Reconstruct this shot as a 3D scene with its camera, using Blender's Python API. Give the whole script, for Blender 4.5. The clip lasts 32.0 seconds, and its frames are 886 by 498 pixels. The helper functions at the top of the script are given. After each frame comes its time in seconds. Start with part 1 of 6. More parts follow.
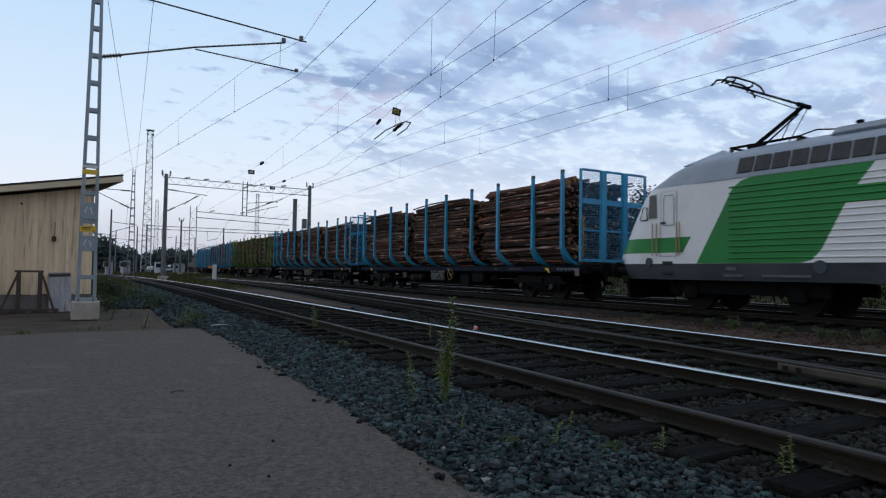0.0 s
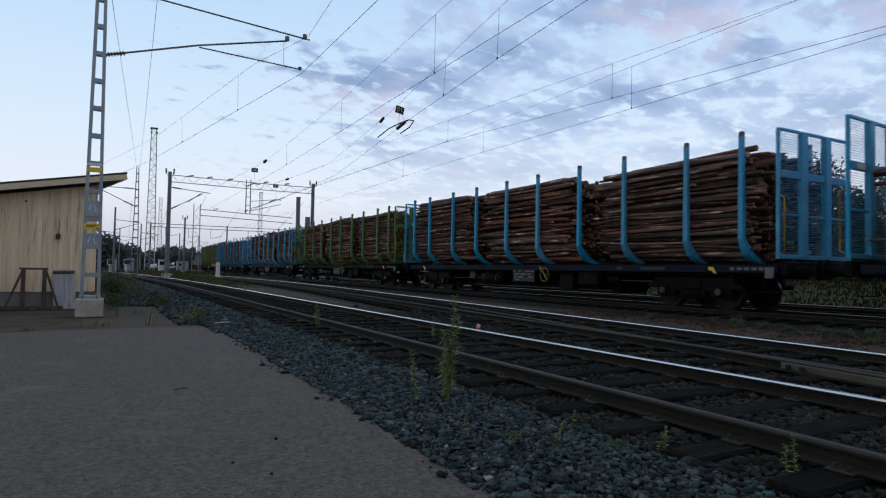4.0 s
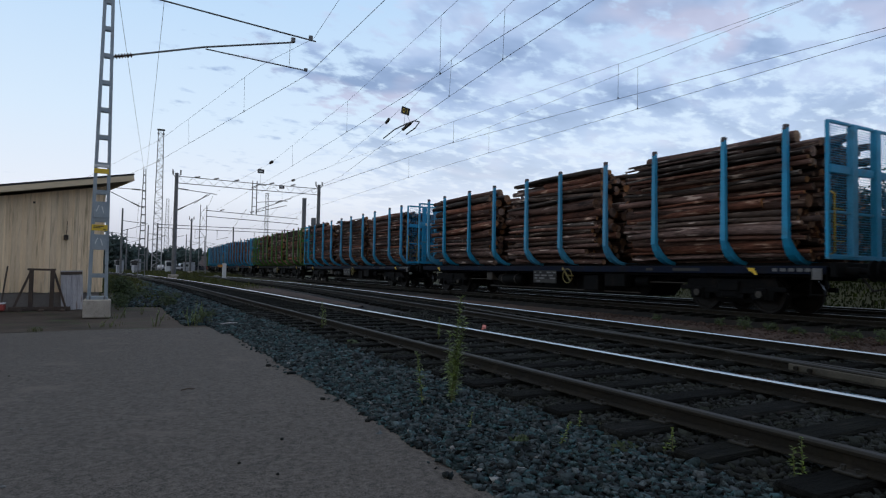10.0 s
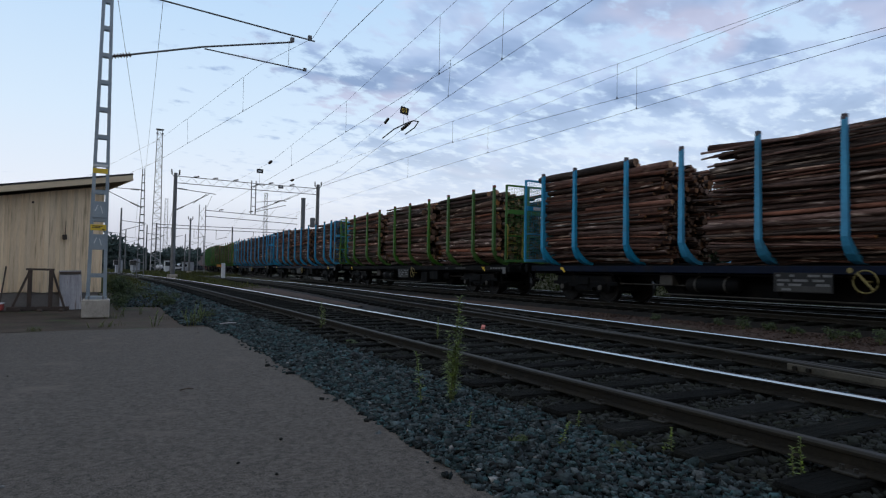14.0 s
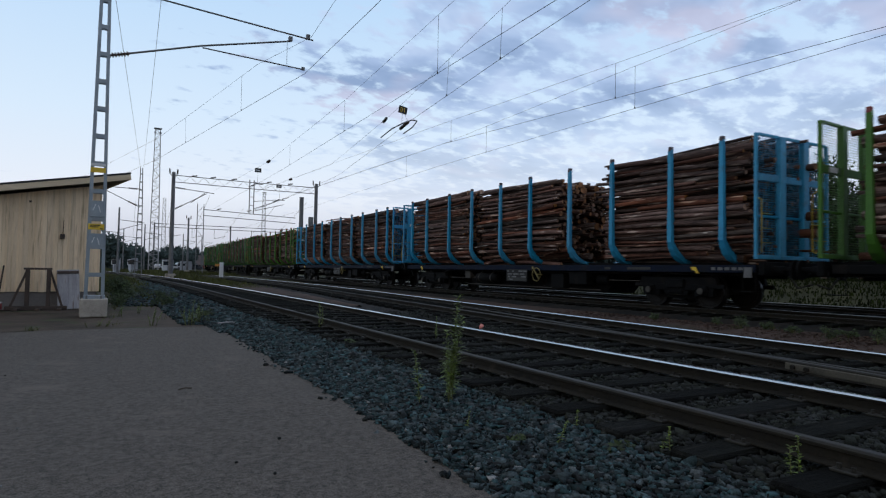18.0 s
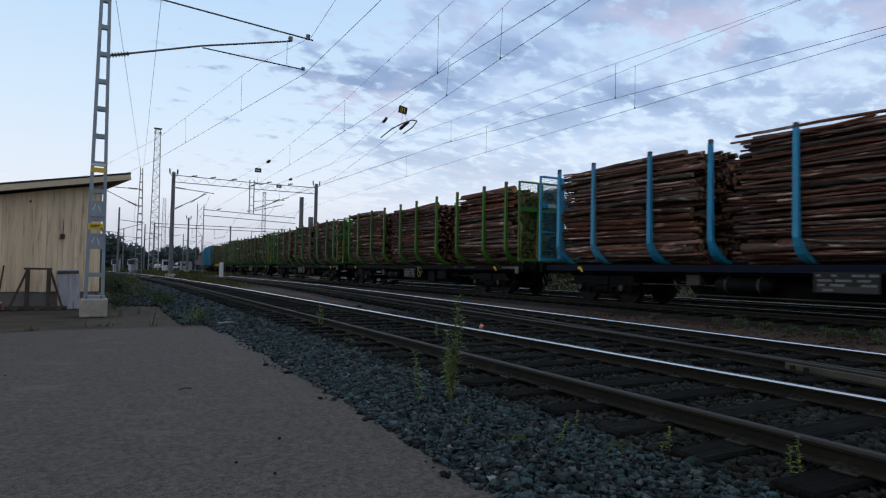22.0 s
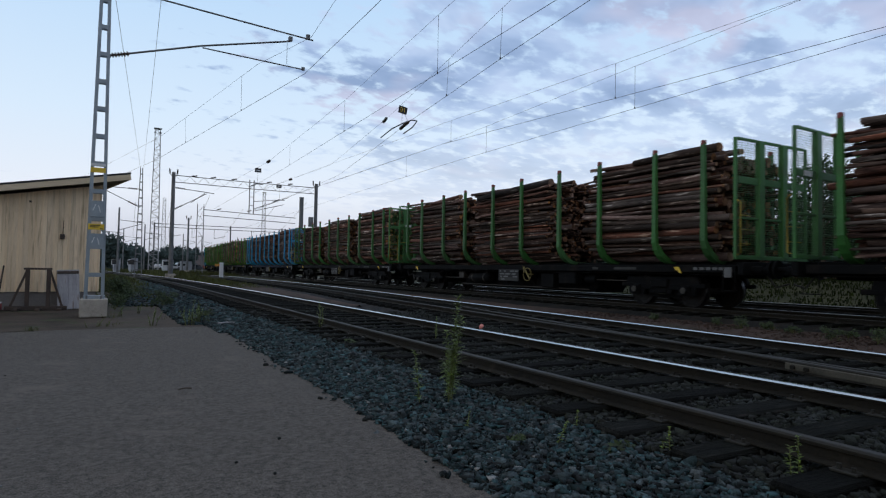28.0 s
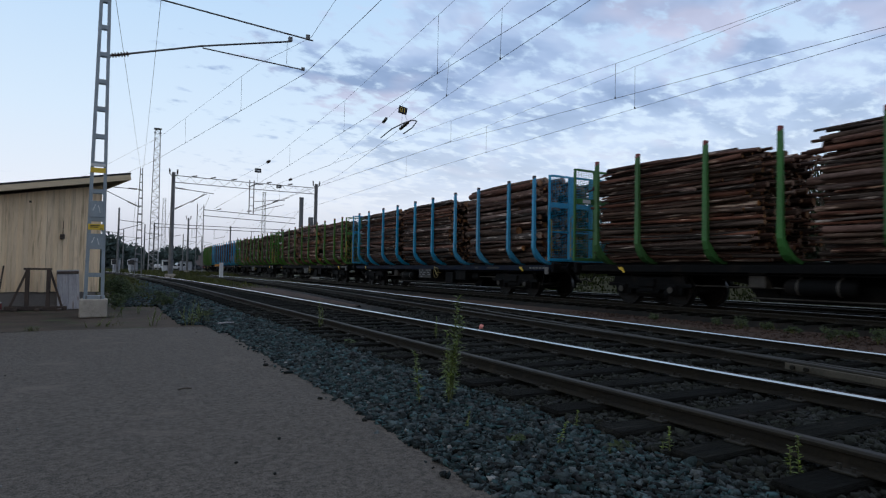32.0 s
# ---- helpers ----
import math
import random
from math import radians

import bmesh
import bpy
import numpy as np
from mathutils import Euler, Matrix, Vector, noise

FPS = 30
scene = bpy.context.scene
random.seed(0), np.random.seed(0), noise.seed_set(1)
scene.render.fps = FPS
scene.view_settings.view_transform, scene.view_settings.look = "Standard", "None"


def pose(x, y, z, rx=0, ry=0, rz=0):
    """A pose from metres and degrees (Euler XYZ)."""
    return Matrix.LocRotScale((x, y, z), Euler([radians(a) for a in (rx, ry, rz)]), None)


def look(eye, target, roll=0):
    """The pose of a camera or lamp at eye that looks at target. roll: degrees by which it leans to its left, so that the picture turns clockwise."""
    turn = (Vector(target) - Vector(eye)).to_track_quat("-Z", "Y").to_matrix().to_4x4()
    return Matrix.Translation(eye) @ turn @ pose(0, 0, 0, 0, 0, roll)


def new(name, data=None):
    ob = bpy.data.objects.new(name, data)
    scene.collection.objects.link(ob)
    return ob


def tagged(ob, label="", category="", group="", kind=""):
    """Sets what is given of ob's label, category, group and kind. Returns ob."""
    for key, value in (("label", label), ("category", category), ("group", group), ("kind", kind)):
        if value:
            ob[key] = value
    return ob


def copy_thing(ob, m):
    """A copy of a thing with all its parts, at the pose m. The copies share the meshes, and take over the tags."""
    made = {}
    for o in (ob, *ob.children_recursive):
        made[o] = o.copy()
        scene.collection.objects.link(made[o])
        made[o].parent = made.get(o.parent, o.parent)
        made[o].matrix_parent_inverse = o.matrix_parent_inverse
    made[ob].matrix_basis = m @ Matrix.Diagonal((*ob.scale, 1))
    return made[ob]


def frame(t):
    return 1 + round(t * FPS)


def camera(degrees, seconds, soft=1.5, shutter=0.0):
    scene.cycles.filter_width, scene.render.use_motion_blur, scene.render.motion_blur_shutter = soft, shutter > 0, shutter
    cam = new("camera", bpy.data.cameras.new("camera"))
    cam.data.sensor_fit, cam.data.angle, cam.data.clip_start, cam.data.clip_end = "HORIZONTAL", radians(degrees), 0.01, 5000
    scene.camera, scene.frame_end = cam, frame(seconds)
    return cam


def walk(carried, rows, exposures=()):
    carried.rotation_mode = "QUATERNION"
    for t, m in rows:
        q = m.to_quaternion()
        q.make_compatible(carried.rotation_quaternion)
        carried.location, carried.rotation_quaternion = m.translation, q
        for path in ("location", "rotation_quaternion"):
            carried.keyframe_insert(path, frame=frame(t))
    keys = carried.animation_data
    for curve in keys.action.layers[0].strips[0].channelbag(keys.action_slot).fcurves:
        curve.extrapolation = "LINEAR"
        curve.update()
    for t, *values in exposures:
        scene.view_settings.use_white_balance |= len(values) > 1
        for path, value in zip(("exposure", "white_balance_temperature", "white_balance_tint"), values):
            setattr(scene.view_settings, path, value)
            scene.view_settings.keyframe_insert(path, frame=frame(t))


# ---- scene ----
cam = camera(71.71, 32.0, soft=1.2, shutter=0.2)
EYE = (0.0, 0.0, 0.87)


def aim(heading, pitch, roll):
    a, p = radians(heading), radians(pitch)
    way = Vector((math.sin(a) * math.cos(p), math.cos(a) * math.cos(p), math.sin(p)))
    return look(EYE, Vector(EYE) + way * 10, roll)


# small drift of the tripod head: seconds, heading, pitch, roll
DRIFT = [(0.0, 29.27, 2.27, 0.92), (0.5, 29.12, 2.21, 0.98), (1.0, 29.10, 2.16, 1.02), (1.5, 29.07, 2.11, 1.05),
         (3.0, 29.00, 2.11, 1.06), (5.5, 28.97, 2.11, 1.06), (6.5, 28.86, 2.11, 1.06), (7.5, 28.72, 2.12, 1.06),
         (8.5, 28.57, 2.13, 1.06), (9.5, 28.49, 2.18, 1.06), (10.0, 28.46, 2.18, 1.06), (11.0, 28.26, 2.19, 1.06),
         (11.5, 28.26, 2.19, 1.06), (12.5, 28.40, 2.19, 1.06), (13.5, 28.51, 2.18, 1.06), (14.5, 28.58, 2.16, 1.06),
         (16.5, 28.66, 2.12, 1.06), (18.0, 28.70, 2.11, 1.06), (25.0, 28.70, 2.11, 1.06), (32.0, 28.71, 2.13, 1.06)]
walk(cam, [(t, aim(h, p, r)) for t, h, p, r in DRIFT])

# ---------------------------------------------------------------- light
scene.view_settings.exposure = 0.0
SUN_AZ, SUN_EL = radians(-112), radians(8)     # low evening light from behind and to the left, through cloud


def make_world():
    w = bpy.data.worlds.new("evening_sky")
    scene.world = w
    w.use_nodes = True
    nt = w.node_tree
    nt.nodes.clear()
    N = nt.nodes.new

    def link(a, b):
        nt.links.new(a, b)

    def val(op, a, b=None, c=None):
        n = N("ShaderNodeMath")
        n.operation = op
        for k, v in enumerate((a, b, c)):
            if v is None:
                continue
            if isinstance(v, (int, float)):
                n.inputs[k].default_value = v
            else:
                link(v, n.inputs[k])
        return n.outputs[0]

    def ramp(fac, stops):
        n = N("ShaderNodeValToRGB")
        e = n.color_ramp.elements
        while len(e) < len(stops):
            e.new(0.5)
        for k, (p, col) in enumerate(stops):
            e[k].position, e[k].color = p, (*col, 1)
        link(fac, n.inputs[0])
        return n.outputs[0]

    def mix(fac, a, b, kind="MIX"):
        n = N("ShaderNodeMix")
        n.data_type, n.blend_type = "RGBA", kind
        for k, v in ((0, fac), (6, a), (7, b)):
            if isinstance(v, (int, float)):
                n.inputs[k].default_value = v
            elif isinstance(v, tuple):
                n.inputs[k].default_value = (*v, 1)
            else:
                link(v, n.inputs[k])
        return n.outputs[2]

    tc = N("ShaderNodeTexCoord")
    sep = N("ShaderNodeSeparateXYZ")
    link(tc.outputs["Generated"], sep.inputs[0])
    x, y, z = sep.outputs
    zc = val("MAXIMUM", z, 0.0)
    sky = N("ShaderNodeTexSky")
    sky.sky_type, sky.sun_disc = "NISHITA", False
    sky.sun_elevation, sky.sun_rotation = SUN_EL, SUN_AZ
    grad = ramp(zc, [(0.0, (0.52, 0.56, 0.66)), (0.05, (0.68, 0.71, 0.82)), (0.11, (0.84, 0.90, 1.01)), (0.22, (0.72, 0.87, 1.04)),
                     (0.42, (0.52, 0.74, 1.01)), (0.75, (0.60, 0.66, 0.78)), (1.0, (0.56, 0.60, 0.68))])
    nish = mix(1.0, sky.outputs[0], (0.10, 0.10, 0.10), "MULTIPLY")
    base = mix(0.06, grad, nish)
    # afterglow low behind the camera, where the sun has gone down
    toward = val("ADD", val("MULTIPLY", x, -0.62), val("MULTIPLY", y, -0.78))
    glow_r = N("ShaderNodeMapRange")
    glow_r.interpolation_type = "SMOOTHSTEP"
    link(toward, glow_r.inputs[0])
    glow_r.inputs[1].default_value, glow_r.inputs[2].default_value = 0.0, 0.95
    base = mix(glow_r.outputs[0], base, (0.44, 0.44, 0.45))
    # a flat layer of clouds: the direction meets a high plane
    d = val("ADD", zc, 0.20)
    comb = N("ShaderNodeCombineXYZ")
    px, py = val("DIVIDE", x, d), val("DIVIDE", y, d)
    link(px, comb.inputs[0])
    link(py, comb.inputs[1])

    def cloud_noise(scale, detail, rough, stretch, turn, warp=0.0):
        m = N("ShaderNodeMapping")
        m.inputs["Scale"].default_value = stretch
        m.inputs["Rotation"].default_value = (0, 0, radians(turn))
        link(comb.outputs[0], m.inputs[0])
        n = N("ShaderNodeTexNoise")
        n.inputs["Scale"].default_value = scale
        n.inputs["Detail"].default_value = detail
        n.inputs["Roughness"].default_value = rough
        n.inputs["Distortion"].default_value = warp
        link(m.outputs[0], n.inputs["Vector"])
        return n.outputs["Fac"]

    big = cloud_noise(0.9, 3, 0.5, (1, 1, 1), 20)
    fine = cloud_noise(11.0, 5, 0.54, (1.0, 1.35, 1), -35, 0.12)
    mid_n = cloud_noise(2.3, 4, 0.55, (1.0, 1.3, 1), -20, 0.3)
    # more cloud towards +x and overhead, clear low at the left
    side = val("MULTIPLY_ADD", val("SUBTRACT", x, val("MULTIPLY", y, 0.36)), 0.75, 0.06)
    side = val("MAXIMUM", side, -0.22)
    amount = val("ADD", val("ADD", val("MULTIPLY", fine, 1.15), val("MULTIPLY", mid_n, 0.65)), val("MULTIPLY", big, 0.25))
    amount = val("ADD", amount, val("MINIMUM", side, 0.20))
    dens = N("ShaderNodeMapRange")
    dens.interpolation_type = "SMOOTHSTEP"
    link(amount, dens.inputs[0])
    dens.inputs[1].default_value, dens.inputs[2].default_value = 1.02, 1.26
    low = N("ShaderNodeMapRange")
    link(zc, low.inputs[0])
    low.inputs[1].default_value, low.inputs[2].default_value = 0.06, 0.28
    cover = val("MULTIPLY", dens.outputs[0], low.outputs[0])
    tone = ramp(mid_n, [(0.38, (0.56, 0.69, 0.93)), (0.52, (0.37, 0.50, 0.76)), (0.66, (0.235, 0.345, 0.575))])
    pink = N("ShaderNodeMapRange")
    link(cloud_noise(2.2, 2, 0.5, (1, 1.2, 1), 70), pink.inputs[0])
    pink.inputs[1].default_value, pink.inputs[2].default_value, pink.inputs[4].default_value = 0.53, 0.63, 0.46
    tone = mix(pink.outputs[0], tone, (0.74, 0.66, 0.79))
    col = mix(val("MULTIPLY", cover, 0.88), base, tone)
    bg = N("ShaderNodeBackground")
    bg.inputs[1].default_value = 1.0
    link(col, bg.inputs[0])
    out = N("ShaderNodeOutputWorld")
    link(bg.outputs[0], out.inputs[0])


make_world()
sun = new("sun", bpy.data.lights.new("sun", "SUN"))
sun.data.energy, sun.data.angle, sun.data.color = 0.12, radians(25), (1.0, 0.86, 0.74)
sun.matrix_world = look((60 * math.sin(SUN_AZ) * math.cos(SUN_EL), 60 * math.cos(SUN_AZ) * math.cos(SUN_EL), 60 * math.sin(SUN_EL)), (0, 0, 0))


# ---------------------------------------------------------------- materials
def material(name, low, high, rough=0.8, metal=0.0, scale=6.0, fine=60.0, bump=0.3, spread=0.0, island=False,
             stretch=(1, 1, 1), dirt=None, dirt_at=(0.55, 0.75), dirt_scale=2.0, spec=0.4, bump_scale=None, rough_var=0.1, grain=0.6, tight=0.0):
    """Two-scale noise between two colours, an optional layer of dirt, relief from the fine grain."""
    m = bpy.data.materials.new(name)
    m.use_nodes = True
    nt = m.node_tree
    N, link = nt.nodes.new, nt.links.new
    b = nt.nodes["Principled BSDF"]
    tc, mp = N("ShaderNodeTexCoord"), N("ShaderNodeMapping")
    mp.inputs["Scale"].default_value = stretch
    link(tc.outputs["Object"], mp.inputs[0])
    info = N("ShaderNodeNewGeometry") if island else N("ShaderNodeObjectInfo")
    rnd = info.outputs["Random Per Island"] if island else info.outputs["Random"]
    sh = N("ShaderNodeVectorMath")
    sh.operation = "ADD"
    mul = N("ShaderNodeMath")
    mul.operation = "MULTIPLY"
    link(rnd, mul.inputs[0])
    mul.inputs[1].default_value = 37.0 if spread else 0.0
    link(mp.outputs[0], sh.inputs[0])
    link(mul.outputs[0], sh.inputs[1])

    def noise_at(sc, detail=4):
        n = N("ShaderNodeTexNoise")
        n.inputs["Scale"].default_value, n.inputs["Detail"].default_value = sc, detail
        link(sh.outputs[0], n.inputs["Vector"])
        return n.outputs["Fac"]

    a, f = noise_at(scale), noise_at(fine, 3)
    add = N("ShaderNodeMath")
    add.operation = "MULTIPLY_ADD"
    link(f, add.inputs[0])
    add.inputs[1].default_value = grain
    link(a, add.inputs[2])
    mr = N("ShaderNodeMapRange")
    link(add.outputs[0], mr.inputs[0])
    mr.inputs[1].default_value, mr.inputs[2].default_value = 0.25 + 0.5 * grain, 0.55 + 0.83 * grain
    if tight:
        mr.inputs[1].default_value, mr.inputs[2].default_value = 0.5 + 0.5 * grain - tight, 0.5 + 0.5 * grain + tight
    mx = N("ShaderNodeMix")
    mx.data_type = "RGBA"
    mx.inputs[6].default_value, mx.inputs[7].default_value = (*low, 1), (*high, 1)
    link(mr.outputs[0], mx.inputs[0])
    col = mx.outputs[2]
    if dirt:
        dn = noise_at(dirt_scale, 5)
        dr = N("ShaderNodeMapRange")
        link(dn, dr.inputs[0])
        dr.inputs[1].default_value, dr.inputs[2].default_value = dirt_at
        dm = N("ShaderNodeMix")
        dm.data_type = "RGBA"
        link(dr.outputs[0], dm.inputs[0])
        link(col, dm.inputs[6])
        dm.inputs[7].default_value = (*dirt, 1)
        col = dm.outputs[2]
    if spread:
        hs = N("ShaderNodeHueSaturation")
        v = N("ShaderNodeMapRange")
        link(rnd, v.inputs[0])
        v.inputs[3].default_value, v.inputs[4].default_value = 1 - spread, 1 + spread
        link(v.outputs[0], hs.inputs["Value"])
        w = N("ShaderNodeMath")
        w.operation = "FRACT"
        w2 = N("ShaderNodeMath")
        w2.operation = "MULTIPLY"
        link(rnd, w2.inputs[0])
        w2.inputs[1].default_value = 7.31
        link(w2.outputs[0], w.inputs[0])
        v2 = N("ShaderNodeMapRange")
        link(w.outputs[0], v2.inputs[0])
        v2.inputs[3].default_value, v2.inputs[4].default_value = 1 - spread * 0.8, 1 + spread * 0.4
        link(v2.outputs[0], hs.inputs["Saturation"])
        link(col, hs.inputs["Color"])
        col = hs.outputs[0]
    link(col, b.inputs["Base Color"])
    rr = N("ShaderNodeMapRange")
    link(a, rr.inputs[0])
    rr.inputs[1].default_value, rr.inputs[2].default_value = 0.3, 0.7
    rr.inputs[3].default_value, rr.inputs[4].default_value = max(0.02, rough - rough_var), min(1, rough + rough_var)
    link(rr.outputs[0], b.inputs["Roughness"])
    b.inputs["Metallic"].default_value = metal
    b.inputs["Specular IOR Level"].default_value = spec
    if bump:
        bp = N("ShaderNodeBump")
        bp.inputs["Strength"].default_value = bump
        bp.inputs["Distance"].default_value = 0.02
        link(noise_at(bump_scale, 3) if bump_scale else add.outputs[0], bp.inputs["Height"])
        link(bp.outputs[0], b.inputs["Normal"])
    return m


M = {}
M["asphalt"] = material("asphalt", (0.026, 0.0224, 0.0188), (0.158, 0.137, 0.117), 0.92, scale=30, fine=120, bump=0.6, bump_scale=110, grain=1.1, tight=0.30,
                        dirt=(0.150, 0.122, 0.103), dirt_at=(0.60, 0.80), dirt_scale=2.0, spec=0.25)
M["dirt"] = material("dirt", (0.026, 0.020, 0.015), (0.092, 0.071, 0.054), 0.95, scale=1.5, fine=40, bump=0.6,
                     dirt=(0.05, 0.07, 0.03), dirt_at=(0.55, 0.7), dirt_scale=1.1, spec=0.2)
M["ballast"] = material("ballast", (0.003, 0.0045, 0.005), (0.014, 0.018, 0.019), 0.9, scale=9, fine=28, bump=1.0, bump_scale=26,
                        dirt=(0.035, 0.028, 0.024), dirt_at=(0.5, 0.75), dirt_scale=0.8, spec=0.25)
M["track_ballast"] = material("track_ballast", (0.0035, 0.0038, 0.0035), (0.014, 0.0148, 0.0135), 0.92, scale=9, fine=26, bump=1.0,
                              bump_scale=24, dirt=(0.024, 0.018, 0.014), dirt_at=(0.45, 0.7), dirt_scale=1.3, spec=0.2)
M["stone"] = material("stone", (0.0030, 0.0068, 0.0076), (0.050, 0.084, 0.088), 0.85, scale=14, fine=90, bump=0.25, spread=0.9, island=True, spec=0.18)
M["stone_dark"] = material("stone_dark", (0.0048, 0.006, 0.0048), (0.023, 0.0265, 0.0205), 0.9, scale=14, fine=90, bump=0.25, spread=0.75, island=True, spec=0.25)
M["red_gravel"] = material("red_gravel", (0.030, 0.020, 0.0155), (0.088, 0.058, 0.046), 0.95, scale=2.2, fine=45, bump=0.8, bump_scale=38,
                           dirt=(0.045, 0.042, 0.028), dirt_at=(0.55, 0.75), dirt_scale=0.7, spec=0.2)
M["grass_ground"] = material("grass_ground", (0.022, 0.024, 0.010), (0.056, 0.054, 0.026), 0.95, scale=0.35, fine=9, bump=0.7, bump_scale=14,
                             dirt=(0.045, 0.042, 0.022), dirt_at=(0.55, 0.75), dirt_scale=0.12, spec=0.15)
M["sleeper"] = material("sleeper", (0.0028, 0.0032, 0.0028), (0.0150, 0.0156, 0.0132), 0.95, scale=3, fine=22, bump=1.0, spread=0.35,
                        stretch=(1, 9, 9), dirt=(0.04, 0.034, 0.030), dirt_at=(0.62, 0.8), dirt_scale=3, spec=0.06, tight=0.22)
M["rail_side"] = material("rail_side", (0.0062, 0.0053, 0.0036), (0.022, 0.0185, 0.0122), 0.85, 0.1, scale=4, fine=50, bump=0.35,
                          dirt=(0.055, 0.046, 0.034), dirt_at=(0.62, 0.85), dirt_scale=5, spec=0.3)
M["rail_top"] = material("rail_top", (0.46, 0.47, 0.48), (0.62, 0.63, 0.64), 0.22, 1.0, scale=3, fine=30, bump=0.03, stretch=(1, 0.05, 1), rough_var=0.06)
M["rail_top_dull"] = material("rail_top_dull", (0.010, 0.0092, 0.0072), (0.030, 0.0275, 0.0215), 0.7, 0.1, scale=3, fine=40, bump=0.15)
M["rail_top_grey"] = material("rail_top_grey", (0.16, 0.16, 0.155), (0.26, 0.26, 0.25), 0.35, 0.9, scale=3, fine=30, bump=0.05)
M["steel_plate"] = material("steel_plate", (0.012, 0.0115, 0.009), (0.040, 0.037, 0.029), 0.7, 0.2, scale=5, fine=50, bump=0.25)
M["galvanised"] = material("galvanised", (0.20, 0.245, 0.28), (0.33, 0.38, 0.41), 0.5, 0.55, scale=3, fine=35, bump=0.1,
                           dirt=(0.24, 0.25, 0.25), dirt_at=(0.55, 0.75), dirt_scale=2)
M["mast_grey"] = material("mast_grey", (0.10, 0.105, 0.11), (0.20, 0.205, 0.21), 0.65, 0.3, scale=2, fine=20, bump=0.1)
M["wire"] = material("wire", (0.035, 0.035, 0.04), (0.07, 0.068, 0.07), 0.55, 0.6, bump=0)
M["insulator"] = material("insulator", (0.03, 0.022, 0.018), (0.07, 0.05, 0.04), 0.25, 0, bump=0)
M["concrete"] = material("concrete", (0.27, 0.245, 0.21), (0.46, 0.425, 0.365), 0.9, scale=3, fine=50, bump=0.4,
                         dirt=(0.15, 0.135, 0.11), dirt_at=(0.52, 0.75), dirt_scale=4)
M["plinth"] = material("plinth", (0.13, 0.12, 0.11), (0.23, 0.21, 0.19), 0.9, scale=3, fine=50, bump=0.4)
M["board"] = material("board", (0.68, 0.515, 0.325), (0.87, 0.69, 0.46), 0.75, scale=2, fine=20, bump=0.25, spread=0.09, stretch=(4, 4, 0.4),
                      dirt=(0.34, 0.245, 0.145), dirt_at=(0.55, 0.78), dirt_scale=3.0)
M["fascia"] = material("fascia", (0.55, 0.44, 0.29), (0.68, 0.56, 0.38), 0.7, scale=2, fine=20, bump=0.15, stretch=(0.4, 4, 4))
M["soffit"] = material("soffit", (0.22, 0.17, 0.11), (0.32, 0.25, 0.17), 0.8, scale=2, fine=20, bump=0.2)
M["felt"] = material("felt", (0.018, 0.018, 0.02), (0.05, 0.05, 0.052), 0.9, scale=3, fine=80, bump=0.4)
M["dark_wood"] = material("dark_wood", (0.035, 0.026, 0.022), (0.09, 0.065, 0.05), 0.8, scale=3, fine=30, bump=0.3)
M["weathered"] = material("weathered", (0.27, 0.26, 0.265), (0.48, 0.46, 0.46), 0.85, scale=3, fine=25, bump=0.4, stretch=(5, 5, 0.6),
                          dirt=(0.16, 0.11, 0.08), dirt_at=(0.6, 0.75), dirt_scale=3)
M["yellow"] = material("yellow", (0.62, 0.42, 0.03), (0.75, 0.52, 0.05), 0.5, scale=4, fine=30, bump=0.05)
M["black_paint"] = material("black_paint", (0.012, 0.012, 0.013), (0.03, 0.03, 0.032), 0.6, scale=4, fine=30, bump=0.1)
M["red_paint"] = material("red_paint", (0.22, 0.03, 0.03), (0.34, 0.06, 0.05), 0.6, scale=4, fine=30, bump=0.1)
M["white_plate"] = material("white_plate", (0.52, 0.55, 0.56), (0.72, 0.74, 0.75), 0.6, scale=5, fine=40, bump=0.08, dirt=(0.35, 0.34, 0.32), dirt_at=(0.55, 0.8), dirt_scale=5)
M["faded_plate"] = material("faded_plate", (0.085, 0.089, 0.092), (0.18, 0.184, 0.188), 0.7, scale=5, fine=40, bump=0.1)
M["blue_paint"] = material("blue_paint", (0.012, 0.205, 0.39), (0.028, 0.315, 0.55), 0.5, scale=1.2, fine=18, bump=0.08, spread=0.10,
                           dirt=(0.045, 0.165, 0.25), dirt_at=(0.58, 0.82), dirt_scale=2.5)
M["green_paint"] = material("green_paint", (0.034, 0.118, 0.012), (0.062, 0.185, 0.020), 0.55, scale=1.2, fine=18, bump=0.08, spread=0.15,
                            dirt=(0.05, 0.10, 0.03), dirt_at=(0.58, 0.82), dirt_scale=2.5)
M["green_dark"] = material("green_dark", (0.030, 0.112, 0.028), (0.052, 0.185, 0.048), 0.55, scale=1.2, fine=18, bump=0.08, spread=0.15,
                           dirt=(0.05, 0.08, 0.035), dirt_at=(0.58, 0.82), dirt_scale=2.5)
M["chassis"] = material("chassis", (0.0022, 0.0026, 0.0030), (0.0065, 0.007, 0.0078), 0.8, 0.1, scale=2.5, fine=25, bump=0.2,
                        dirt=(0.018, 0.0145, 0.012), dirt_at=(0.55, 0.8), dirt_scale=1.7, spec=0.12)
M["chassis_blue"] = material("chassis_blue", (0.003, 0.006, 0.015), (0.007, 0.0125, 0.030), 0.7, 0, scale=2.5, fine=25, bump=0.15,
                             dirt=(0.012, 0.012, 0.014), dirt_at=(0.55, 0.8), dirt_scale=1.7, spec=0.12)
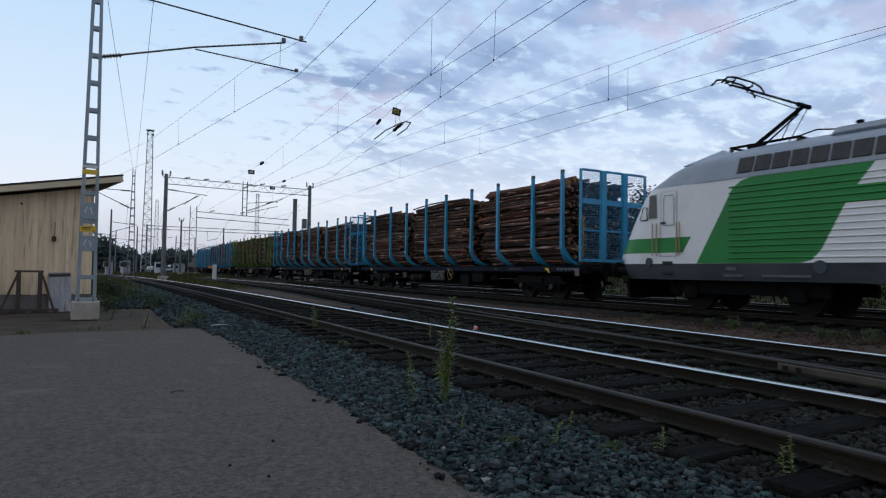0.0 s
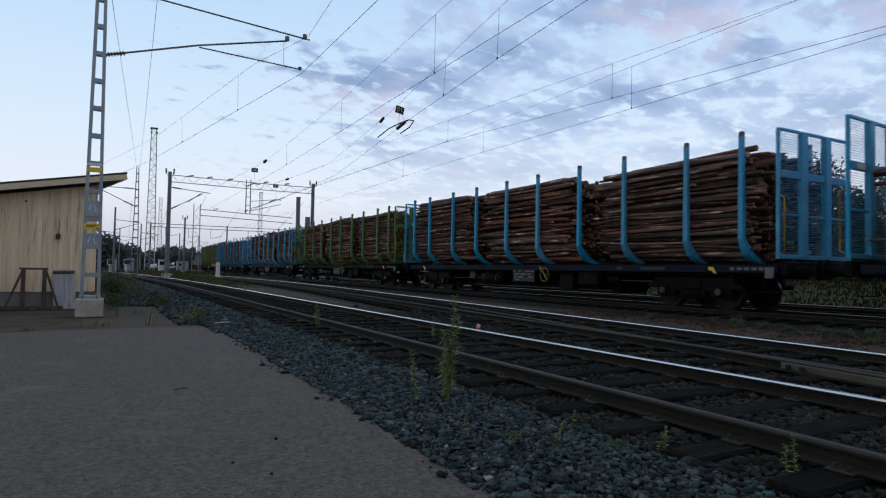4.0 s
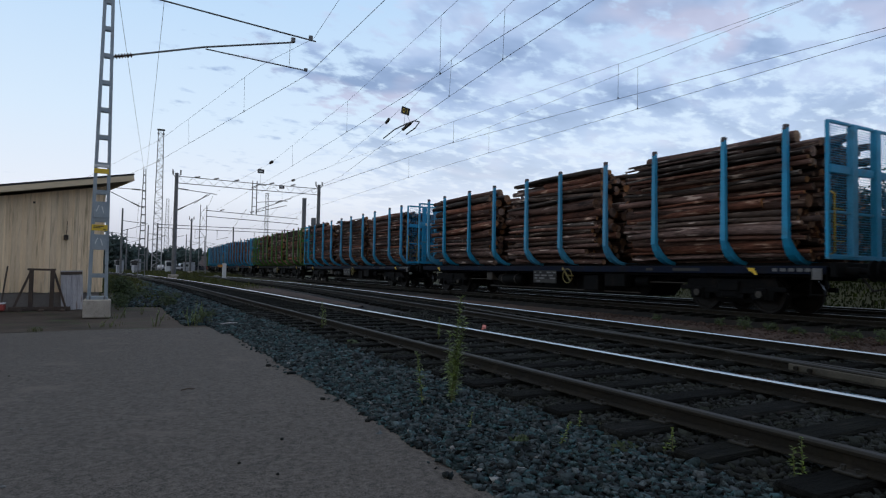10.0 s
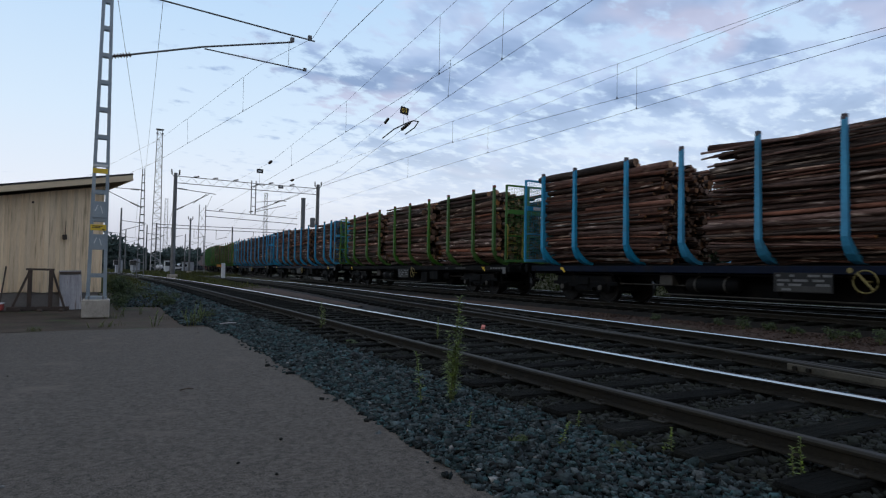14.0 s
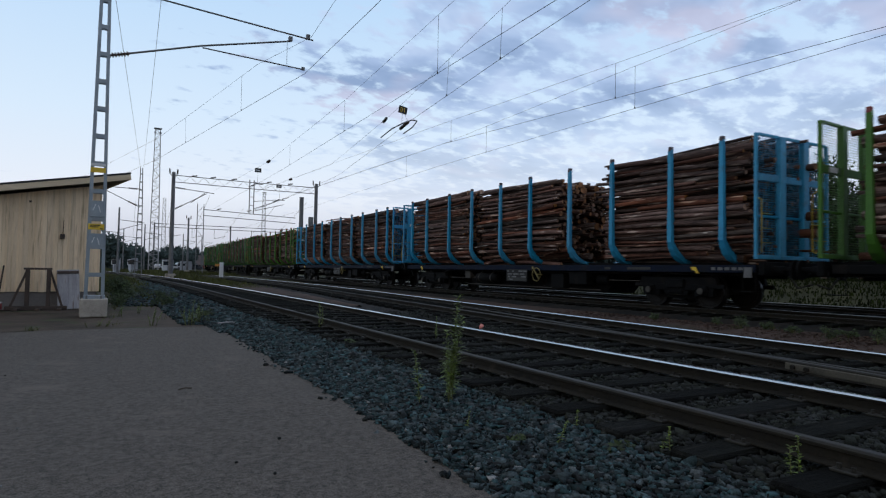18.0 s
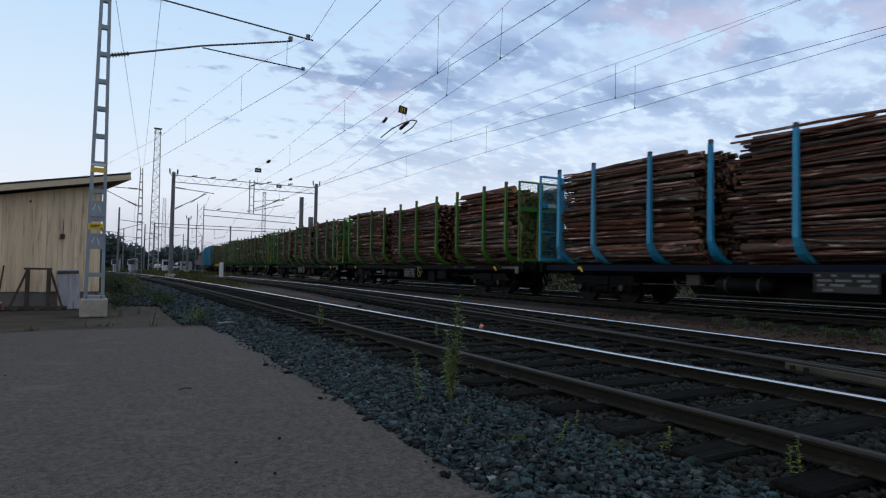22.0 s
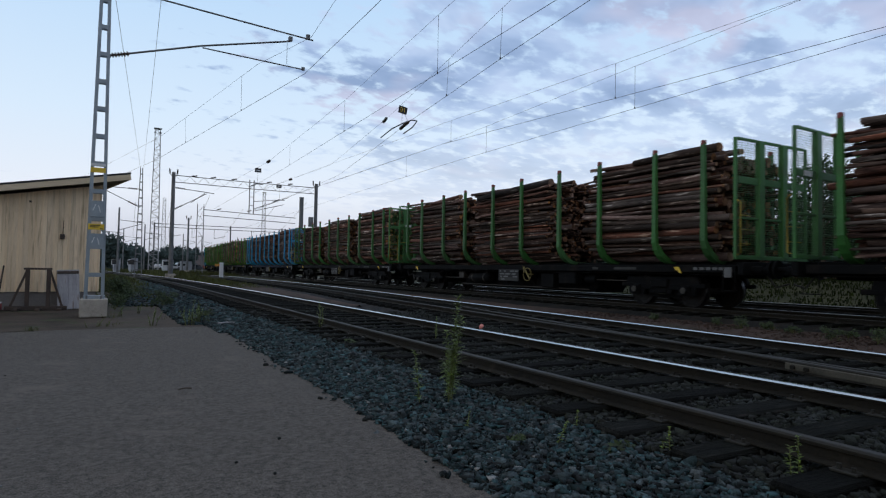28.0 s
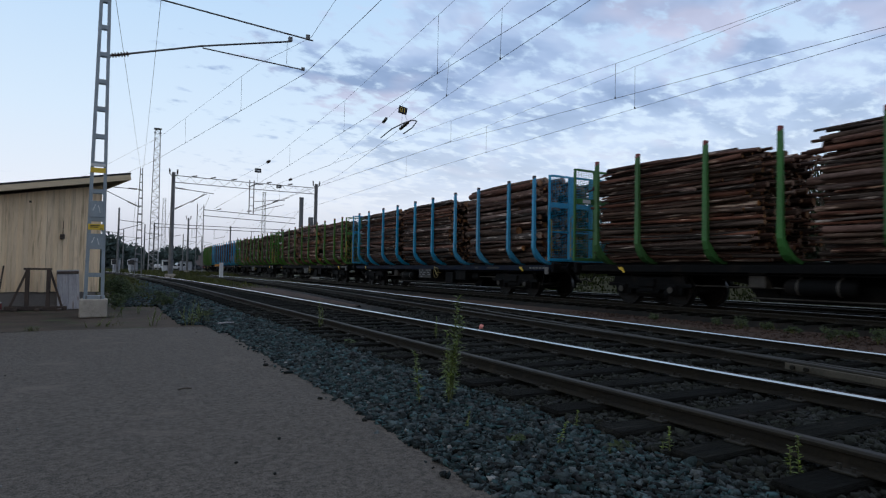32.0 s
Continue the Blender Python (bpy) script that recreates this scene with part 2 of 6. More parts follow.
M["wheel"] = material("wheel", (0.005, 0.0045, 0.004), (0.014, 0.012, 0.011), 0.7, 0.4, scale=5, fine=40, bump=0.15)
M["tread"] = material("tread", (0.05, 0.048, 0.046), (0.10, 0.098, 0.095), 0.35, 1.0, scale=5, fine=40, bump=0.03)
BARK = dict(rough=0.9, scale=4, fine=34, bump=1.0, spread=0.55, stretch=(1, 0.14, 1), dirt_at=(0.590, 0.680), dirt_scale=9, spec=0.2)
M["bark"] = material("bark", (0.018, 0.0085, 0.0064), (0.205, 0.100, 0.074), dirt=(0.46, 0.32, 0.25), **BARK)
M["bark_grey"] = material("bark_grey", (0.014, 0.0092, 0.0075), (0.110, 0.075, 0.060), dirt=(0.38, 0.30, 0.25), **BARK)
# inner logs get darker bark and ends: shade between logs put in colour
M["bark_joined_shade"] = material("bark_joined_shade", (0.014, 0.0072, 0.0052), (0.115, 0.060, 0.045), dirt=(0.30, 0.21, 0.16), island=True, **BARK)
M["log_end"] = material("log_end", (0.24, 0.115, 0.055), (0.42, 0.235, 0.125), 0.85, scale=7, fine=45, bump=0.3, spread=0.45,
                        dirt=(0.085, 0.045, 0.028), dirt_at=(0.46, 0.66), dirt_scale=6, spec=0.2)
M["log_end_joined_shade"] = material("log_end_joined_shade", (0.15, 0.072, 0.038), (0.30, 0.160, 0.088), 0.85, scale=7, fine=45, bump=0.3, spread=0.45, island=True,
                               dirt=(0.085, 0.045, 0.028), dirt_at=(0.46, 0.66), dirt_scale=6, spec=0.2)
M["loco_white"] = material("loco_white", (0.70, 0.73, 0.77), (0.80, 0.83, 0.87), 0.38, scale=0.8, fine=14, bump=0.03,
                           dirt=(0.55, 0.55, 0.54), dirt_at=(0.55, 0.85), dirt_scale=0.8)
M["loco_green"] = material("loco_green", (0.010, 0.175, 0.035), (0.018, 0.25, 0.05), 0.4, scale=0.8, fine=14, bump=0.03)
M["loco_grey"] = material("loco_grey", (0.22, 0.265, 0.325), (0.31, 0.36, 0.42), 0.45, scale=0.8, fine=14, bump=0.04)
M["loco_skirt"] = material("loco_skirt", (0.030, 0.042, 0.055), (0.058, 0.072, 0.088), 0.55, scale=1.2, fine=14, bump=0.06,
                           dirt=(0.07, 0.06, 0.05), dirt_at=(0.55, 0.8), dirt_scale=1.5)
M["dark_glass"] = material("dark_glass", (0.015, 0.02, 0.025), (0.03, 0.035, 0.04), 0.08, scale=1, fine=10, bump=0, spec=0.6, rough_var=0.03)
M["grille"] = material("grille", (0.03, 0.03, 0.032), (0.07, 0.07, 0.072), 0.7, 0.2, scale=4, fine=60, bump=0.4)
M["brass"] = material("brass", (0.32, 0.24, 0.12), (0.45, 0.34, 0.18), 0.5, 0.6, scale=4, fine=40, bump=0.05)
M["leaf"] = material("leaf", (0.070, 0.115, 0.014), (0.165, 0.235, 0.036), 0.7, scale=5, fine=30, bump=0.1, spread=0.4, island=True, spec=0.3)
M["grass_blade"] = material("grass_blade", (0.034, 0.044, 0.009), (0.085, 0.092, 0.024), 0.8, scale=3, fine=20, bump=0, spread=0.4, island=True, spec=0.2)
# distant leaves: haze put into the colour, paler and bluer than near trees
M["far_leaf_haze"] = material("far_leaf_haze", (0.042, 0.064, 0.060), (0.074, 0.104, 0.094), 0.9, scale=0.6, fine=5, bump=0, spread=0.35, island=True, spec=0.1)
M["tree_leaf"] = material("tree_leaf", (0.014, 0.026, 0.014), (0.042, 0.062, 0.030), 0.75, scale=5, fine=30, bump=0, spread=0.4, island=True, spec=0.2)
M["trunk"] = material("trunk", (0.06, 0.045, 0.035), (0.13, 0.10, 0.08), 0.9, scale=4, fine=30, bump=0.5)
M["stem"] = material("stem", (0.070, 0.075, 0.022), (0.11, 0.12, 0.04), 0.8, scale=8, fine=40, bump=0.1)
# wooded hill greyed: distance haze is part of this colour
M["hill"] = material("hill", (0.075, 0.085, 0.075), (0.12, 0.12, 0.11), 1.0, scale=0.02, fine=0.2, bump=0)
M["cabin_white"] = material("cabin_white", (0.50, 0.53, 0.57), (0.62, 0.65, 0.68), 0.7, scale=1.5, fine=15, bump=0.08)
M["cabin_grey"] = material("cabin_grey", (0.22, 0.24, 0.27), (0.32, 0.34, 0.37), 0.7, scale=1.5, fine=15, bump=0.08)
M["brick_far"] = material("brick_far", (0.15, 0.125, 0.125), (0.22, 0.19, 0.185), 0.9, scale=1.5, fine=15, bump=0.1)
M["car_silver"] = material("car_silver", (0.42, 0.43, 0.45), (0.50, 0.51, 0.53), 0.3, 0.4, scale=1, fine=10, bump=0)
M["car_dark"] = material("car_dark", (0.03, 0.035, 0.045), (0.05, 0.055, 0.065), 0.3, 0.2, scale=1, fine=10, bump=0)
M["car_red"] = material("car_red", (0.25, 0.04, 0.035), (0.32, 0.06, 0.05), 0.35, 0.1, scale=1, fine=10, bump=0)
M["rubber"] = material("rubber", (0.015, 0.015, 0.016), (0.03, 0.03, 0.03), 0.85, scale=5, fine=40, bump=0.1)


# ---------------------------------------------------------------- mesh helpers
class Geo:
    """Collects vertices and faces of one part; mi is the material slot of the faces being added."""

    def __init__(self):
        self.v, self.f, self.m, self.mi, self.smooth = [], [], [], 0, []

    def add(self, verts, faces, smooth=False):
        o = len(self.v)
        self.v += [tuple(p) for p in verts]
        self.f += [tuple(o + i for i in q) for q in faces]
        self.m += [self.mi] * len(faces)
        self.smooth += [smooth] * len(faces)
        return self

    def box(self, x, y, z, sx, sy, sz, rot=None, bevel=0.0):
        """A box centred on (x, y, z) with full sizes; rot: Euler degrees; bevel: a chamfer on all edges."""
        hx, hy, hz = sx / 2, sy / 2, sz / 2
        if bevel <= 0:
            vs = [Vector((a * hx, b * hy, c * hz)) for a in (-1, 1) for b in (-1, 1) for c in (-1, 1)]
            fs = [(0, 1, 3, 2), (4, 6, 7, 5), (0, 4, 5, 1), (2, 3, 7, 6), (0, 2, 6, 4), (1, 5, 7, 3)]
        else:
            bm = bmesh.new()
            bmesh.ops.create_cube(bm, size=1.0)
            for w in bm.verts:
                w.co = Vector((w.co.x * sx, w.co.y * sy, w.co.z * sz))
            bmesh.ops.bevel(bm, geom=bm.edges[:], offset=bevel, segments=1, affect="EDGES")
            bm.verts.index_update()
            vs = [w.co.copy() for w in bm.verts]
            fs = [tuple(w.index for w in q.verts) for q in bm.faces]
            bm.free()
        if rot:
            e = Euler([radians(a) for a in rot]).to_matrix()
            vs = [e @ p for p in vs]
        return self.add([p + Vector((x, y, z)) for p in vs], fs)

    def tube(self, pts, r, n=8, r2=None, caps=True, cap_mi=None):
        """A round bar along the points; r2: the radius at its end."""
        pts = [Vector(p) for p in pts]
        k = len(pts)
        vs = []
        for i, p in enumerate(pts):
            d = (pts[min(i + 1, k - 1)] - pts[max(i - 1, 0)]).normalized()
            a = d.orthogonal().normalized() if abs(d.z) > 0.98 else d.cross(Vector((0, 0, 1))).normalized()
            b = d.cross(a)
            rr = r[i] if isinstance(r, (list, tuple)) else r if r2 is None else r + (r2 - r) * i / (k - 1)
            vs += [p + (a * math.cos(2 * math.pi * j / n) + b * math.sin(2 * math.pi * j / n)) * rr for j in range(n)]
        fs = [(i * n + j, i * n + (j + 1) % n, (i + 1) * n + (j + 1) % n, (i + 1) * n + j) for i in range(k - 1) for j in range(n)]
        self.add(vs, fs, n > 5)
        if caps:
            keep = self.mi
            if cap_mi is not None:
                self.mi = cap_mi
            self.add(vs[:n], [tuple(range(n))])
            self.add(vs[-n:], [tuple(range(n - 1, -1, -1))])
            self.mi = keep
        return self

    def prism(self, outline, axis, a, b):
        """An outline (pairs) drawn out along an axis from a to b."""
        n = len(outline)

        def put(p, w):
            return {0: (w, p[0], p[1]), 1: (p[0], w, p[1]), 2: (p[0], p[1], w)}[axis]
        vs = [put(p, a) for p in outline] + [put(p, b) for p in outline]
        fs = [tuple(range(n - 1, -1, -1)), tuple(range(n, 2 * n))] + [(i, (i + 1) % n, n + (i + 1) % n, n + i) for i in range(n)]
        return self.add(vs, fs)

    def sweep(self, profile, path, slots=None):
        """A closed profile (sideways, up) along a path of (x, y, z); slots: the material of each profile edge."""
        path = [Vector(p) for p in path]
        n, k = len(profile), len(path)
        vs = []
        for i, p in enumerate(path):
            d = path[min(i + 1, k - 1)] - path[max(i - 1, 0)]
            d.z = 0
            d.normalize()
            side = Vector((d.y, -d.x, 0))
            vs += [p + side * u + Vector((0, 0, w)) for u, w in profile]
        keep = self.mi
        o = len(self.v)
        self.v += [tuple(p) for p in vs]
        for i in range(k - 1):
            for j in range(n):
                self.f.append((o + i * n + j, o + (i + 1) * n + j, o + (i + 1) * n + (j + 1) % n, o + i * n + (j + 1) % n))
                self.m.append(slots[j] if slots else keep)
                self.smooth.append(False)
        self.f += [tuple(o + j for j in range(n)), tuple(o + (k - 1) * n + j for j in range(n - 1, -1, -1))]
        self.m += [keep, keep]
        self.smooth += [False, False]
        return self

    def mesh(self, name, mats, weld=False):
        me = bpy.data.meshes.new(name)
        me.from_pydata(self.v, [], self.f)
        for m in mats:
            me.materials.append(m)
        me.polygons.foreach_set("material_index", self.m)
        me.polygons.foreach_set("use_smooth", self.smooth)
        bm = bmesh.new()
        bm.from_mesh(me)
        if weld:
            bmesh.ops.remove_doubles(bm, verts=bm.verts[:], dist=0.0004)
        bmesh.ops.recalc_face_normals(bm, faces=bm.faces[:])
        bm.to_mesh(me)
        bm.free()
        return me


def mats_of(names):
    return [M[n] for n in ((names,) if isinstance(names, str) else names)]


def part(name, geo, names, parent=None, label="", at=None):
    """Links a Geo (or a mesh made before) as one mesh object, under a thing or a part."""
    me = geo.mesh(name, mats_of(names)) if isinstance(geo, Geo) else geo
    ob = new(name, me)
    ob.parent = parent
    if at is not None:
        ob.matrix_basis = at
    if label:
        ob["label"] = label
    return ob


def thing(name, label, category, group="", kind="", at=None):
    ob = new(name)
    ob.empty_display_size = 0.2
    if at is not None:
        ob.matrix_basis = at
    return tagged(ob, label, category, group, kind)


def raw_mesh(name, verts, faces, mats, smooth=False):
    """A large mesh of triangles from arrays."""
    me = bpy.data.meshes.new(name)
    nv, nf = len(verts), len(faces)
    me.vertices.add(nv)
    me.vertices.foreach_set("co", np.asarray(verts, np.float32).ravel())
    me.loops.add(nf * 3)
    me.loops.foreach_set("vertex_index", np.asarray(faces, np.int32).ravel())
    me.polygons.add(nf)
    me.polygons.foreach_set("loop_start", np.arange(0, nf * 3, 3, dtype=np.int32))
    for m in mats:
        me.materials.append(m)
    me.update(calc_edges=True)
    me.validate()
    return me


# ---------------------------------------------------------------- plan of the tracks (rail tops at z = 0)
HALF = 0.797                                   # rail centre from track centre


def near_x(y):
    """Centre of the nearest track: straight, then a long bend to the left."""
    return 4.22 - (0.0006 * max(0.0, y - 22) ** 2 + 0.000002 * max(0.0, y - 22) ** 3)


def mid_x(y):
    """Centre of the second track, which leaves the first at an angle and then runs level with it."""
    if y > 24:
        k = min(1.0, (y - 24) / 20)
        return 9.10 + 0.09 * 20 * (k - k * k / 2)
    return 6.94 + 0.09 * y


def main_xy(s):
    """A place on the train's track, s metres along it from the camera's foot."""
    r, s0 = 260.0, 97.0
    lean = 0.0107
    if s <= s0:
        # the last stretch turns away a little to the right
        near = max(0.0, 17.0 - s)
        bow = 0.0024 * near * near if near < 13 else 0.0024 * (169 + 26 * (near - 13))
        return 15.0 + lean * (s - 12) + bow, s
    a = (s - s0) / r
    return 15.0 + lean * (s - 12) + r * (1 - math.cos(a)), s0 + r * math.sin(a)


def offset(path, d):
    out = []
    for i, p in enumerate(path):
        a, b = Vector(path[max(i - 1, 0)]), Vector(path[min(i + 1, len(path) - 1)])
        w = (b - a).normalized()
        out.append((p[0] + w.y * d, p[1] - w.x * d))
    return out


RAIL = [(-0.068, -0.114), (0.068, -0.114), (0.068, -0.106), (0.010, -0.090), (0.009, -0.038), (0.036, -0.029), (0.036, -0.014), (0.031, -0.003),
        (0.024, 0.0), (-0.024, 0.0), (-0.031, -0.003), (-0.036, -0.014), (-0.036, -0.029), (-0.009, -0.038), (-0.010, -0.090), (-0.068, -0.106)]
RAIL_SLOTS = [0, 0, 0, 0, 0, 0, 1, 1, 1, 1, 1, 0, 0, 0, 0, 0]

# ---------------------------------------------------------------- ground
def smooth_step(a, b, v):
    k = min(1.0, max(0.0, (v - a) / (b - a)))
    return k * k * (3 - 2 * k)


def ground_z(x, y):
    z = -0.34 + 0.22 * smooth_step(30, 60, y)
    z += 0.04 * noise.noise(Vector((x * 0.3, y * 0.3, 0)))
    if x > 20:
        z += 1.1 * smooth_step(24, 34, x)
    return z


def make_ground():
    xs = [-3000, -900, -300, -120, -60, -30] + [-20 + 2 * i for i in range(36)] + [60, 80, 120, 300, 900, 3000]
    ys = [-3000, -900, -300, -100, -40, -20, -10] + [2.5 * i for i in range(0, 33)] + [90, 110, 140, 180, 240, 400, 900, 2000, 3000]
    g = Geo()
    vs = [(x, y, ground_z(x, y)) for y in ys for x in xs]
    n = len(xs)
    fs = [(j * n + i, j * n + i + 1, (j + 1) * n + i + 1, (j + 1) * n + i) for j in range(len(ys) - 1) for i in range(n - 1)]
    g.add(vs, fs, True)
    tagged(part("ground", g, "grass_ground"), "rough summer grass and bare soil of the rail yard", "ground", kind="structure")


make_ground()


def sheet(name, names, label, rows, ys, bump=0.015, seed=0.0, category="ground"):
    """A strip of ground; rows(y) gives (x, z) pairs across it."""
    g = Geo()
    vs, n = [], len(rows(ys[0]))
    for y in ys:
        vs += [(x, y, z + bump * noise.noise(Vector((x * 2.3 + seed, y * 2.3, seed)))) for x, z in rows(y)]
    fs = [(j * n + i, j * n + i + 1, (j + 1) * n + i + 1, (j + 1) * n + i) for j in range(len(ys) - 1) for i in range(n - 1)]
    g.add(vs, fs, True)
    return tagged(part(name, g, names), label, category, kind="structure")


def steps(a, b, d):
    n = max(1, int(round((b - a) / d)))
    return [a + (b - a) * i / n for i in range(n + 1)]


def edge_x(y):
    """The broken edge of the asphalt beside the ballast."""
    return 1.74 + 0.013 * min(12, max(0, y)) + 0.06 * noise.noise(Vector((0, y * 1.3, 3))) + 0.03 * noise.noise(Vector((0, y * 6, 5))) - 0.5 * max(0, y - 11.3) ** 2 * 0.25


# asphalt yard: a slab with a real edge
def make_pavement():
    g = Geo()
    ys = steps(-30, -2, 2) + steps(-1.8, 12.5, 0.12)
    n = 14
    vs = []
    for y in ys:
        e = edge_x(y)
        far = 12.45 + 0.08 * noise.noise(Vector((y, 0, 0)))
        for i in range(n):
            x = -40 + (e + 40) * (1 - (1 - i / (n - 1)) ** 3)
            yy = y
            if y > 12.3:
                yy = far + 0.12 * noise.noise(Vector((x * 1.1, 7, 0))) - 0.45 * smooth_step(0.2, -3, x) - 0.06 * max(0, -x - 3)
            vs.append((x, yy, -0.25 + 0.010 * noise.noise(Vector((x * 0.5, yy * 0.5, 0)))))
        vs.append((e + 0.015, vs[-1][1], -0.33))
    n += 1
    fs = [(j * n + i, j * n + i + 1, (j + 1) * n + i + 1, (j + 1) * n + i) for j in range(len(ys) - 1) for i in range(n - 1)]
    top = len(vs)
    last = (len(ys) - 1) * n
    vs += [(vs[last + i][0], vs[last + i][1] + 0.02, -0.34) for i in range(n)]
    fs += [(last + i, last + i + 1, top + i + 1, top + i) for i in range(n - 1)]
    g.add(vs, fs, True)
    tagged(part("pavement", g, "asphalt"), "worn grey asphalt yard with a crumbling edge", "pavement", kind="structure")


make_pavement()
sheet("dirt_strip", "dirt", "dark trodden soil between the asphalt and the shed", lambda y: [(x, -0.275) for x in steps(-40, 2.2, 1.2)], steps(12.3, 30, 0.5), 0.03, 2.0)
sheet("ballast_shoulder", "ballast", "bluish grey crushed stone shoulder beside the track",
      lambda y: [(near_x(y) - 2.66, -0.36), (near_x(y) - 2.5, -0.285), (near_x(y) - 2.1, -0.25), (near_x(y) - 1.75, -0.235), (near_x(y) - 1.45, -0.200), (near_x(y) - 1.1, -0.205)],
      steps(-20, 60, 0.4), 0.03, 4.0)


def bed(name, fx, y0, y1, label, left=-1.2, right=1.2, low=-0.36):
    sheet(name, "track_ballast", label,
          lambda y: [(fx(y) + left - 0.5, low), (fx(y) + left, -0.200)] + [(fx(y) + u, -0.200) for u in (-0.8, -0.4, 0, 0.4, 0.8)] + [(fx(y) + right, -0.200), (fx(y) + right + 0.5, low)],
          steps(y0, y1, 0.5), 0.025, 6.0)


bed("ballast_near", near_x, -20, 110, "dark oily ballast between timber sleepers", left=-1.12, right=2.2)
bed("ballast_second", mid_x, -20, 110, "dark oily ballast under the second track", left=-1.6)
sheet("gravel_strip", "red_gravel", "reddish brown gravel strip between two tracks",
      lambda y: [(mid_x(y) + 1.35, -0.30), (mid_x(y) + 1.6, -0.235), (mid_x(y) + 2.3, -0.22), (mid_x(y) + 3.2, -0.22), (12.9, -0.25), (13.3, -0.33)] if y < 45 else
      [(mid_x(y) + 1.35, -0.30), (mid_x(y) + 1.5, -0.24), (mid_x(y) + 1.7, -0.24), (mid_x(y) + 1.9, -0.24), (12.9, -0.26), (13.3, -0.33)],
      steps(-20, 110, 0.5), 0.04, 8.0)
sheet("gravel_wedge", "red_gravel", "reddish gravel wedge between the diverging tracks",
      lambda y: [(near_x(y) + 2.3, -0.31), (near_x(y) + 2.45, -0.205), ((near_x(y) + mid_x(y)) / 2 + 0.4, -0.19), (mid_x(y) - 1.75, -0.205), (mid_x(y) - 1.6, -0.31)],
      steps(17.5, 60, 0.5), 0.02, 9.0)


def main_bed(name, dx, label):
    pts = [main_xy(s) for s in steps(-30, 420, 3)]
    g = Geo()
    prof = [(-2.3, -0.36), (-1.6, -0.19), (-0.8, -0.185), (0.0, -0.185), (0.8, -0.185), (1.6, -0.19), (2.3, -0.36)]
    rows = [[(x, y) for x, y in offset(pts, u + dx)] for u, w in prof]
    vs = [(rows[k][i][0], rows[k][i][1], prof[k][1]) for i in range(len(pts)) for k in range(7)]
    fs = [(i * 7 + k, i * 7 + k + 1, (i + 1) * 7 + k + 1, (i + 1) * 7 + k) for i in range(len(pts) - 1) for k in range(6)]
    g.add(vs, fs, True)
    tagged(part(name, g, "track_ballast"), label, "ground", kind="structure")


main_bed("ballast_main", 0.0, "dark ballast bed under the log train")
main_bed("ballast_far", 4.7, "dark ballast bed of the track beyond the train")


# ---------------------------------------------------------------- log train: wagons
PITCH = 21.56
BODY = 10.09                                     # half the length between the end frames
STAKES = [-9.13, -7.49, -5.22, -3.22, -0.99, 0.99, 3.22, 5.22, 7.49, 9.13]
TOP = 4.37


def stake_mesh(paint, side):
    """A U-shaped bunk's half: upright, then a broad bend inwards below."""
    g = Geo()
    line = [(1.46, TOP), (1.46, 1.80), (1.38, 1.60), (1.25, 1.42), (1.07, 1.29), (0.85, 1.215), (0.58, 1.195), (0.0, 1.195)]
    w = [0.055, 0.074, 0.090, 0.105, 0.11, 0.11, 0.10, 0.10]
    d = [0.09, 0.11, 0.14, 0.15, 0.14, 0.11, 0.08, 0.08]
    vs = []
    for i, (x, z) in enumerate(line):
        a, b = Vector(line[max(i - 1, 0)]), Vector(line[min(i + 1, len(line) - 1)])
        t = (b - a).normalized()
        nrm = Vector((-t.y, t.x)) * d[i]
        for u, k in ((-1, 0), (1, 0), (1, 1), (-1, 1)):
            q = Vector((x, z)) + nrm * k * -1
            vs.append((side * q.x, u * w[i], q.y))
    fs = [(i * 4 + j, i * 4 + (j + 1) % 4, (i + 1) * 4 + (j + 1) % 4, (i + 1) * 4 + j) for i in range(len(line) - 1) for j in range(4)]
    fs += [(0, 1, 2, 3), tuple(len(vs) - 1 - j for j in range(4))]
    g.add(vs, fs)
    return g.mesh("stake", [M[paint]])


def tip_mesh(side, red):
    g = Geo()
    g.box(side * 1.41, 0, TOP + 0.02, 0.115, 0.105, 0.13, bevel=0.012)
    return g.mesh("stake_tip", [M["tip_red" if red else "tip_dark"]])


M["tip_red"] = material("tip_red", (0.18, 0.045, 0.045), (0.27, 0.085, 0.08), 0.7, scale=5, fine=40, bump=0.1)
M["tip_dark"] = material("tip_dark", (0.05, 0.045, 0.05), (0.12, 0.10, 0.11), 0.7, scale=5, fine=40, bump=0.1)


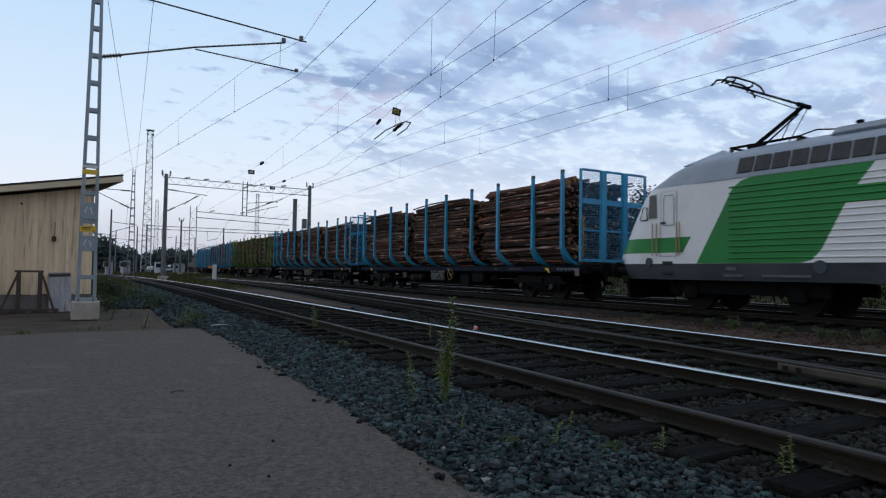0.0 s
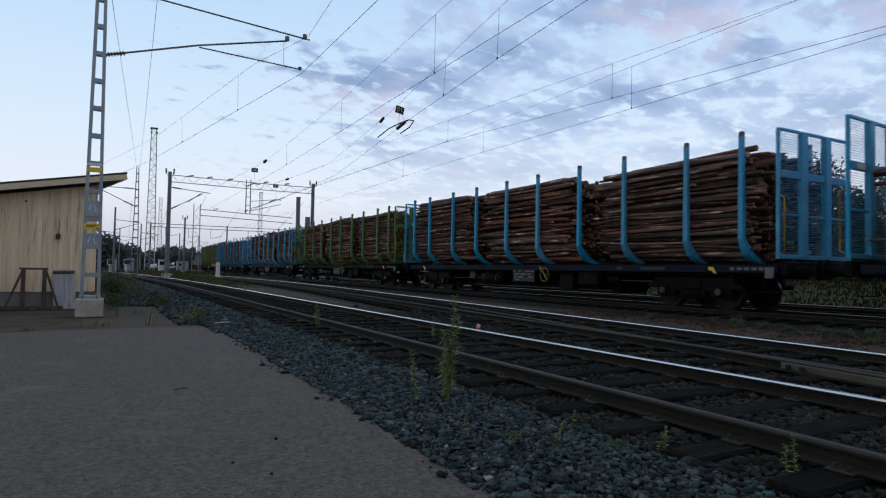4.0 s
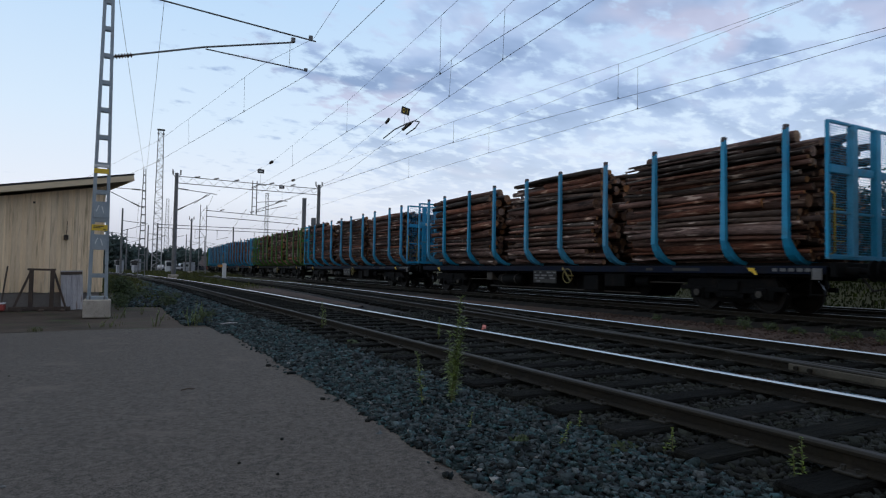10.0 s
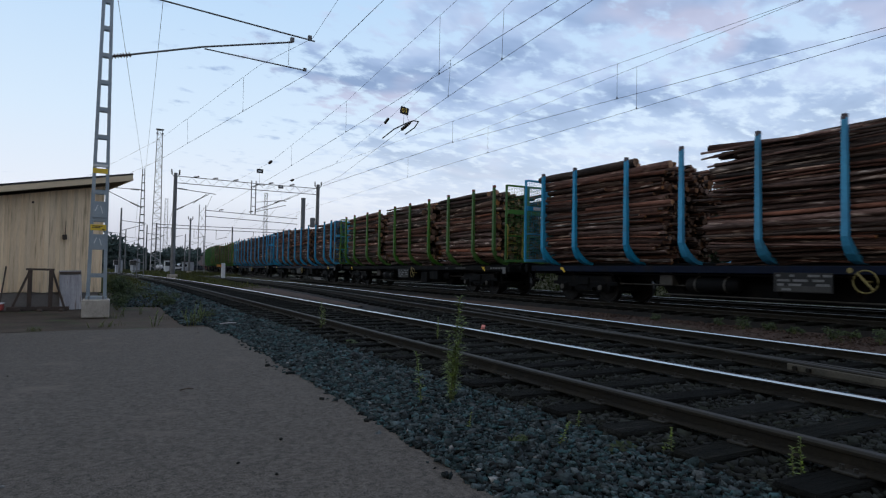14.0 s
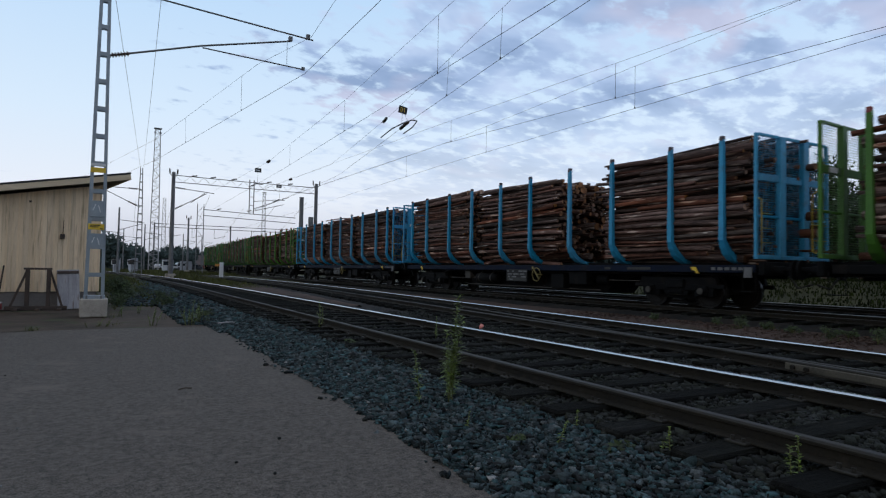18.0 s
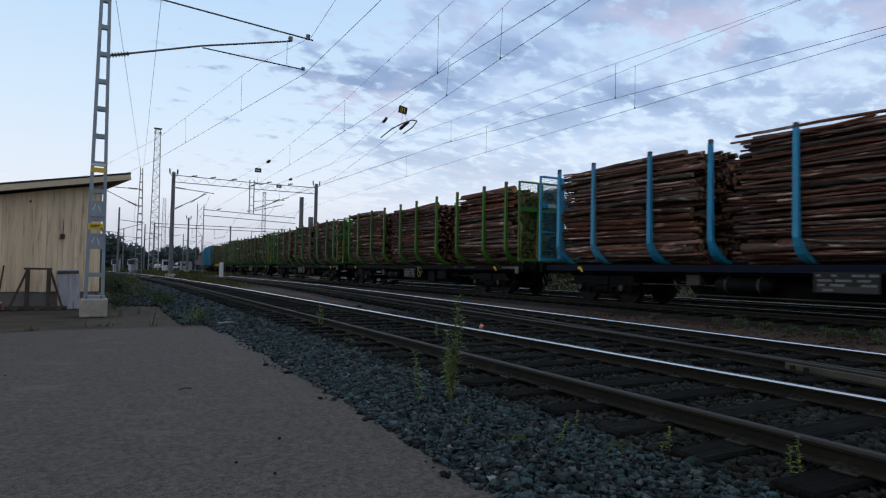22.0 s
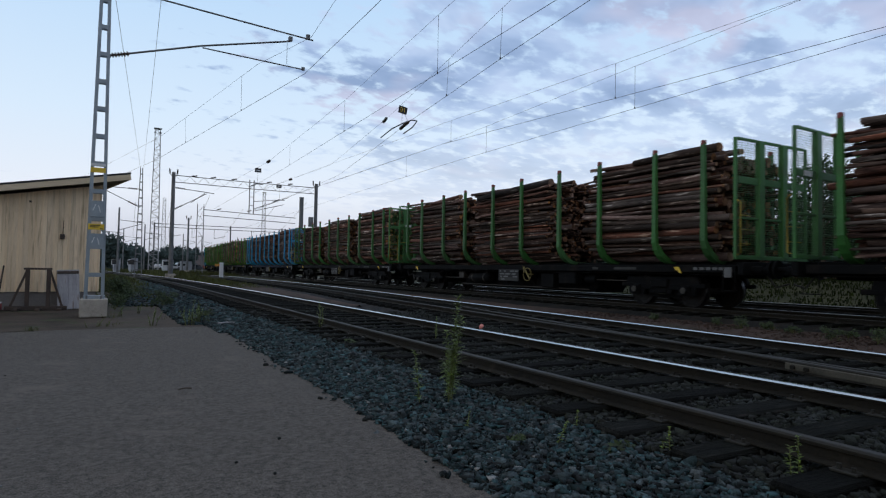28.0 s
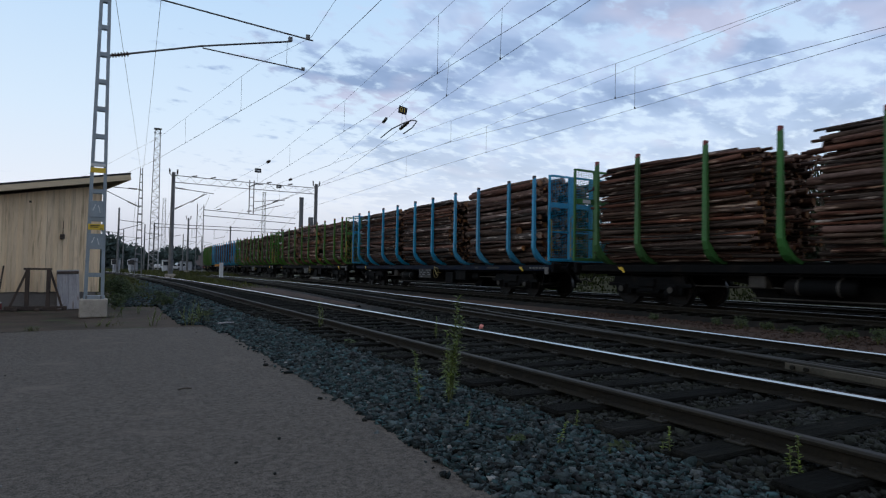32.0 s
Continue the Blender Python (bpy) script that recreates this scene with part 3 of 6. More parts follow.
def end_frame(wagon, y, out, paint, plate=True):
    """The headboard at a wagon's end: two slim outer posts, two broad inner posts, rails and wire netting."""
    fr = part("end_frame", Geo().box(0, y, 1.36, 2.96, 0.10, 0.10, bevel=0.01), paint, wagon)
    for x in (-1.45, 1.45):
        part("outer_post", Geo().box(x, y, 2.86, 0.075, 0.075, 3.0, bevel=0.008), paint, fr)
    for x in (-0.48, 0.48):
        part("inner_post", Geo().box(x, y, 2.86, 0.22, 0.14, 3.0, bevel=0.015), paint, fr)
    for z, h in ((4.34, 0.07), (3.30, 0.17), (2.35, 0.05)):
        for x, w in ((-0.98, 0.80), (0.0, 0.72), (0.98, 0.80)):
            part("cross_rail", Geo().box(x, y, z, w - 0.01, 0.06, h, bevel=0.006), paint, fr)
    net = Geo()
    for x0, x1 in ((-1.41, -0.60), (-0.36, 0.36), (0.60, 1.41)):
        for z0, z1 in ((1.42, 2.32), (2.38, 3.20), (3.40, 4.30)):
            for z in steps(z0, z1, 0.055):
                net.box((x0 + x1) / 2, y, z, x1 - x0, 0.006, 0.008)
            for x in steps(x0, x1, 0.11):
                net.box(x, y + 0.006, (z0 + z1) / 2, 0.007, 0.005, z1 - z0)
    tagged(part("netting", net, paint, fr, "welded wire netting"), kind="stuff")
    if plate:
        part("label_plate", Geo().box(-0.95, y - out * 0.036, 3.30, 0.34, 0.008, 0.12), "white_plate", fr, "small pale label plate")
    # a short ladder and its yellow rail
    lad = Geo()
    lad.tube([(-1.47, y + out * 0.07, 1.42), (-1.47, y + out * 0.16, 1.46), (-1.47, y + out * 0.16, 2.72), (-1.47, y + out * 0.07, 2.78)], 0.017, 6)
    for z in (1.7, 2.05, 2.4):
        lad.tube([(-1.47, y + out * 0.16, z), (-1.0, y + out * 0.10, z)], 0.011, 6)
    part("ladder", lad, "ladder_rail", fr)


M["ladder_rail"] = material("ladder_rail", (0.26, 0.19, 0.02), (0.38, 0.28, 0.04), 0.6, scale=4, fine=30, bump=0.1)


def wheelset_mesh():
    """Two flanged wheels and their axle turned in one profile about x."""
    prof = [(1.0, 0.0), (1.0, 0.085), (0.83, 0.085), (0.83, 0.12), (0.79, 0.16), (0.80, 0.36), (0.835, 0.40), (0.835, 0.455), (0.70, 0.46), (0.70, 0.49), (0.67, 0.49), (0.67, 0.40),
            (0.72, 0.36), (0.72, 0.12), (0.66, 0.085)]
    prof += [(-u, r) for u, r in reversed(prof)]
    n = 22
    g = Geo()
    vs = [(u, r * math.cos(2 * math.pi * j / n), r * math.sin(2 * math.pi * j / n)) for u, r in prof for j in range(n)]
    for i in range(len(prof) - 1):
        g.mi = 1 if {prof[i][1], prof[i + 1][1]} == {0.455, 0.46} else 0
        g.add(vs[i * n:(i + 2) * n], [(j, (j + 1) % n, n + (j + 1) % n, n + j) for j in range(n)], False)
    return g.mesh("wheelset", [M["wheel"], M["tread"]], True)


WHEELSET = wheelset_mesh()


def bogie(wagon, y, paint):
    f = Geo()
    f.box(0, 0, 0.62, 1.9, 0.5, 0.2, bevel=0.03)
    for s in (-1, 1):
        f.prism([(-1.34, 0.62), (-1.26, 0.84), (1.26, 0.84), (1.34, 0.62), (1.22, 0.58), (1.18, 0.33), (0.62, 0.33), (0.58, 0.56), (0.44, 0.56), (0.38, 0.36),
                 (-0.38, 0.36), (-0.44, 0.56), (-0.58, 0.56), (-0.62, 0.33), (-1.18, 0.33), (-1.22, 0.58)], 0, s * 1.0 - 0.07, s * 1.0 + 0.07)
        f.box(s * 1.10, 0, 0.66, 0.10, 0.62, 0.26, bevel=0.03)
    for s in (-1, 1):
        f.box(s * 1.03, 0, 0.56, 0.12, 1.5, 0.20, bevel=0.03)
        f.box(s * 1.03, -1.28, 0.60, 0.10, 0.5, 0.12, bevel=0.02)
        f.box(s * 1.03, 1.28, 0.60, 0.10, 0.5, 0.12, bevel=0.02)
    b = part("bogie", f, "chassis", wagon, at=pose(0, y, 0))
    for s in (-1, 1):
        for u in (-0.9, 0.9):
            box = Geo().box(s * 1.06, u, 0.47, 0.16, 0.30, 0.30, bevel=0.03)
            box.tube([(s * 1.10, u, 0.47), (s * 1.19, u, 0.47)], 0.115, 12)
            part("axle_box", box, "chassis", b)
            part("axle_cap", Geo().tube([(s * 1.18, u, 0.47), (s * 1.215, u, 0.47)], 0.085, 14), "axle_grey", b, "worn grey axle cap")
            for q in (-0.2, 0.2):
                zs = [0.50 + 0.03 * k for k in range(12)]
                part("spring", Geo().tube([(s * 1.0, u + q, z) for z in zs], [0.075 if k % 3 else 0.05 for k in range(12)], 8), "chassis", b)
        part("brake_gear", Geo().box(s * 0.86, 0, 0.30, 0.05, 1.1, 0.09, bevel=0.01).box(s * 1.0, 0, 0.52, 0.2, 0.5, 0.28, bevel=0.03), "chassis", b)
    for u in (-0.9, 0.9):
        part("wheelset", WHEELSET, "", b, at=pose(0, u, 0.46))
    return b


M["axle_grey"] = material("axle_grey", (0.030, 0.028, 0.025), (0.075, 0.070, 0.062), 0.7, 0.2, scale=5, fine=40, bump=0.15)


def build_wagon(paint, sill, red_tips, name_label):
    w = thing("log_wagon", name_label, "railway wagon", "wagons of the log train")
    fr = Geo()
    fr.box(0, 0, 1.0, 0.5, 19.6, 0.32, bevel=0.02)
    fr.prism([(-10.0, 1.16), (10.0, 1.16), (10.0, 0.96), (7.9, 0.92), (6.0, 0.92), (4.6, 0.70), (-4.6, 0.70), (-6.0, 0.92), (-7.9, 0.92), (-10.0, 0.96)], 0, -0.62, -0.50)
    fr.prism([(-10.0, 1.16), (10.0, 1.16), (10.0, 0.96), (7.9, 0.92), (6.0, 0.92), (4.6, 0.70), (-4.6, 0.70), (-6.0, 0.92), (-7.9, 0.92), (-10.0, 0.96)], 0, 0.50, 0.62)
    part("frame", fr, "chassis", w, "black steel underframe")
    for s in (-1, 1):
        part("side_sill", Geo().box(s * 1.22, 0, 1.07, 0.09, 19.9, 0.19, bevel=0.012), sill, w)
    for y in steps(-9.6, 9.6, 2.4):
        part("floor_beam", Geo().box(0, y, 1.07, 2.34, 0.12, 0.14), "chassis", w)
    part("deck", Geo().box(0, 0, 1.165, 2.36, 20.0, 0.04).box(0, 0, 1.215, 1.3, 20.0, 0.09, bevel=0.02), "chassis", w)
    # added solid block: stands in for shaded gear between the bogies
    part("belly", Geo().prism([(-4.9, 1.0), (4.9, 1.0), (4.5, 0.62), (4.2, 0.27), (-4.2, 0.27), (-4.5, 0.62)], 0, -0.62, 0.62), "chassis", w, "added black block filling the dark space under the floor")
    mesh_l, mesh_r = stake_mesh(paint, -1), stake_mesh(paint, 1)
    tl, tr = tip_mesh(-1, red_tips), tip_mesh(1, red_tips)
    for y in STAKES:
        for me, tp in ((mesh_l, tl), (mesh_r, tr)):
            st = part("stake", me, "", w, at=pose(0, y, 0))
            part("stake_tip", tp, "", st)
    end_frame(w, -BODY, -1, paint)
    end_frame(w, BODY, 1, paint)
    for y in (-7.4, 7.4):
        bogie(w, y, paint)
    # under the floor: air tank, boxes, brake rods, hand wheel, data panel
    part("air_tank", Geo().tube([(-0.95, 1.75, 0.66), (-0.95, 1.85, 0.66), (-0.95, 3.25, 0.66), (-0.95, 3.35, 0.66)], [0.12, 0.20, 0.20, 0.12], 14), "chassis", w)
    for y in (2.1, 3.0):
        part("tank_strap", Geo().tube([(-0.95, y - 0.03, 0.66), (-0.95, y + 0.03, 0.66)], 0.208, 14).box(-0.95, y, 0.92, 0.05, 0.06, 0.14), "axle_grey", w)
    part("brake_box", Geo().box(-1.02, -3.4, 0.74, 0.35, 0.9, 0.44, bevel=0.03), "chassis", w)
    part("tool_box", Geo().box(-1.02, -2.3, 0.62, 0.30, 0.70, 0.50, bevel=0.02), "chassis", w)
    part("valve_box", Geo().box(-0.95, 4.0, 0.80, 0.3, 0.45, 0.40, bevel=0.03), "axle_grey", w)
    part("brake_cylinder", Geo().tube([(-0.85, -4.6, 0.72), (-0.85, -4.1, 0.72)], 0.16, 14), "chassis", w)
    for y0, y1, z in ((-5.9, -4.6, 0.70), (3.4, 5.9, 0.62), (-4.2, 4.2, 0.36)):
        part("brake_rod", Geo().tube([(-0.90, y0, z), (-0.90, y1, z)], 0.022, 6), "axle_grey", w)
    part("brake_pipe", Geo().tube([(-1.10, -9.7, 0.93), (-1.10, 9.7, 0.93)], 0.025, 6), "chassis", w)
    for y in (-3.9, -0.9, 0.9, 3.7):
        part("gusset", Geo().prism([(-1.18, 0.98), (-0.62, 0.98), (-0.62, 0.42)], 1, y - 0.02, y + 0.02), "chassis", w)
    panel = part("side_panel", Geo().box(-1.26, 0.02, 0.78, 0.03, 1.36, 0.46, bevel=0.01), "faded_plate_dark", w, "dim grey data panel with worn writing")
    part("panel_stain", Geo().box(-1.277, 0.0, 0.64, 0.004, 1.24, 0.13), "dim_text", panel)
    for u, z, ln in ((0.58, 0.94, 0.10), (0.25, 0.94, 0.12), (-0.25, 0.94, 0.26), (-0.55, 0.94, 0.20), (0.45, 0.83, 0.30), (0.05, 0.83, 0.34), (-0.35, 0.83, 0.26),
                     (0.52, 0.73, 0.16), (0.18, 0.73, 0.30), (-0.45, 0.73, 0.30), (0.38, 0.62, 0.22)):
        part("text_bar", Geo().box(-1.281, u, z, 0.006, ln, 0.055), "faded_plate", panel)
    part("mark", Geo().tube([(-1.266, -1.0, 1.07), (-1.272, -1.0, 1.07)], 0.06, 10), "hand_wheel", w, "small dull yellow disc")
    hw = Geo()
    ring = [(-1.36, -1.35 + 0.24 * math.cos(a), 0.83 + 0.24 * math.sin(a)) for a in [2 * math.pi * i / 18 for i in range(19)]]
    hw.tube(ring, 0.017, 6)
    hw.tube([(-1.36, -1.50, 0.66), (-1.36, -1.20, 1.0)], 0.028, 6)
    hw.tube([(-1.36, -1.35, 0.83), (-1.1, -1.35, 0.83)], 0.03, 6)
    part("hand_wheel", hw, "hand_wheel", w, "yellow hand brake wheel")
    for y in (-8.2, 8.2):
        lash = Geo().prism([(y - 0.02, 1.12), (y + 0.14, 1.12), (y + 0.08, 1.03), (y + 0.02, 1.03), (y - 0.06, 0.95), (y - 0.12, 0.95)], 0, -1.29, -1.27)
        part("lifting_mark", lash, "yellow", w, "bright yellow lifting mark")
    for y, ln in ((-9.7, 0.09), (-9.54, 0.12), (-9.36, 0.14), (-9.16, 0.14), (-8.96, 0.14), (-8.76, 0.12), (-6.2, 0.9), (-4.9, 0.25)):
        part("text_bar", Geo().box(-1.269, y, 1.075, 0.006, ln, 0.075), "faded_plate" if y < -7 else "dim_text", w)
    part("ticket_holder", Geo().box(-1.30, -BODY + 0.32, 0.98, 0.03, 0.22, 0.26, bevel=0.008), "faded_plate", w)
    for y, d in ((-BODY, -1), (BODY, 1)):
        bm = Geo().box(0, y + d * 0.06, 1.08, 2.7, 0.16, 0.34, bevel=0.02)
        part("buffer_beam", bm, "chassis", w)
        for x in (-0.95, 0.95):
            bf = Geo().tube([(x, y + d * 0.1, 1.04), (x, y + d * 0.42, 1.04)], 0.11, 12)
            bf.tube([(x, y + d * 0.40, 1.06), (x, y + d * 0.68, 1.06)], 0.075, 10)
            bf.tube([(x, y + d * 0.64, 1.06), (x, y + d * 0.69, 1.06)], 0.23, 16)
            part("buffer", bf, "chassis", w)
        part("coupling", Geo().tube([(0, y + d * 0.1, 1.0), (0, y + d * 0.35, 0.92), (0, y + d * 0.66, 1.0)], 0.045, 8), "chassis", w)
        part("brake_hose", Geo().tube([(-0.35, y + d * 0.1, 0.95), (-0.36, y + d * 0.35, 0.62), (-0.3, y + d * 0.66, 0.72)], 0.025, 6), "rubber", w)
        step = Geo()
        step.tube([(-1.32, y - d * 0.10, 1.05), (-1.32, y - d * 0.10, 0.52)], 0.014, 5)
        step.tube([(-1.32, y - d * 0.45, 1.05), (-1.32, y - d * 0.45, 0.52)], 0.014, 5)
        step.box(-1.32, y - d * 0.275, 0.52, 0.2, 0.38, 0.02)
        part("foot_step", step, "chassis", w)
    return w


M["faded_plate_dark"] = material("faded_plate_dark", (0.007, 0.0075, 0.008), (0.018, 0.019, 0.02), 0.75, scale=5, fine=40, bump=0.1)
M["dim_text"] = material("dim_text", (0.026, 0.027, 0.026), (0.055, 0.056, 0.055), 0.8, scale=6, fine=50, bump=0.05)
M["hand_wheel"] = material("hand_wheel", (0.14, 0.12, 0.04), (0.23, 0.19, 0.065), 0.6, scale=5, fine=40, bump=0.1)

proto = {"b": build_wagon("blue_paint", "chassis_blue", False, "bright blue bogie log wagon with curved stakes and end frames"),
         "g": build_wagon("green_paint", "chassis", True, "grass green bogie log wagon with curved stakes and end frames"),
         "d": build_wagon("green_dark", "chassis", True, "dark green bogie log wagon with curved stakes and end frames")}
WAGON_PAINT = "bbgbbgbbgdddbggbgd"               # along the train, from the engine
wagons = []
used = set()
for ch in WAGON_PAINT:
    wagons.append(proto[ch] if ch not in used else copy_thing(proto[ch], Matrix.Identity(4)))
    used.add(ch)


# ---------------------------------------------------------------- loads of logs
def log_mesh(rng, length, r):
    """A crooked, tapering round log with a knobbly outline."""
    g = Geo()
    crook = 0.10 if r < 0.05 else 0.06
    bend = rng.uniform(-crook, crook), rng.uniform(-crook, crook) * 0.8
    taper = rng.uniform(0.66, 0.92)
    ks = (0, 0.18, 0.4, 0.62, 0.82, 1.0)
    pts = [(bend[0] * math.sin(math.pi * k) + rng.gauss(0, 0.008), -length / 2 + length * k, bend[1] * math.sin(math.pi * k) + rng.gauss(0, 0.008)) for k in ks]
    g.tube(pts, [r * (1 + (taper - 1) * k) * rng.uniform(0.95, 1.06) for k in ks], 9, cap_mi=1)
    return g


def half_width(z):
    """Half the width of the room between the stakes at height z."""
    return float(np.interp(z, [1.25, 1.32, 1.42, 1.6, 1.8, 2.0], [0.72, 0.86, 1.02, 1.17, 1.28, 1.32]))


def face_layout(rng, length, height, thick, fan, big_top):
    """The logs of the near face, from the bottom up: (x, z, radius, length, shift, lean)."""
    out = []
    z = 1.27
    wave, phase = rng.uniform(0.5, 1.5), rng.uniform(0, 6)
    while z < height - 0.05:
        r = min(0.16, thick * rng.choice([0.030, 0.036, 0.040, 0.046, 0.052, 0.060, 0.072, 0.090]))
        if big_top and z > height - 0.30:
            r = rng.uniform(0.10, 0.14)
        lean = fan * min(0.5, (z - 2.5) / 1.3) + wave * math.sin(z * 2.6 + phase) + rng.gauss(0, 0.45)
        lean += rng.uniform(-3.5, 3.5) if rng.random() < 0.10 and z < height - 0.5 else 0
        full = rng.random() < (0.72 if thick < 1.4 else 0.85)
        ln = length * (rng.uniform(0.92, 1.04) if full else rng.uniform(0.58, 0.90))
        slip = rng.gauss(0, 0.14) if full else rng.choice([-0.5, 0.5]) * (length - ln) + rng.gauss(0, 0.12)
        out.append((-half_width(z + r) + r + rng.uniform(0, 0.07), z + r, r, ln, slip, lean))
        z += 2 * r * rng.uniform(0.92, 1.03)
    return out


def inner_layout(rng, length, height, thick):
    """Logs packed behind the near face, row by row: (x, z, radius, length, shift)."""
    out = []
    z = 1.32
    while z < height - 0.03:
        r_row = thick * rng.choice([0.038, 0.044, 0.052, 0.062, 0.080])
        half = half_width(z)
        x = -half + 0.17 * max(0.8, thick) + rng.uniform(0, 0.06)
        if z > height - 0.30:
            x += rng.uniform(0, 0.18)
            half -= rng.uniform(0.05, 0.30)
        while x < half - r_row * 0.3:
            r = min(0.16, r_row * rng.choice([0.65, 0.8, 0.95, 1.0, 1.2, 1.6]))
            ln = length * (rng.uniform(0.88, 1.02) if rng.random() < 0.75 else rng.uniform(0.66, 0.88))
            out.append((x, z + rng.uniform(-0.035, 0.035), r, ln, rng.uniform(-0.5, 0.5) * (length * 1.02 - ln) + rng.gauss(0, 0.12 if rng.random() < 0.8 else 0.36)))
            x += 2 * r * rng.uniform(0.98, 1.12)
        z += r_row * rng.uniform(1.64, 1.90)
    return out


LOG_LIB = {}


def lib_log(rng, r, length, grey):
    key = (round(r * 100) / 100, round(length * 2) / 2, rng.randrange(4), "bark_grey" if rng.random() < grey else "bark")
    if key not in LOG_LIB:
        q = random.Random(str(key))
        LOG_LIB[key] = log_mesh(q, key[1], key[0]).mesh("log", [M[key[3]], M["log_end"]])
    return LOG_LIB[key]


def build_pile(seed, length, height, label, thick=1.0, fan=0.0, big_top=False, strays=0, grey=0.3):
    rng = random.Random(seed)
    p = thing("log_pile", label, "log pile", "loads of the log train")
    for x, z, r, ln, sh, lean in face_layout(rng, length, height, thick, fan, big_top):
        part("log", lib_log(rng, r, ln, grey), "", p, at=pose(x, sh, z, lean, rng.uniform(0, 360), rng.gauss(0, 0.5)))
    # logs lying on top, some of them sticking out over the end
    for k in range(4 + strays):
        r = rng.choice([0.045, 0.06, 0.08, 0.11]) * max(1.0, min(thick, 1.4))
        out_by = rng.gauss(0, 0.25) if k < 4 else rng.choice([-1, 1, 1]) * rng.uniform(0.6, 1.1)
        ln = length * rng.uniform(0.72, 1.0)
        part("log", lib_log(rng, r, ln, grey), "", p, at=pose(-1.08 + 0.30 * k + rng.uniform(-0.1, 0.1), out_by, height + r * 0.5 - 0.05, rng.gauss(0, 0.9) + fan * 0.5, rng.uniform(0, 360), rng.gauss(0, 1.5)))
    # packed inner logs; their colours carry the shade of the gaps
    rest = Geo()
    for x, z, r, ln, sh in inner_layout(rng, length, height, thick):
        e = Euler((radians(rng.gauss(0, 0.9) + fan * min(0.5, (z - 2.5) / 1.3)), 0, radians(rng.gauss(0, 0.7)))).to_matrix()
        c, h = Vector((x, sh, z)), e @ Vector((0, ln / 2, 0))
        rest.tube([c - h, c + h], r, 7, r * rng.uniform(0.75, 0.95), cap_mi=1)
    tagged(part("inner_load", rest, ("bark_joined_shade", "log_end_joined_shade"), p), kind="stuff")
    return p


# the three loads of each wagon: top, thickness of the logs, fanning, heavy logs on top, logs that stick out
LOAD_PLAN = [
    ((4.20, 0.95, 0.4, 1, 0), (4.12, 0.88, 0.8, 0, 1), (4.08, 0.82, 0.0, 0, 0)), ((4.05, 0.90, 0.0, 0, 0), (4.14, 1.25, -0.5, 0, 2), (4.20, 0.80, 3.0, 1, 1)),
    ((4.15, 0.92, 1.0, 0, 3), (4.28, 0.85, 0.5, 0, 0), (4.24, 0.80, -0.6, 0, 1)), ((4.20, 1.30, 0.4, 0, 1), (4.34, 1.85, 0.0, 0, 0), (4.20, 2.05, 0.0, 0, 0)),
    ((4.08, 1.00, -2.2, 1, 0), (4.20, 0.85, 3.2, 0, 1), (4.24, 0.90, 1.2, 1, 0)), ((4.22, 1.30, 0.5, 0, 1), (4.34, 1.85, 0.0, 0, 1), (4.25, 1.55, 0.0, 1, 0)),
    ((4.34, 0.92, -2.6, 1, 1), (4.26, 1.00, 4.0, 0, 0), (4.30, 1.05, -0.6, 1, 0)), ((4.24, 1.15, 0.6, 0, 1), (4.36, 0.90, 3.2, 0, 0), (4.28, 1.10, -1.6, 0, 1)),
    ((4.18, 1.25, 0.4, 0, 3), (4.20, 0.80, 0.4, 0, 1), (4.24, 0.84, 0.0, 1, 0)), ((4.28, 1.00, 0.8, 0, 0), (4.28, 1.20, 0.0, 0, 1), (4.24, 1.15, -1.2, 0, 0)),
    ((4.28, 1.45, 0.6, 1, 2), (4.20, 0.82, 2.6, 1, 0), (4.20, 1.40, 3.4, 0, 3)), ((4.36, 1.45, 0.0, 0, 2), (4.24, 1.05, 0.8, 0, 1), (4.12, 0.82, 0.0, 0, 1)),
    ((4.32, 1.75, 0.0, 0, 0), (4.18, 1.00, 1.0, 0, 0), (4.22, 0.90, 0.0, 0, 0))]
FAR_TOPS = [(4.15, 4.30, 4.20), (4.25, 4.10, 4.30), (4.20, 4.25, 4.15), (4.30, 4.20, 4.10), (4.20, 4.15, 4.10)]
piles = []                                      # (pile, wagon number, place along the wagon)
pr = random.Random(5)
FORWARD = {(10, 0): 0.5, (6, 0): 0.5, (8, 0): 0.55, (11, 0): 0.35}
for w in range(len(wagons)):
    for j, y in enumerate((-6.62, -0.05, 6.52)):
        if w < len(LOAD_PLAN):
            top, thick, fan, big, out_n = LOAD_PLAN[w][j]
            word = "thick bark-covered logs" if thick > 1.4 else "thin pulp logs" if thick < 0.93 else "mixed pine logs"
            tail = ", fanned towards one end" if abs(fan) >= 1.6 else ", some sticking out" if out_n > 1 else ""
            ob = build_pile(100 + 3 * w + j, pr.choice([5.15, 5.3, 5.4, 5.55]) - (0.25 if (w, j) in FORWARD else 0), top - 0.01, "load of " + word + " between wagon stakes" + tail, thick, fan, bool(big), out_n, 0.65 if w > 8 else 0.28)
        else:
            want = FAR_TOPS[w - len(LOAD_PLAN)][j]
            ob = copy_thing(piles[min(range(36), key=lambda i: abs(LOAD_PLAN[i // 3][i % 3][0] - want) + 0.02 * ((i * 7 + w) % 5))][0], Matrix.Identity(4))
        piles.append((ob, w, y + pr.uniform(-0.15, 0.15) - FORWARD.get((w, j), 0.0)))


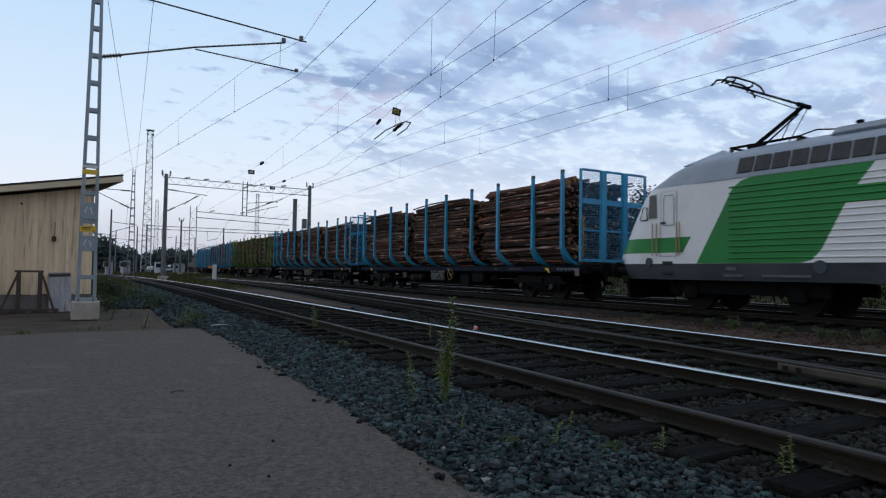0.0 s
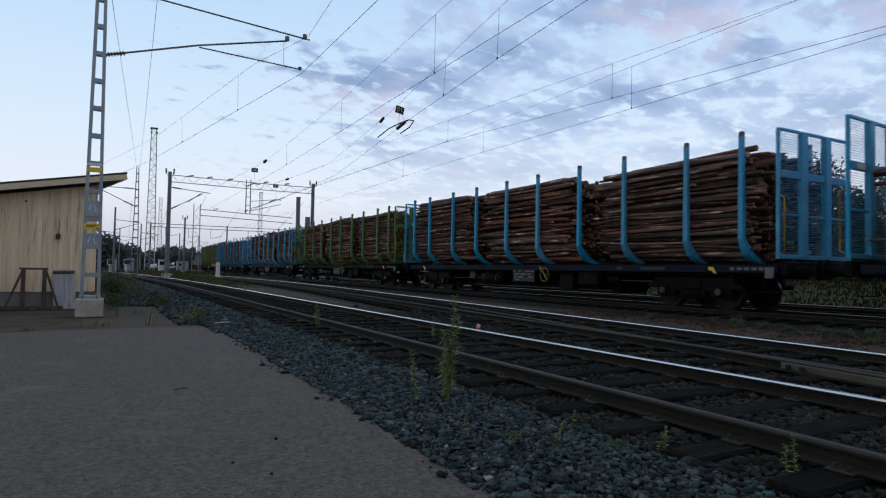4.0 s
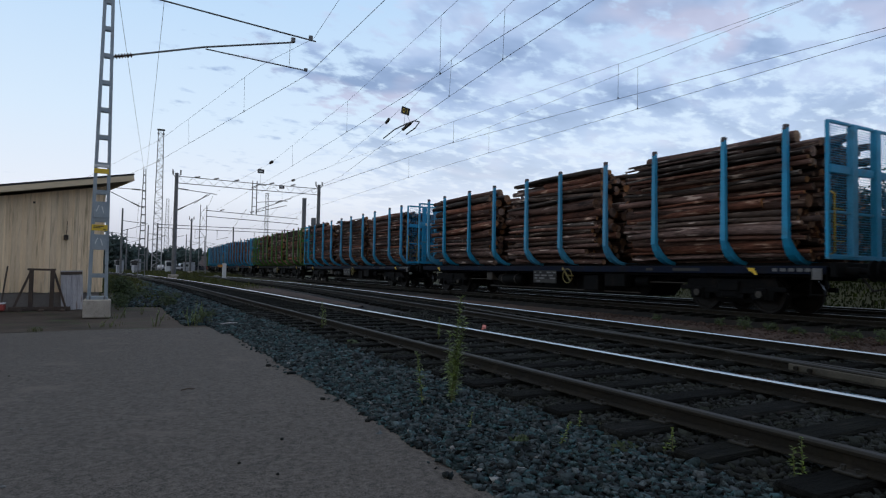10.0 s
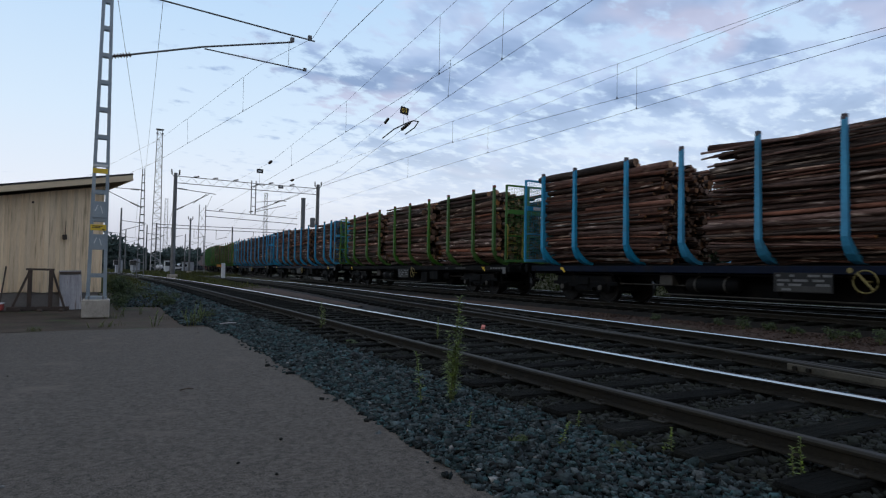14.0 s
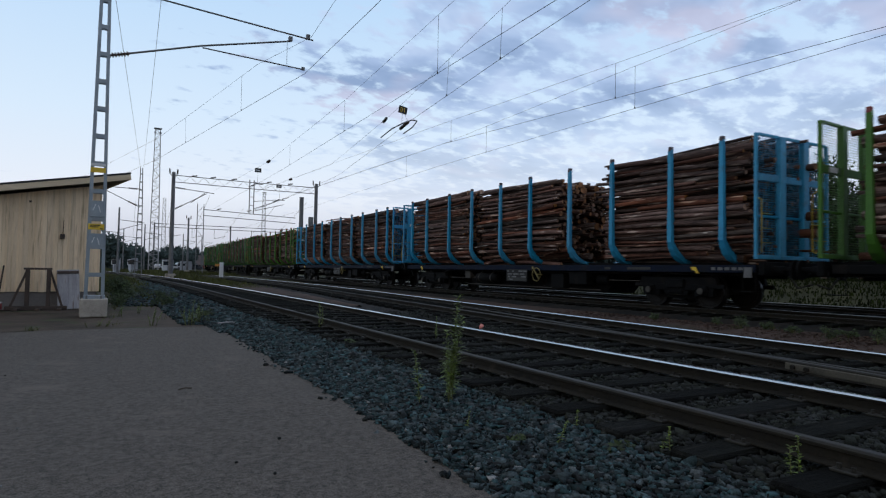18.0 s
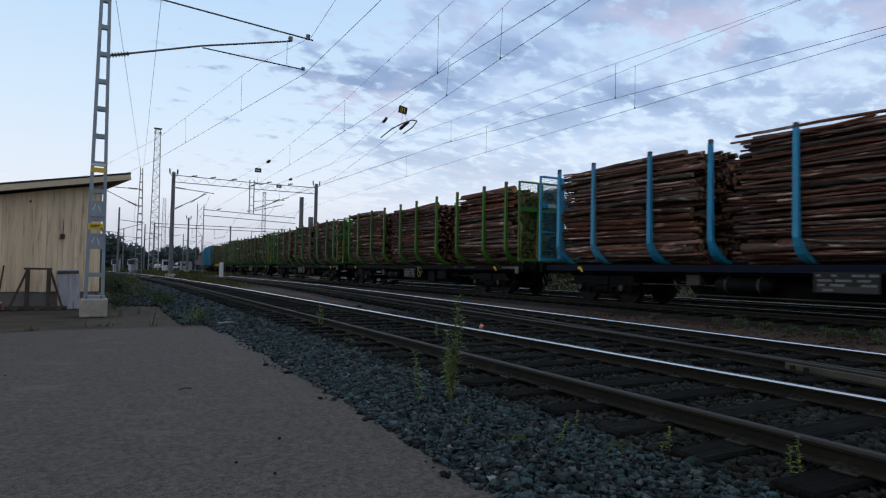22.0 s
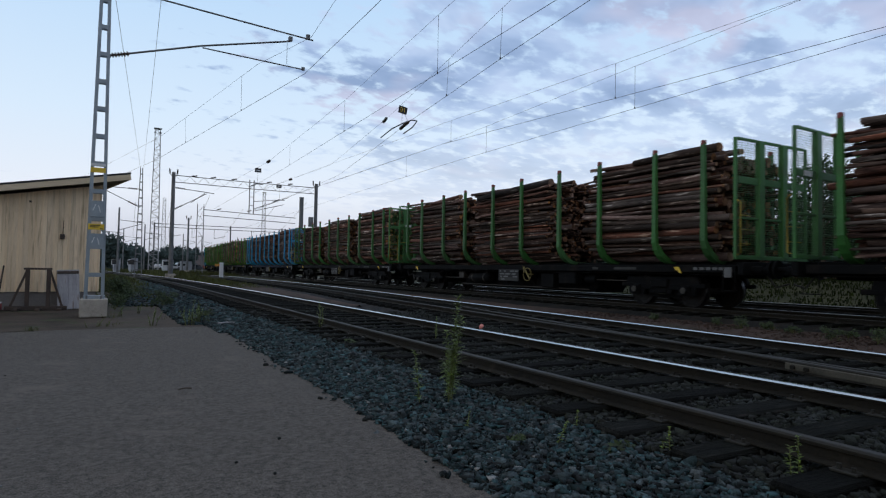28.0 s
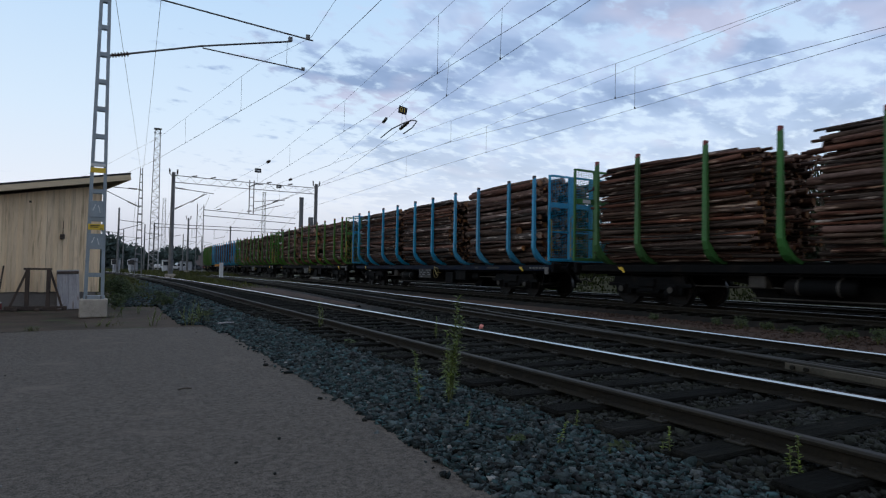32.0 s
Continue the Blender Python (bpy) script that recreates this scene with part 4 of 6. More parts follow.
# ---------------------------------------------------------------- electric locomotive (local +y is its rear cab, beside the first wagon)
def loco_ring(z, n_nose=9):
    """Outline of the body at height z: flat sides and a rounded, raked nose at both ends."""
    back = np.interp(z, [0.80, 1.0, 1.5, 2.4, 3.25, 3.8, 4.05, 4.25], [0.28, 0.12, 0.0, 0.42, 0.90, 1.75, 2.6, 3.4])
    w = np.interp(z, [0.80, 1.0, 1.25, 3.32, 3.42, 3.86, 4.02, 4.15, 4.28], [1.42, 1.47, 1.50, 1.50, 1.47, 1.30, 1.08, 0.75, 0.30])
    ye, curve = 9.48 - back, 1.15
    pts = []
    for i in range(n_nose + 1):
        a = math.pi / 2 * i / n_nose
        pts.append((w * math.cos(a) ** 0.55, ye - curve + curve * math.sin(a) ** 0.8))
    quarter = pts
    front = [(x, -y) for x, y in quarter]
    left_to_front = [(-x, y) for x, y in front]
    full = [(w, 0.0)] + quarter + [(-x, y) for x, y in reversed(quarter[:-1])] + [(-w, 0.0)] + left_to_front + [(x, y) for x, y in reversed(front[:-1])]
    return full


def build_loco():
    L = thing("locomotive", "white and green electric locomotive with raked cab and dark grey skirt", "locomotive")
    def shell(name, zs, mat_name, label="", cap_top=False, cap_low=False):
        g = Geo()
        rings = [[(x, y, z) for x, y in loco_ring(z)] for z in zs]
        n = len(rings[0])
        vs = [p for r in rings for p in r]
        fs = [(i * n + j, i * n + (j + 1) % n, (i + 1) * n + (j + 1) % n, (i + 1) * n + j) for i in range(len(zs) - 1) for j in range(n)]
        g.add(vs, fs, True)
        if cap_top:
            g.add(rings[-1], [tuple(range(n))])
        if cap_low:
            g.add(rings[0], [tuple(range(n - 1, -1, -1))])
        return part(name, g, mat_name, L, label)

    shell("skirt", [0.80, 0.9, 1.0, 1.23], "loco_skirt", "dark grey lower band", cap_low=True)
    shell("body", [1.23, 1.5, 1.9, 2.4, 2.9, 3.1, 3.32], "loco_white")
    roof = shell("roof", [3.32, 3.42, 3.6, 3.74, 3.86, 3.95, 4.02, 4.08, 4.15, 4.28], "loco_grey", "grey roof", cap_top=True)
    X = -1.504

    def panel(name, pts, mat_name, x=X, thick=0.004, parent=L, label=""):
        g = Geo()
        g.prism(pts, 0, x, x + thick + 0.002)
        return part(name, g, mat_name, parent, label)

    panel("stripe", [(6.52, 1.235), (5.50, 3.10), (5.28, 3.25), (5.05, 3.31), (-5.05, 3.31), (-5.28, 3.25), (-5.50, 3.10), (-6.52, 1.235)], "loco_green", label="green diagonal livery stripe")
    panel("livery_field", [(3.86, 1.235), (3.62, 1.30), (3.42, 1.52), (2.93, 2.50), (-2.93, 2.50), (-3.42, 1.52), (-3.62, 1.30), (-3.86, 1.235)], "loco_white", X - 0.003)
    panel("livery_field", [(2.70, 2.86), (2.36, 3.31), (-2.36, 3.31), (-2.70, 2.86)], "loco_white", X - 0.003)
    # the green band round the cab
    for d in (1, -1):
        g = Geo()
        zs = [1.53, 1.66, 1.80, 1.94]
        rings = []
        for z in zs:
            r = [(x * 1.004, y * 1.0012 if abs(y) > 7 else y, z) for x, y in loco_ring(z) if y * d > 7.9]
            if d > 0:
                r = [(1.506, 6.93 - (z - 1.53) * 0.6, z)] + r + [(-1.506, 6.93 - (z - 1.53) * 0.6, z)]
            else:
                r = [(-1.506, -6.93 + (z - 1.53) * 0.6, z)] + r + [(1.506, -6.93 + (z - 1.53) * 0.6, z)]
            rings.append(r)
        n = min(len(r) for r in rings)
        vs = [p for r in rings for p in r[:n]]
        g.add(vs, [(i * n + j, i * n + j + 1, (i + 1) * n + j + 1, (i + 1) * n + j) for i in range(3) for j in range(n - 1)], True)
        part("cab_band", g, "loco_green", L, "green band round the cab")
    # pressed ribs along the side, in the colour of the field they cross
    for i in range(13):
        z = 1.36 + i * 0.146
        b = float(np.interp(z, [1.235, 1.30, 1.52, 2.50], [3.86, 3.62, 3.42, 2.93])) if z < 2.50 else float(np.interp(z, [2.86, 3.31], [2.70, 2.36])) if z > 2.86 else 0.0
        for y0, y1, c in ((b, 5.60, "loco_green"), (-5.60, -b, "loco_green"), (-b, b, "loco_white")):
            if y1 - y0 > 0.1:
                part("side_rib", Geo().tube([(-1.512, y0, z), (-1.512, y1, z)], 0.022, 6), c, L)
        part("side_rib", Geo().tube([(1.500, -5.6, z), (1.500, 5.6, z)], 0.02, 6), "loco_white", L)
    # roof side grilles
    for i in range(25):
        y = 5.22 - i * 0.432
        for s in (-1, 1):
            gr = Geo().prism([(s * 1.468, 3.44), (s * 1.322, 3.82), (s * 1.345, 3.835), (s * 1.492, 3.455)], 1, y - 0.185, y + 0.185)
            part("roof_grille", gr, "grille", L)
    for s in (-1, 1):
        part("gutter", Geo().box(s * 1.50, 0, 3.33, 0.03, 13.2, 0.03), "loco_grey", L)
    for y, sx, h, z0 in ((0.95, 1.9, 0.30, 4.0), (-4.6, 1.7, 0.28, 4.0)):
        part("roof_hood", Geo().box(0, y, z0 + h / 2, sx, 5.2, h, bevel=0.14), "loco_grey", L)
    part("exhaust_cap", Geo().tube([(-0.4, 3.12, 4.2), (-0.4, 3.12, 4.46)], 0.08, 10), "chassis", L)
    for d in (1, -1):
        ridge = Geo().add([(-0.62, d * 6.2, 4.12), (0.62, d * 6.2, 4.12), (0.75, d * 7.5, 3.98), (-0.75, d * 7.5, 3.98), (0, d * 6.75, 4.42)], [(0, 1, 4), (1, 2, 4), (2, 3, 4), (3, 0, 4), (0, 1, 2, 3)])
        part("roof_ridge", ridge, "loco_grey", L)
    # rear cab side: door, windows, handrails, lamps
    for d in (1, -1):
        door = panel("cab_door", [(d * 7.14, 1.45), (d * 7.62, 1.45), (d * 7.62, 3.18), (d * 7.14, 3.18)], "loco_white", X - 0.006)
        panel("door_window", [(d * 7.23, 2.31), (d * 7.51, 2.31), (d * 7.51, 3.07), (d * 7.23, 3.07)], "loco_white", X - 0.010, parent=door)
        panel("door_band", [(d * 7.14, 1.53), (d * 7.62, 1.53), (d * 7.62, 1.94), (d * 7.14, 1.94)], "loco_green", X - 0.010, parent=door, label="green band across the door")
        rim = [(d * 7.20, 2.28), (d * 7.20, 3.00), (d * 7.24, 3.10), (d * 7.50, 3.10), (d * 7.54, 3.00), (d * 7.54, 2.28), (d * 7.20, 2.28)]
        part("window_rim", Geo().tube([(X - 0.013, u, v) for u, v in rim], 0.012, 6), "loco_grey", door)
        seam = [(d * 7.12, 1.43), (d * 7.12, 3.20), (d * 7.64, 3.20), (d * 7.64, 1.43), (d * 7.12, 1.43)]
        part("door_seam", Geo().tube([(X - 0.004, u, v) for u, v in seam], 0.006, 6), "loco_grey", door)
        part("door_handle", Geo().box(X - 0.03, d * 7.55, 2.35, 0.03, 0.16, 0.04), "chassis", door)
        wnd = panel("side_window", [(d * 7.76, 2.50), (d * 8.05, 2.50), (d * 8.02, 3.14), (d * 7.79, 3.16)], "dark_glass", X - 0.008, label="dark cab side window")
        tri = Geo().tube([(X - 0.004, d * 8.10, 2.46), (X - 0.002, d * 8.12, 2.82), (X + 0.0, d * 8.24, 2.82), (X + 0.03, d * 8.38, 2.46), (X - 0.004, d * 8.10, 2.46)], 0.018, 6)
        part("quarter_window_frame", tri, "chassis", L)
        for y in (7.00, 7.09, 7.74, 7.88):
            part("handrail", Geo().tube([(X - 0.06, d * y, 1.45), (X - 0.06, d * y, 2.35)], 0.016, 6), "brass", L)
        lamp = Geo().tube([(X + 0.02, d * 8.03, 1.28), (X - 0.02, d * 8.03, 1.28)], 0.12, 18)
        part("sand_cap", lamp, "loco_skirt", L)
        for y, z, ln in ((7.43, 1.25, 0.34), (7.43, 0.98, 0.34)):
            part("step_recess", Geo().box(X + 0.005, d * y, z, 0.03, ln, 0.09, bevel=0.012), "black_paint", L)
        ws = Geo()
        pts = []
        for z in (2.42, 3.2):
            pts.append([(x, d * (y + 0.006), z) for x, y in loco_ring(z) if y > 8.1 and abs(x) < 1.25])
        n = min(len(p) for p in pts)
        ws.add([q for p in pts for q in p[:n]], [(j, j + 1, n + j + 1, n + j) for j in range(n - 1)], True)
        part("windscreen", ws, "dark_glass", L)
        for x in (-0.85, 0.85):
            part("headlight", Geo().box(x, d * 9.42, 1.42, 0.3, 0.1, 0.16, bevel=0.02), "white_plate", L)
            bf = Geo().tube([(x, d * 9.3, 1.06), (x, d * 9.75, 1.06)], 0.10, 12).tube([(x, d * 9.72, 1.06), (x, d * 9.80, 1.06)], 0.24, 16)
            part("buffer", bf, "chassis", L)
        part("plough", Geo().prism([(-1.2, 0.25), (1.2, 0.25), (1.3, 0.8), (-1.3, 0.8)], 1, d * 8.95, d * 9.05), "chassis", L)
    part("text_bar", Geo().box(X - 0.004, 5.55, 1.10, 0.008, 0.28, 0.09), "loco_text", L)
    part("text_bar", Geo().box(X - 0.004, 4.2, 0.93, 0.008, 1.1, 0.06), "loco_text", L)
    part("text_bar", Geo().box(X - 0.004, 5.5, 0.93, 0.008, 0.5, 0.06), "loco_text", L)
    part("roundel", Geo().tube([(-1.47, 3.46, 1.14), (-1.512, 3.46, 1.14)], 0.15, 18), "loco_skirt", L)
    # bogies
    for y in (-5.5, 5.5):
        f = Geo()
        for s in (-1, 1):
            f.prism([(-2.1, 0.45), (2.1, 0.45), (2.1, 0.75), (1.0, 0.9), (-1.0, 0.9), (-2.1, 0.75)], 0, s * 1.08 - 0.07, s * 1.08 + 0.07)
        f.box(0, 0, 0.7, 2.1, 0.7, 0.25)
        b = part("bogie", f, "chassis", L, at=pose(0, y, 0))
        for u in (-1.4, 1.4):
            part("wheelset", WHEELSET, "", b, at=pose(0, u, 0.46) )
            for s in (-1, 1):
                part("axle_box", Geo().box(s * 1.18, u, 0.47, 0.14, 0.4, 0.36, bevel=0.04), "chassis", b)
                part("damper", Geo().tube([(s * 1.2, u + 0.35, 0.4), (s * 1.2, u + 0.7, 0.85)], 0.05, 8), "chassis", b)
                part("sand_pipe", Geo().tube([(s * 1.15, u + 0.62, 0.55), (s * 1.0, u + 0.6, 0.1)], 0.02, 6), "chassis", b)
    part("under_tank", Geo().box(0, 0, 0.55, 2.5, 4.6, 0.5, bevel=0.06), "chassis", L)
    # raised pantograph over the rear half
    base = Geo().box(-0.55, 5.25, 4.30, 0.06, 1.85, 0.05).box(0.55, 5.25, 4.30, 0.06, 1.85, 0.05).box(0, 6.14, 4.30, 1.2, 0.06, 0.05).box(0, 4.40, 4.30, 1.2, 0.06, 0.05)
    pt = part("pantograph", base, "chassis", L, "black half-scissor pantograph, raised")
    part("lower_arm", Geo().tube([(0, 5.92, 4.33), (0, 4.58, 5.16)], 0.055, 8), "chassis", pt)
    part("lower_arm", Geo().tube([(0.1, 5.66, 4.36), (0.06, 4.72, 5.02)], 0.022, 6), "chassis", pt)
    part("foot_block", Geo().box(0, 5.80, 4.37, 0.22, 0.42, 0.12, bevel=0.03), "chassis", pt)
    for s in (-1, 1):
        part("upper_arm", Geo().tube([(s * 0.10, 4.56, 5.18), (s * 0.36, 6.25, 6.06)], 0.028, 8), "chassis", pt)
        part("spring_rod", Geo().tube([(s * 0.22, 4.60, 5.12), (s * 0.18, 5.05, 4.34)], 0.012, 5), "chassis", pt)
    part("guide_rod", Geo().tube([(0, 4.72, 5.12), (0, 6.05, 5.88)], 0.014, 6), "chassis", pt)
    part("knee", Geo().tube([(-0.26, 4.56, 5.17), (0.26, 4.56, 5.17)], 0.06, 8), "chassis", pt)
    for y in (6.12, 6.42):
        part("collector", Geo().tube([(-1.0, y, 5.98), (-0.76, y, 6.17), (-0.42, y, 6.23), (0.42, y, 6.23), (0.76, y, 6.17), (1.0, y, 5.98)], 0.026, 8), "chassis", pt)
        for s in (-1, 1):
            part("collector_spring", Geo().tube([(s * 0.4, y, 6.20), (s * 0.38, 6.27, 6.02)], 0.018, 6), "chassis", pt)
    part("collector_frame", Geo().tube([(-0.42, 6.12, 6.14), (-0.42, 6.42, 6.14)], 0.02, 6).tube([(0.42, 6.12, 6.14), (0.42, 6.42, 6.14)], 0.02, 6).tube([(-0.42, 6.27, 6.06), (0.42, 6.27, 6.06)], 0.022, 6), "chassis", pt)
    for x, y in ((-0.55, 6.14), (0.55, 6.14), (-0.55, 4.40), (0.55, 4.40)):
        ins = Geo().tube([(x, y, z) for z in (4.0, 4.12, 4.13, 4.16, 4.17, 4.20, 4.21, 4.25, 4.26, 4.30)], [0.03, 0.03, 0.06, 0.06, 0.03, 0.03, 0.06, 0.06, 0.03, 0.03], 10)
        part("roof_insulator", ins, "insulator", pt)
    part("roof_lead", Geo().tube([(-0.3, 4.6, 4.36), (-0.3, 4.1, 4.45), (-0.3, 3.3, 4.32)], 0.018, 6), "chassis", L)
    return L


M["loco_text"] = material("loco_text", (0.075, 0.082, 0.09), (0.11, 0.118, 0.128), 0.6, scale=4, fine=30, bump=0.05)
loco = build_loco()


# ---------------------------------------------------------------- tracks: rails, sleepers, fastenings
SLEEPER = Geo().box(0, 0, -0.085, 2.7, 0.24, 0.17, bevel=0.018).mesh("sleeper", [M["sleeper"]])


def chair_mesh():
    g = Geo().box(0, 0, 0.008, 0.25, 0.14, 0.016, bevel=0.004)
    for u in (-0.10, 0.10):
        g.tube([(u, 0.03, 0.02), (u, 0.03, 0.045)], 0.013, 6)
        g.tube([(u, -0.04, 0.02), (u, -0.04, 0.040)], 0.012, 6)
    return g.mesh("rail_plate", [M["steel_plate"]])


CHAIR = chair_mesh()


def track(path, label, tops, detail, pitch=0.6):
    """path: centre line, about 2 m steps; tops: materials of the two rail heads; detail: (from y, to y) with single sleepers."""
    t = thing("railway_track", label, "railway track", "tracks of the yard", "structure")
    for s, top in ((-1, tops[0]), (1, tops[1])):
        g = Geo()
        g.sweep(RAIL, [(x, y, 0.0) for x, y in offset(path, s * HALF)], RAIL_SLOTS)
        part("rail", g, ("rail_side", top), t)
    rng = random.Random(len(path))
    rest = Geo()
    acc, nxt, slp, base = 0.0, 0.0, 0, []
    for a, b in zip(path, path[1:]):
        va, vb = Vector(a), Vector(b)
        ln = (vb - va).length
        while nxt < acc + ln:
            p = va + (vb - va) * ((nxt - acc) / ln)
            ang = math.degrees(math.atan2(-(vb - va).x, (vb - va).y))
            m = pose(p.x + rng.gauss(0, 0.02), p.y + rng.gauss(0, 0.015), -0.117 - abs(rng.gauss(0, 0.004)), 0, 0, ang + rng.gauss(0, 0.6))
            if detail[0] <= p.y <= detail[1]:
                part("sleeper", SLEEPER, "", t, at=m)
                slp += 1
                if p.y < detail[0] + 22:
                    for s in (-1, 1):
                        part("rail_plate", CHAIR, "", t, at=m @ pose(s * HALF, 0, 0.001))
            else:
                rest.box(p.x, p.y, -0.198, 2.7, 0.24, 0.16, rot=(0, 0, ang))
            nxt += pitch
        acc += ln
    if rest.v:
        tagged(part("far_sleepers", rest, "sleeper", t), kind="stuff")
    return t


track([(near_x(y), y) for y in steps(-20, 110, 1.0)], "brown steel rails on dark timber sleepers", ("rail_top_dull", "rail_top"), (0.5, 45), 0.605)
track([(mid_x(y), y) for y in steps(-20, 110, 1.0)], "second track with polished rails on timber sleepers, diverging slightly", ("rail_top_dull", "rail_top"), (1.0, 40), 0.605)
main_pts = [main_xy(s) for s in steps(-30, 420, 2.0)]
track(main_pts, "main track that carries the log train", ("rail_top_dull", "rail_top_grey"), (3.0, 40), 0.61)
track(offset(main_pts, 4.7), "track beyond the train with worn rails", ("rail_top_dull", "rail_top_grey"), (900, 901), 0.61)

# switch blade and joint bars beside the second track's near rail
M["joint_steel"] = material("joint_steel", (0.045, 0.041, 0.031), (0.10, 0.091, 0.070), 0.75, 0.1, scale=5, fine=50, bump=0.25)
sw = thing("switch_blade", "worn switch blade lying close beside a stock rail", "rail switch", kind="structure")
blade = Geo()
blade.sweep(RAIL, [(6.30 + 0.165 * (y - 3.2), y, -0.004) for y in steps(-8, 13.5, 0.5)], RAIL_SLOTS)
part("blade", blade, ("rail_side", "rail_top_dull"), sw)
for y in (3.25,):
    x = 6.30 + 0.165 * (y - 3.2) - 0.035
    bar = Geo().box(x, y, -0.066, 0.03, 1.55, 0.075, rot=(0, 0, -9.4), bevel=0.008)
    jb = part("joint_bar", bar, "joint_steel", sw, "rusty bolted joint bar")
    for u in (-0.66, -0.5, 0.5, 0.66):
        part("bolt", Geo().tube([(x - 0.01 + u * 0.165, y + u, -0.066), (x - 0.045 + u * 0.165, y + u, -0.066)], 0.024, 8), "rail_side", jb)
for y in (5.6, 8.4):
    rod = Geo().tube([(mid_x(y) - 1.9, y, -0.14), (mid_x(y) + 0.9, y, -0.14)], 0.02, 6)
    part("stretcher_rod", rod, "rail_side", sw)


# ---------------------------------------------------------------- overhead line
def lattice_mast(name, label, x, y, z0, h, w0, w1, pitch, mat_name, depth=0.3, diag=False):
    m = thing(name, label, "mast", "overhead line masts", at=pose(x, y, z0))
    for s in (-1, 1):
        leg = Geo()
        for q in (0,):
            vs = []
            for z, w in ((0, w0), (h, w1)):
                cx = s * w / 2
                for u, v in ((-0.035, -depth / 2), (0.035, -depth / 2), (0.035, depth / 2), (-0.035, depth / 2)):
                    vs.append((cx + u * 1.0, v * (w / w0), z))
            leg.add(vs, [(0, 1, 2, 3), (4, 7, 6, 5), (0, 4, 5, 1), (1, 5, 6, 2), (2, 6, 7, 3), (3, 7, 4, 0)])
        part("leg", leg, mat_name, m)
    z = pitch * 0.9
    k = 0
    while z < h - 0.2:
        w = w0 + (w1 - w0) * z / h
        b = Geo()
        if diag:
            b.tube([(-w / 2, -0.02, z - pitch / 2), (w / 2, -0.02, z + pitch / 2)] if k % 2 else [(w / 2, -0.02, z - pitch / 2), (-w / 2, -0.02, z + pitch / 2)], 0.022, 5)
        else:
            back = Geo().box(0, (depth / 2 - 0.01) * (w / w0), z, max(0.05, w - 0.07), 0.012, 0.09)
            part("batten", back, mat_name, m)
            b.box(0, -(depth / 2 - 0.01) * (w / w0), z, max(0.05, w - 0.07), 0.012, 0.09)
        part("batten", b, mat_name, m)
        z += pitch
        k += 1
    return m


mast = lattice_mast("catenary_mast", "galvanised lattice mast on a concrete foot with yellow warning plates", -0.225, 15.7, 0.10, 8.6, 0.33, 0.115, 0.62, "galvanised", 0.24)
foot = Geo().box(0, 0, -0.17, 0.54, 0.6, 0.40, bevel=0.02)
part("foundation", foot, "concrete", mast, "pale concrete foundation block")
for z, h, w, c in ((2.88, 0.11, 0.29, "yellow"), (1.62, 0.13, 0.31, "yellow"), (3.0, 0.06, 0.29, "white_plate")):
    pl = part("warning_plate", Geo().box(-0.01, -0.135, z, w, 0.008, h, bevel=0.003), c, mast, "yellow warning plate" if c == "yellow" else "")
    if c == "yellow" and z < 2:
        for k, (u, ln) in enumerate(((-0.03, 0.20), (-0.05, 0.16), (0.09, 0.05))):
            part("text_bar", Geo().box(u, -0.141, z + 0.03 - 0.035 * k, ln, 0.004, 0.018), "black_paint", pl)
for z, h, w in ((2.02, 0.36, 0.28), (1.30, 0.34, 0.31)):
    part("gusset_plate", Geo().box(0, -0.128, z, w, 0.01, h, bevel=0.003), "galvanised", mast, "dull zinc plate with scratches")
    part("scratch_mark", Geo().box(-0.06, -0.1345, z + 0.03, 0.018, 0.003, h * 0.4, rot=(0, 20, 0)).box(0.04, -0.1345, z, 0.015, 0.003, h * 0.45, rot=(0, -15, 0)), "white_plate", mast)
for u in (-0.14, 0.14):
    part("anchor_bolt", Geo().tube([(u, -0.17, 0.0), (u, -0.17, 0.10)], 0.02, 8), "mast_grey", mast)
part("base_shoe", Geo().box(0, 0, 0.055, 0.42, 0.34, 0.09, bevel=0.01), "galvanised", mast)


def ribbed(g, a, b, r=0.06, n=7):
    """A rod insulator with sheds, turned as one body."""
    a, b = Vector(a), Vector(b)
    pts, rad = [a], [r * 0.4]
    for k in range(n):
        for u, w in ((0.10, 0.45), (0.14, 1.0), (0.55, 0.9), (0.62, 0.45)):
            pts.append(a.lerp(b, (k + u) / n))
            rad.append(r * w)
    pts.append(b)
    rad.append(r * 0.4)
    return g.tube(pts, rad, 8)


# cantilever: stay, registration tube, steady arm (in the mast's space)
def cantilever(parent):
    part("registration_tube", Geo().tube([(0.05, 0, 5.50), (2.05, 0, 6.12), (4.20, 0, 6.66)], 0.023, 8), "mast_grey", parent)
    part("stay_insulator", ribbed(Geo(), (0.10, 0, 5.52), (0.52, 0, 5.64)), "insulator", parent)
    part("top_stay", Geo().tube([(0.05, 0, 7.15), (0.70, 0, 6.86 + 0.22), (4.80, 0, 6.80)], 0.021, 8), "mast_grey", parent)
    part("steady_arm", Geo().tube([(2.08, 0, 6.08), (4.55, 0, 5.98)], 0.017, 8), "mast_grey", parent)
    part("clamp", Geo().box(4.2, 0, 6.72, 0.10, 0.08, 0.12, bevel=0.01).box(4.66, 0, 6.86, 0.10, 0.07, 0.14, bevel=0.01).box(4.55, 0, 6.0, 0.08, 0.05, 0.08), "mast_grey", parent)
    part("dropper", Geo().tube([(4.12, 0, 6.68), (4.12, 0, 6.05)], 0.006, 4), "wire", parent)


cantilever(mast)


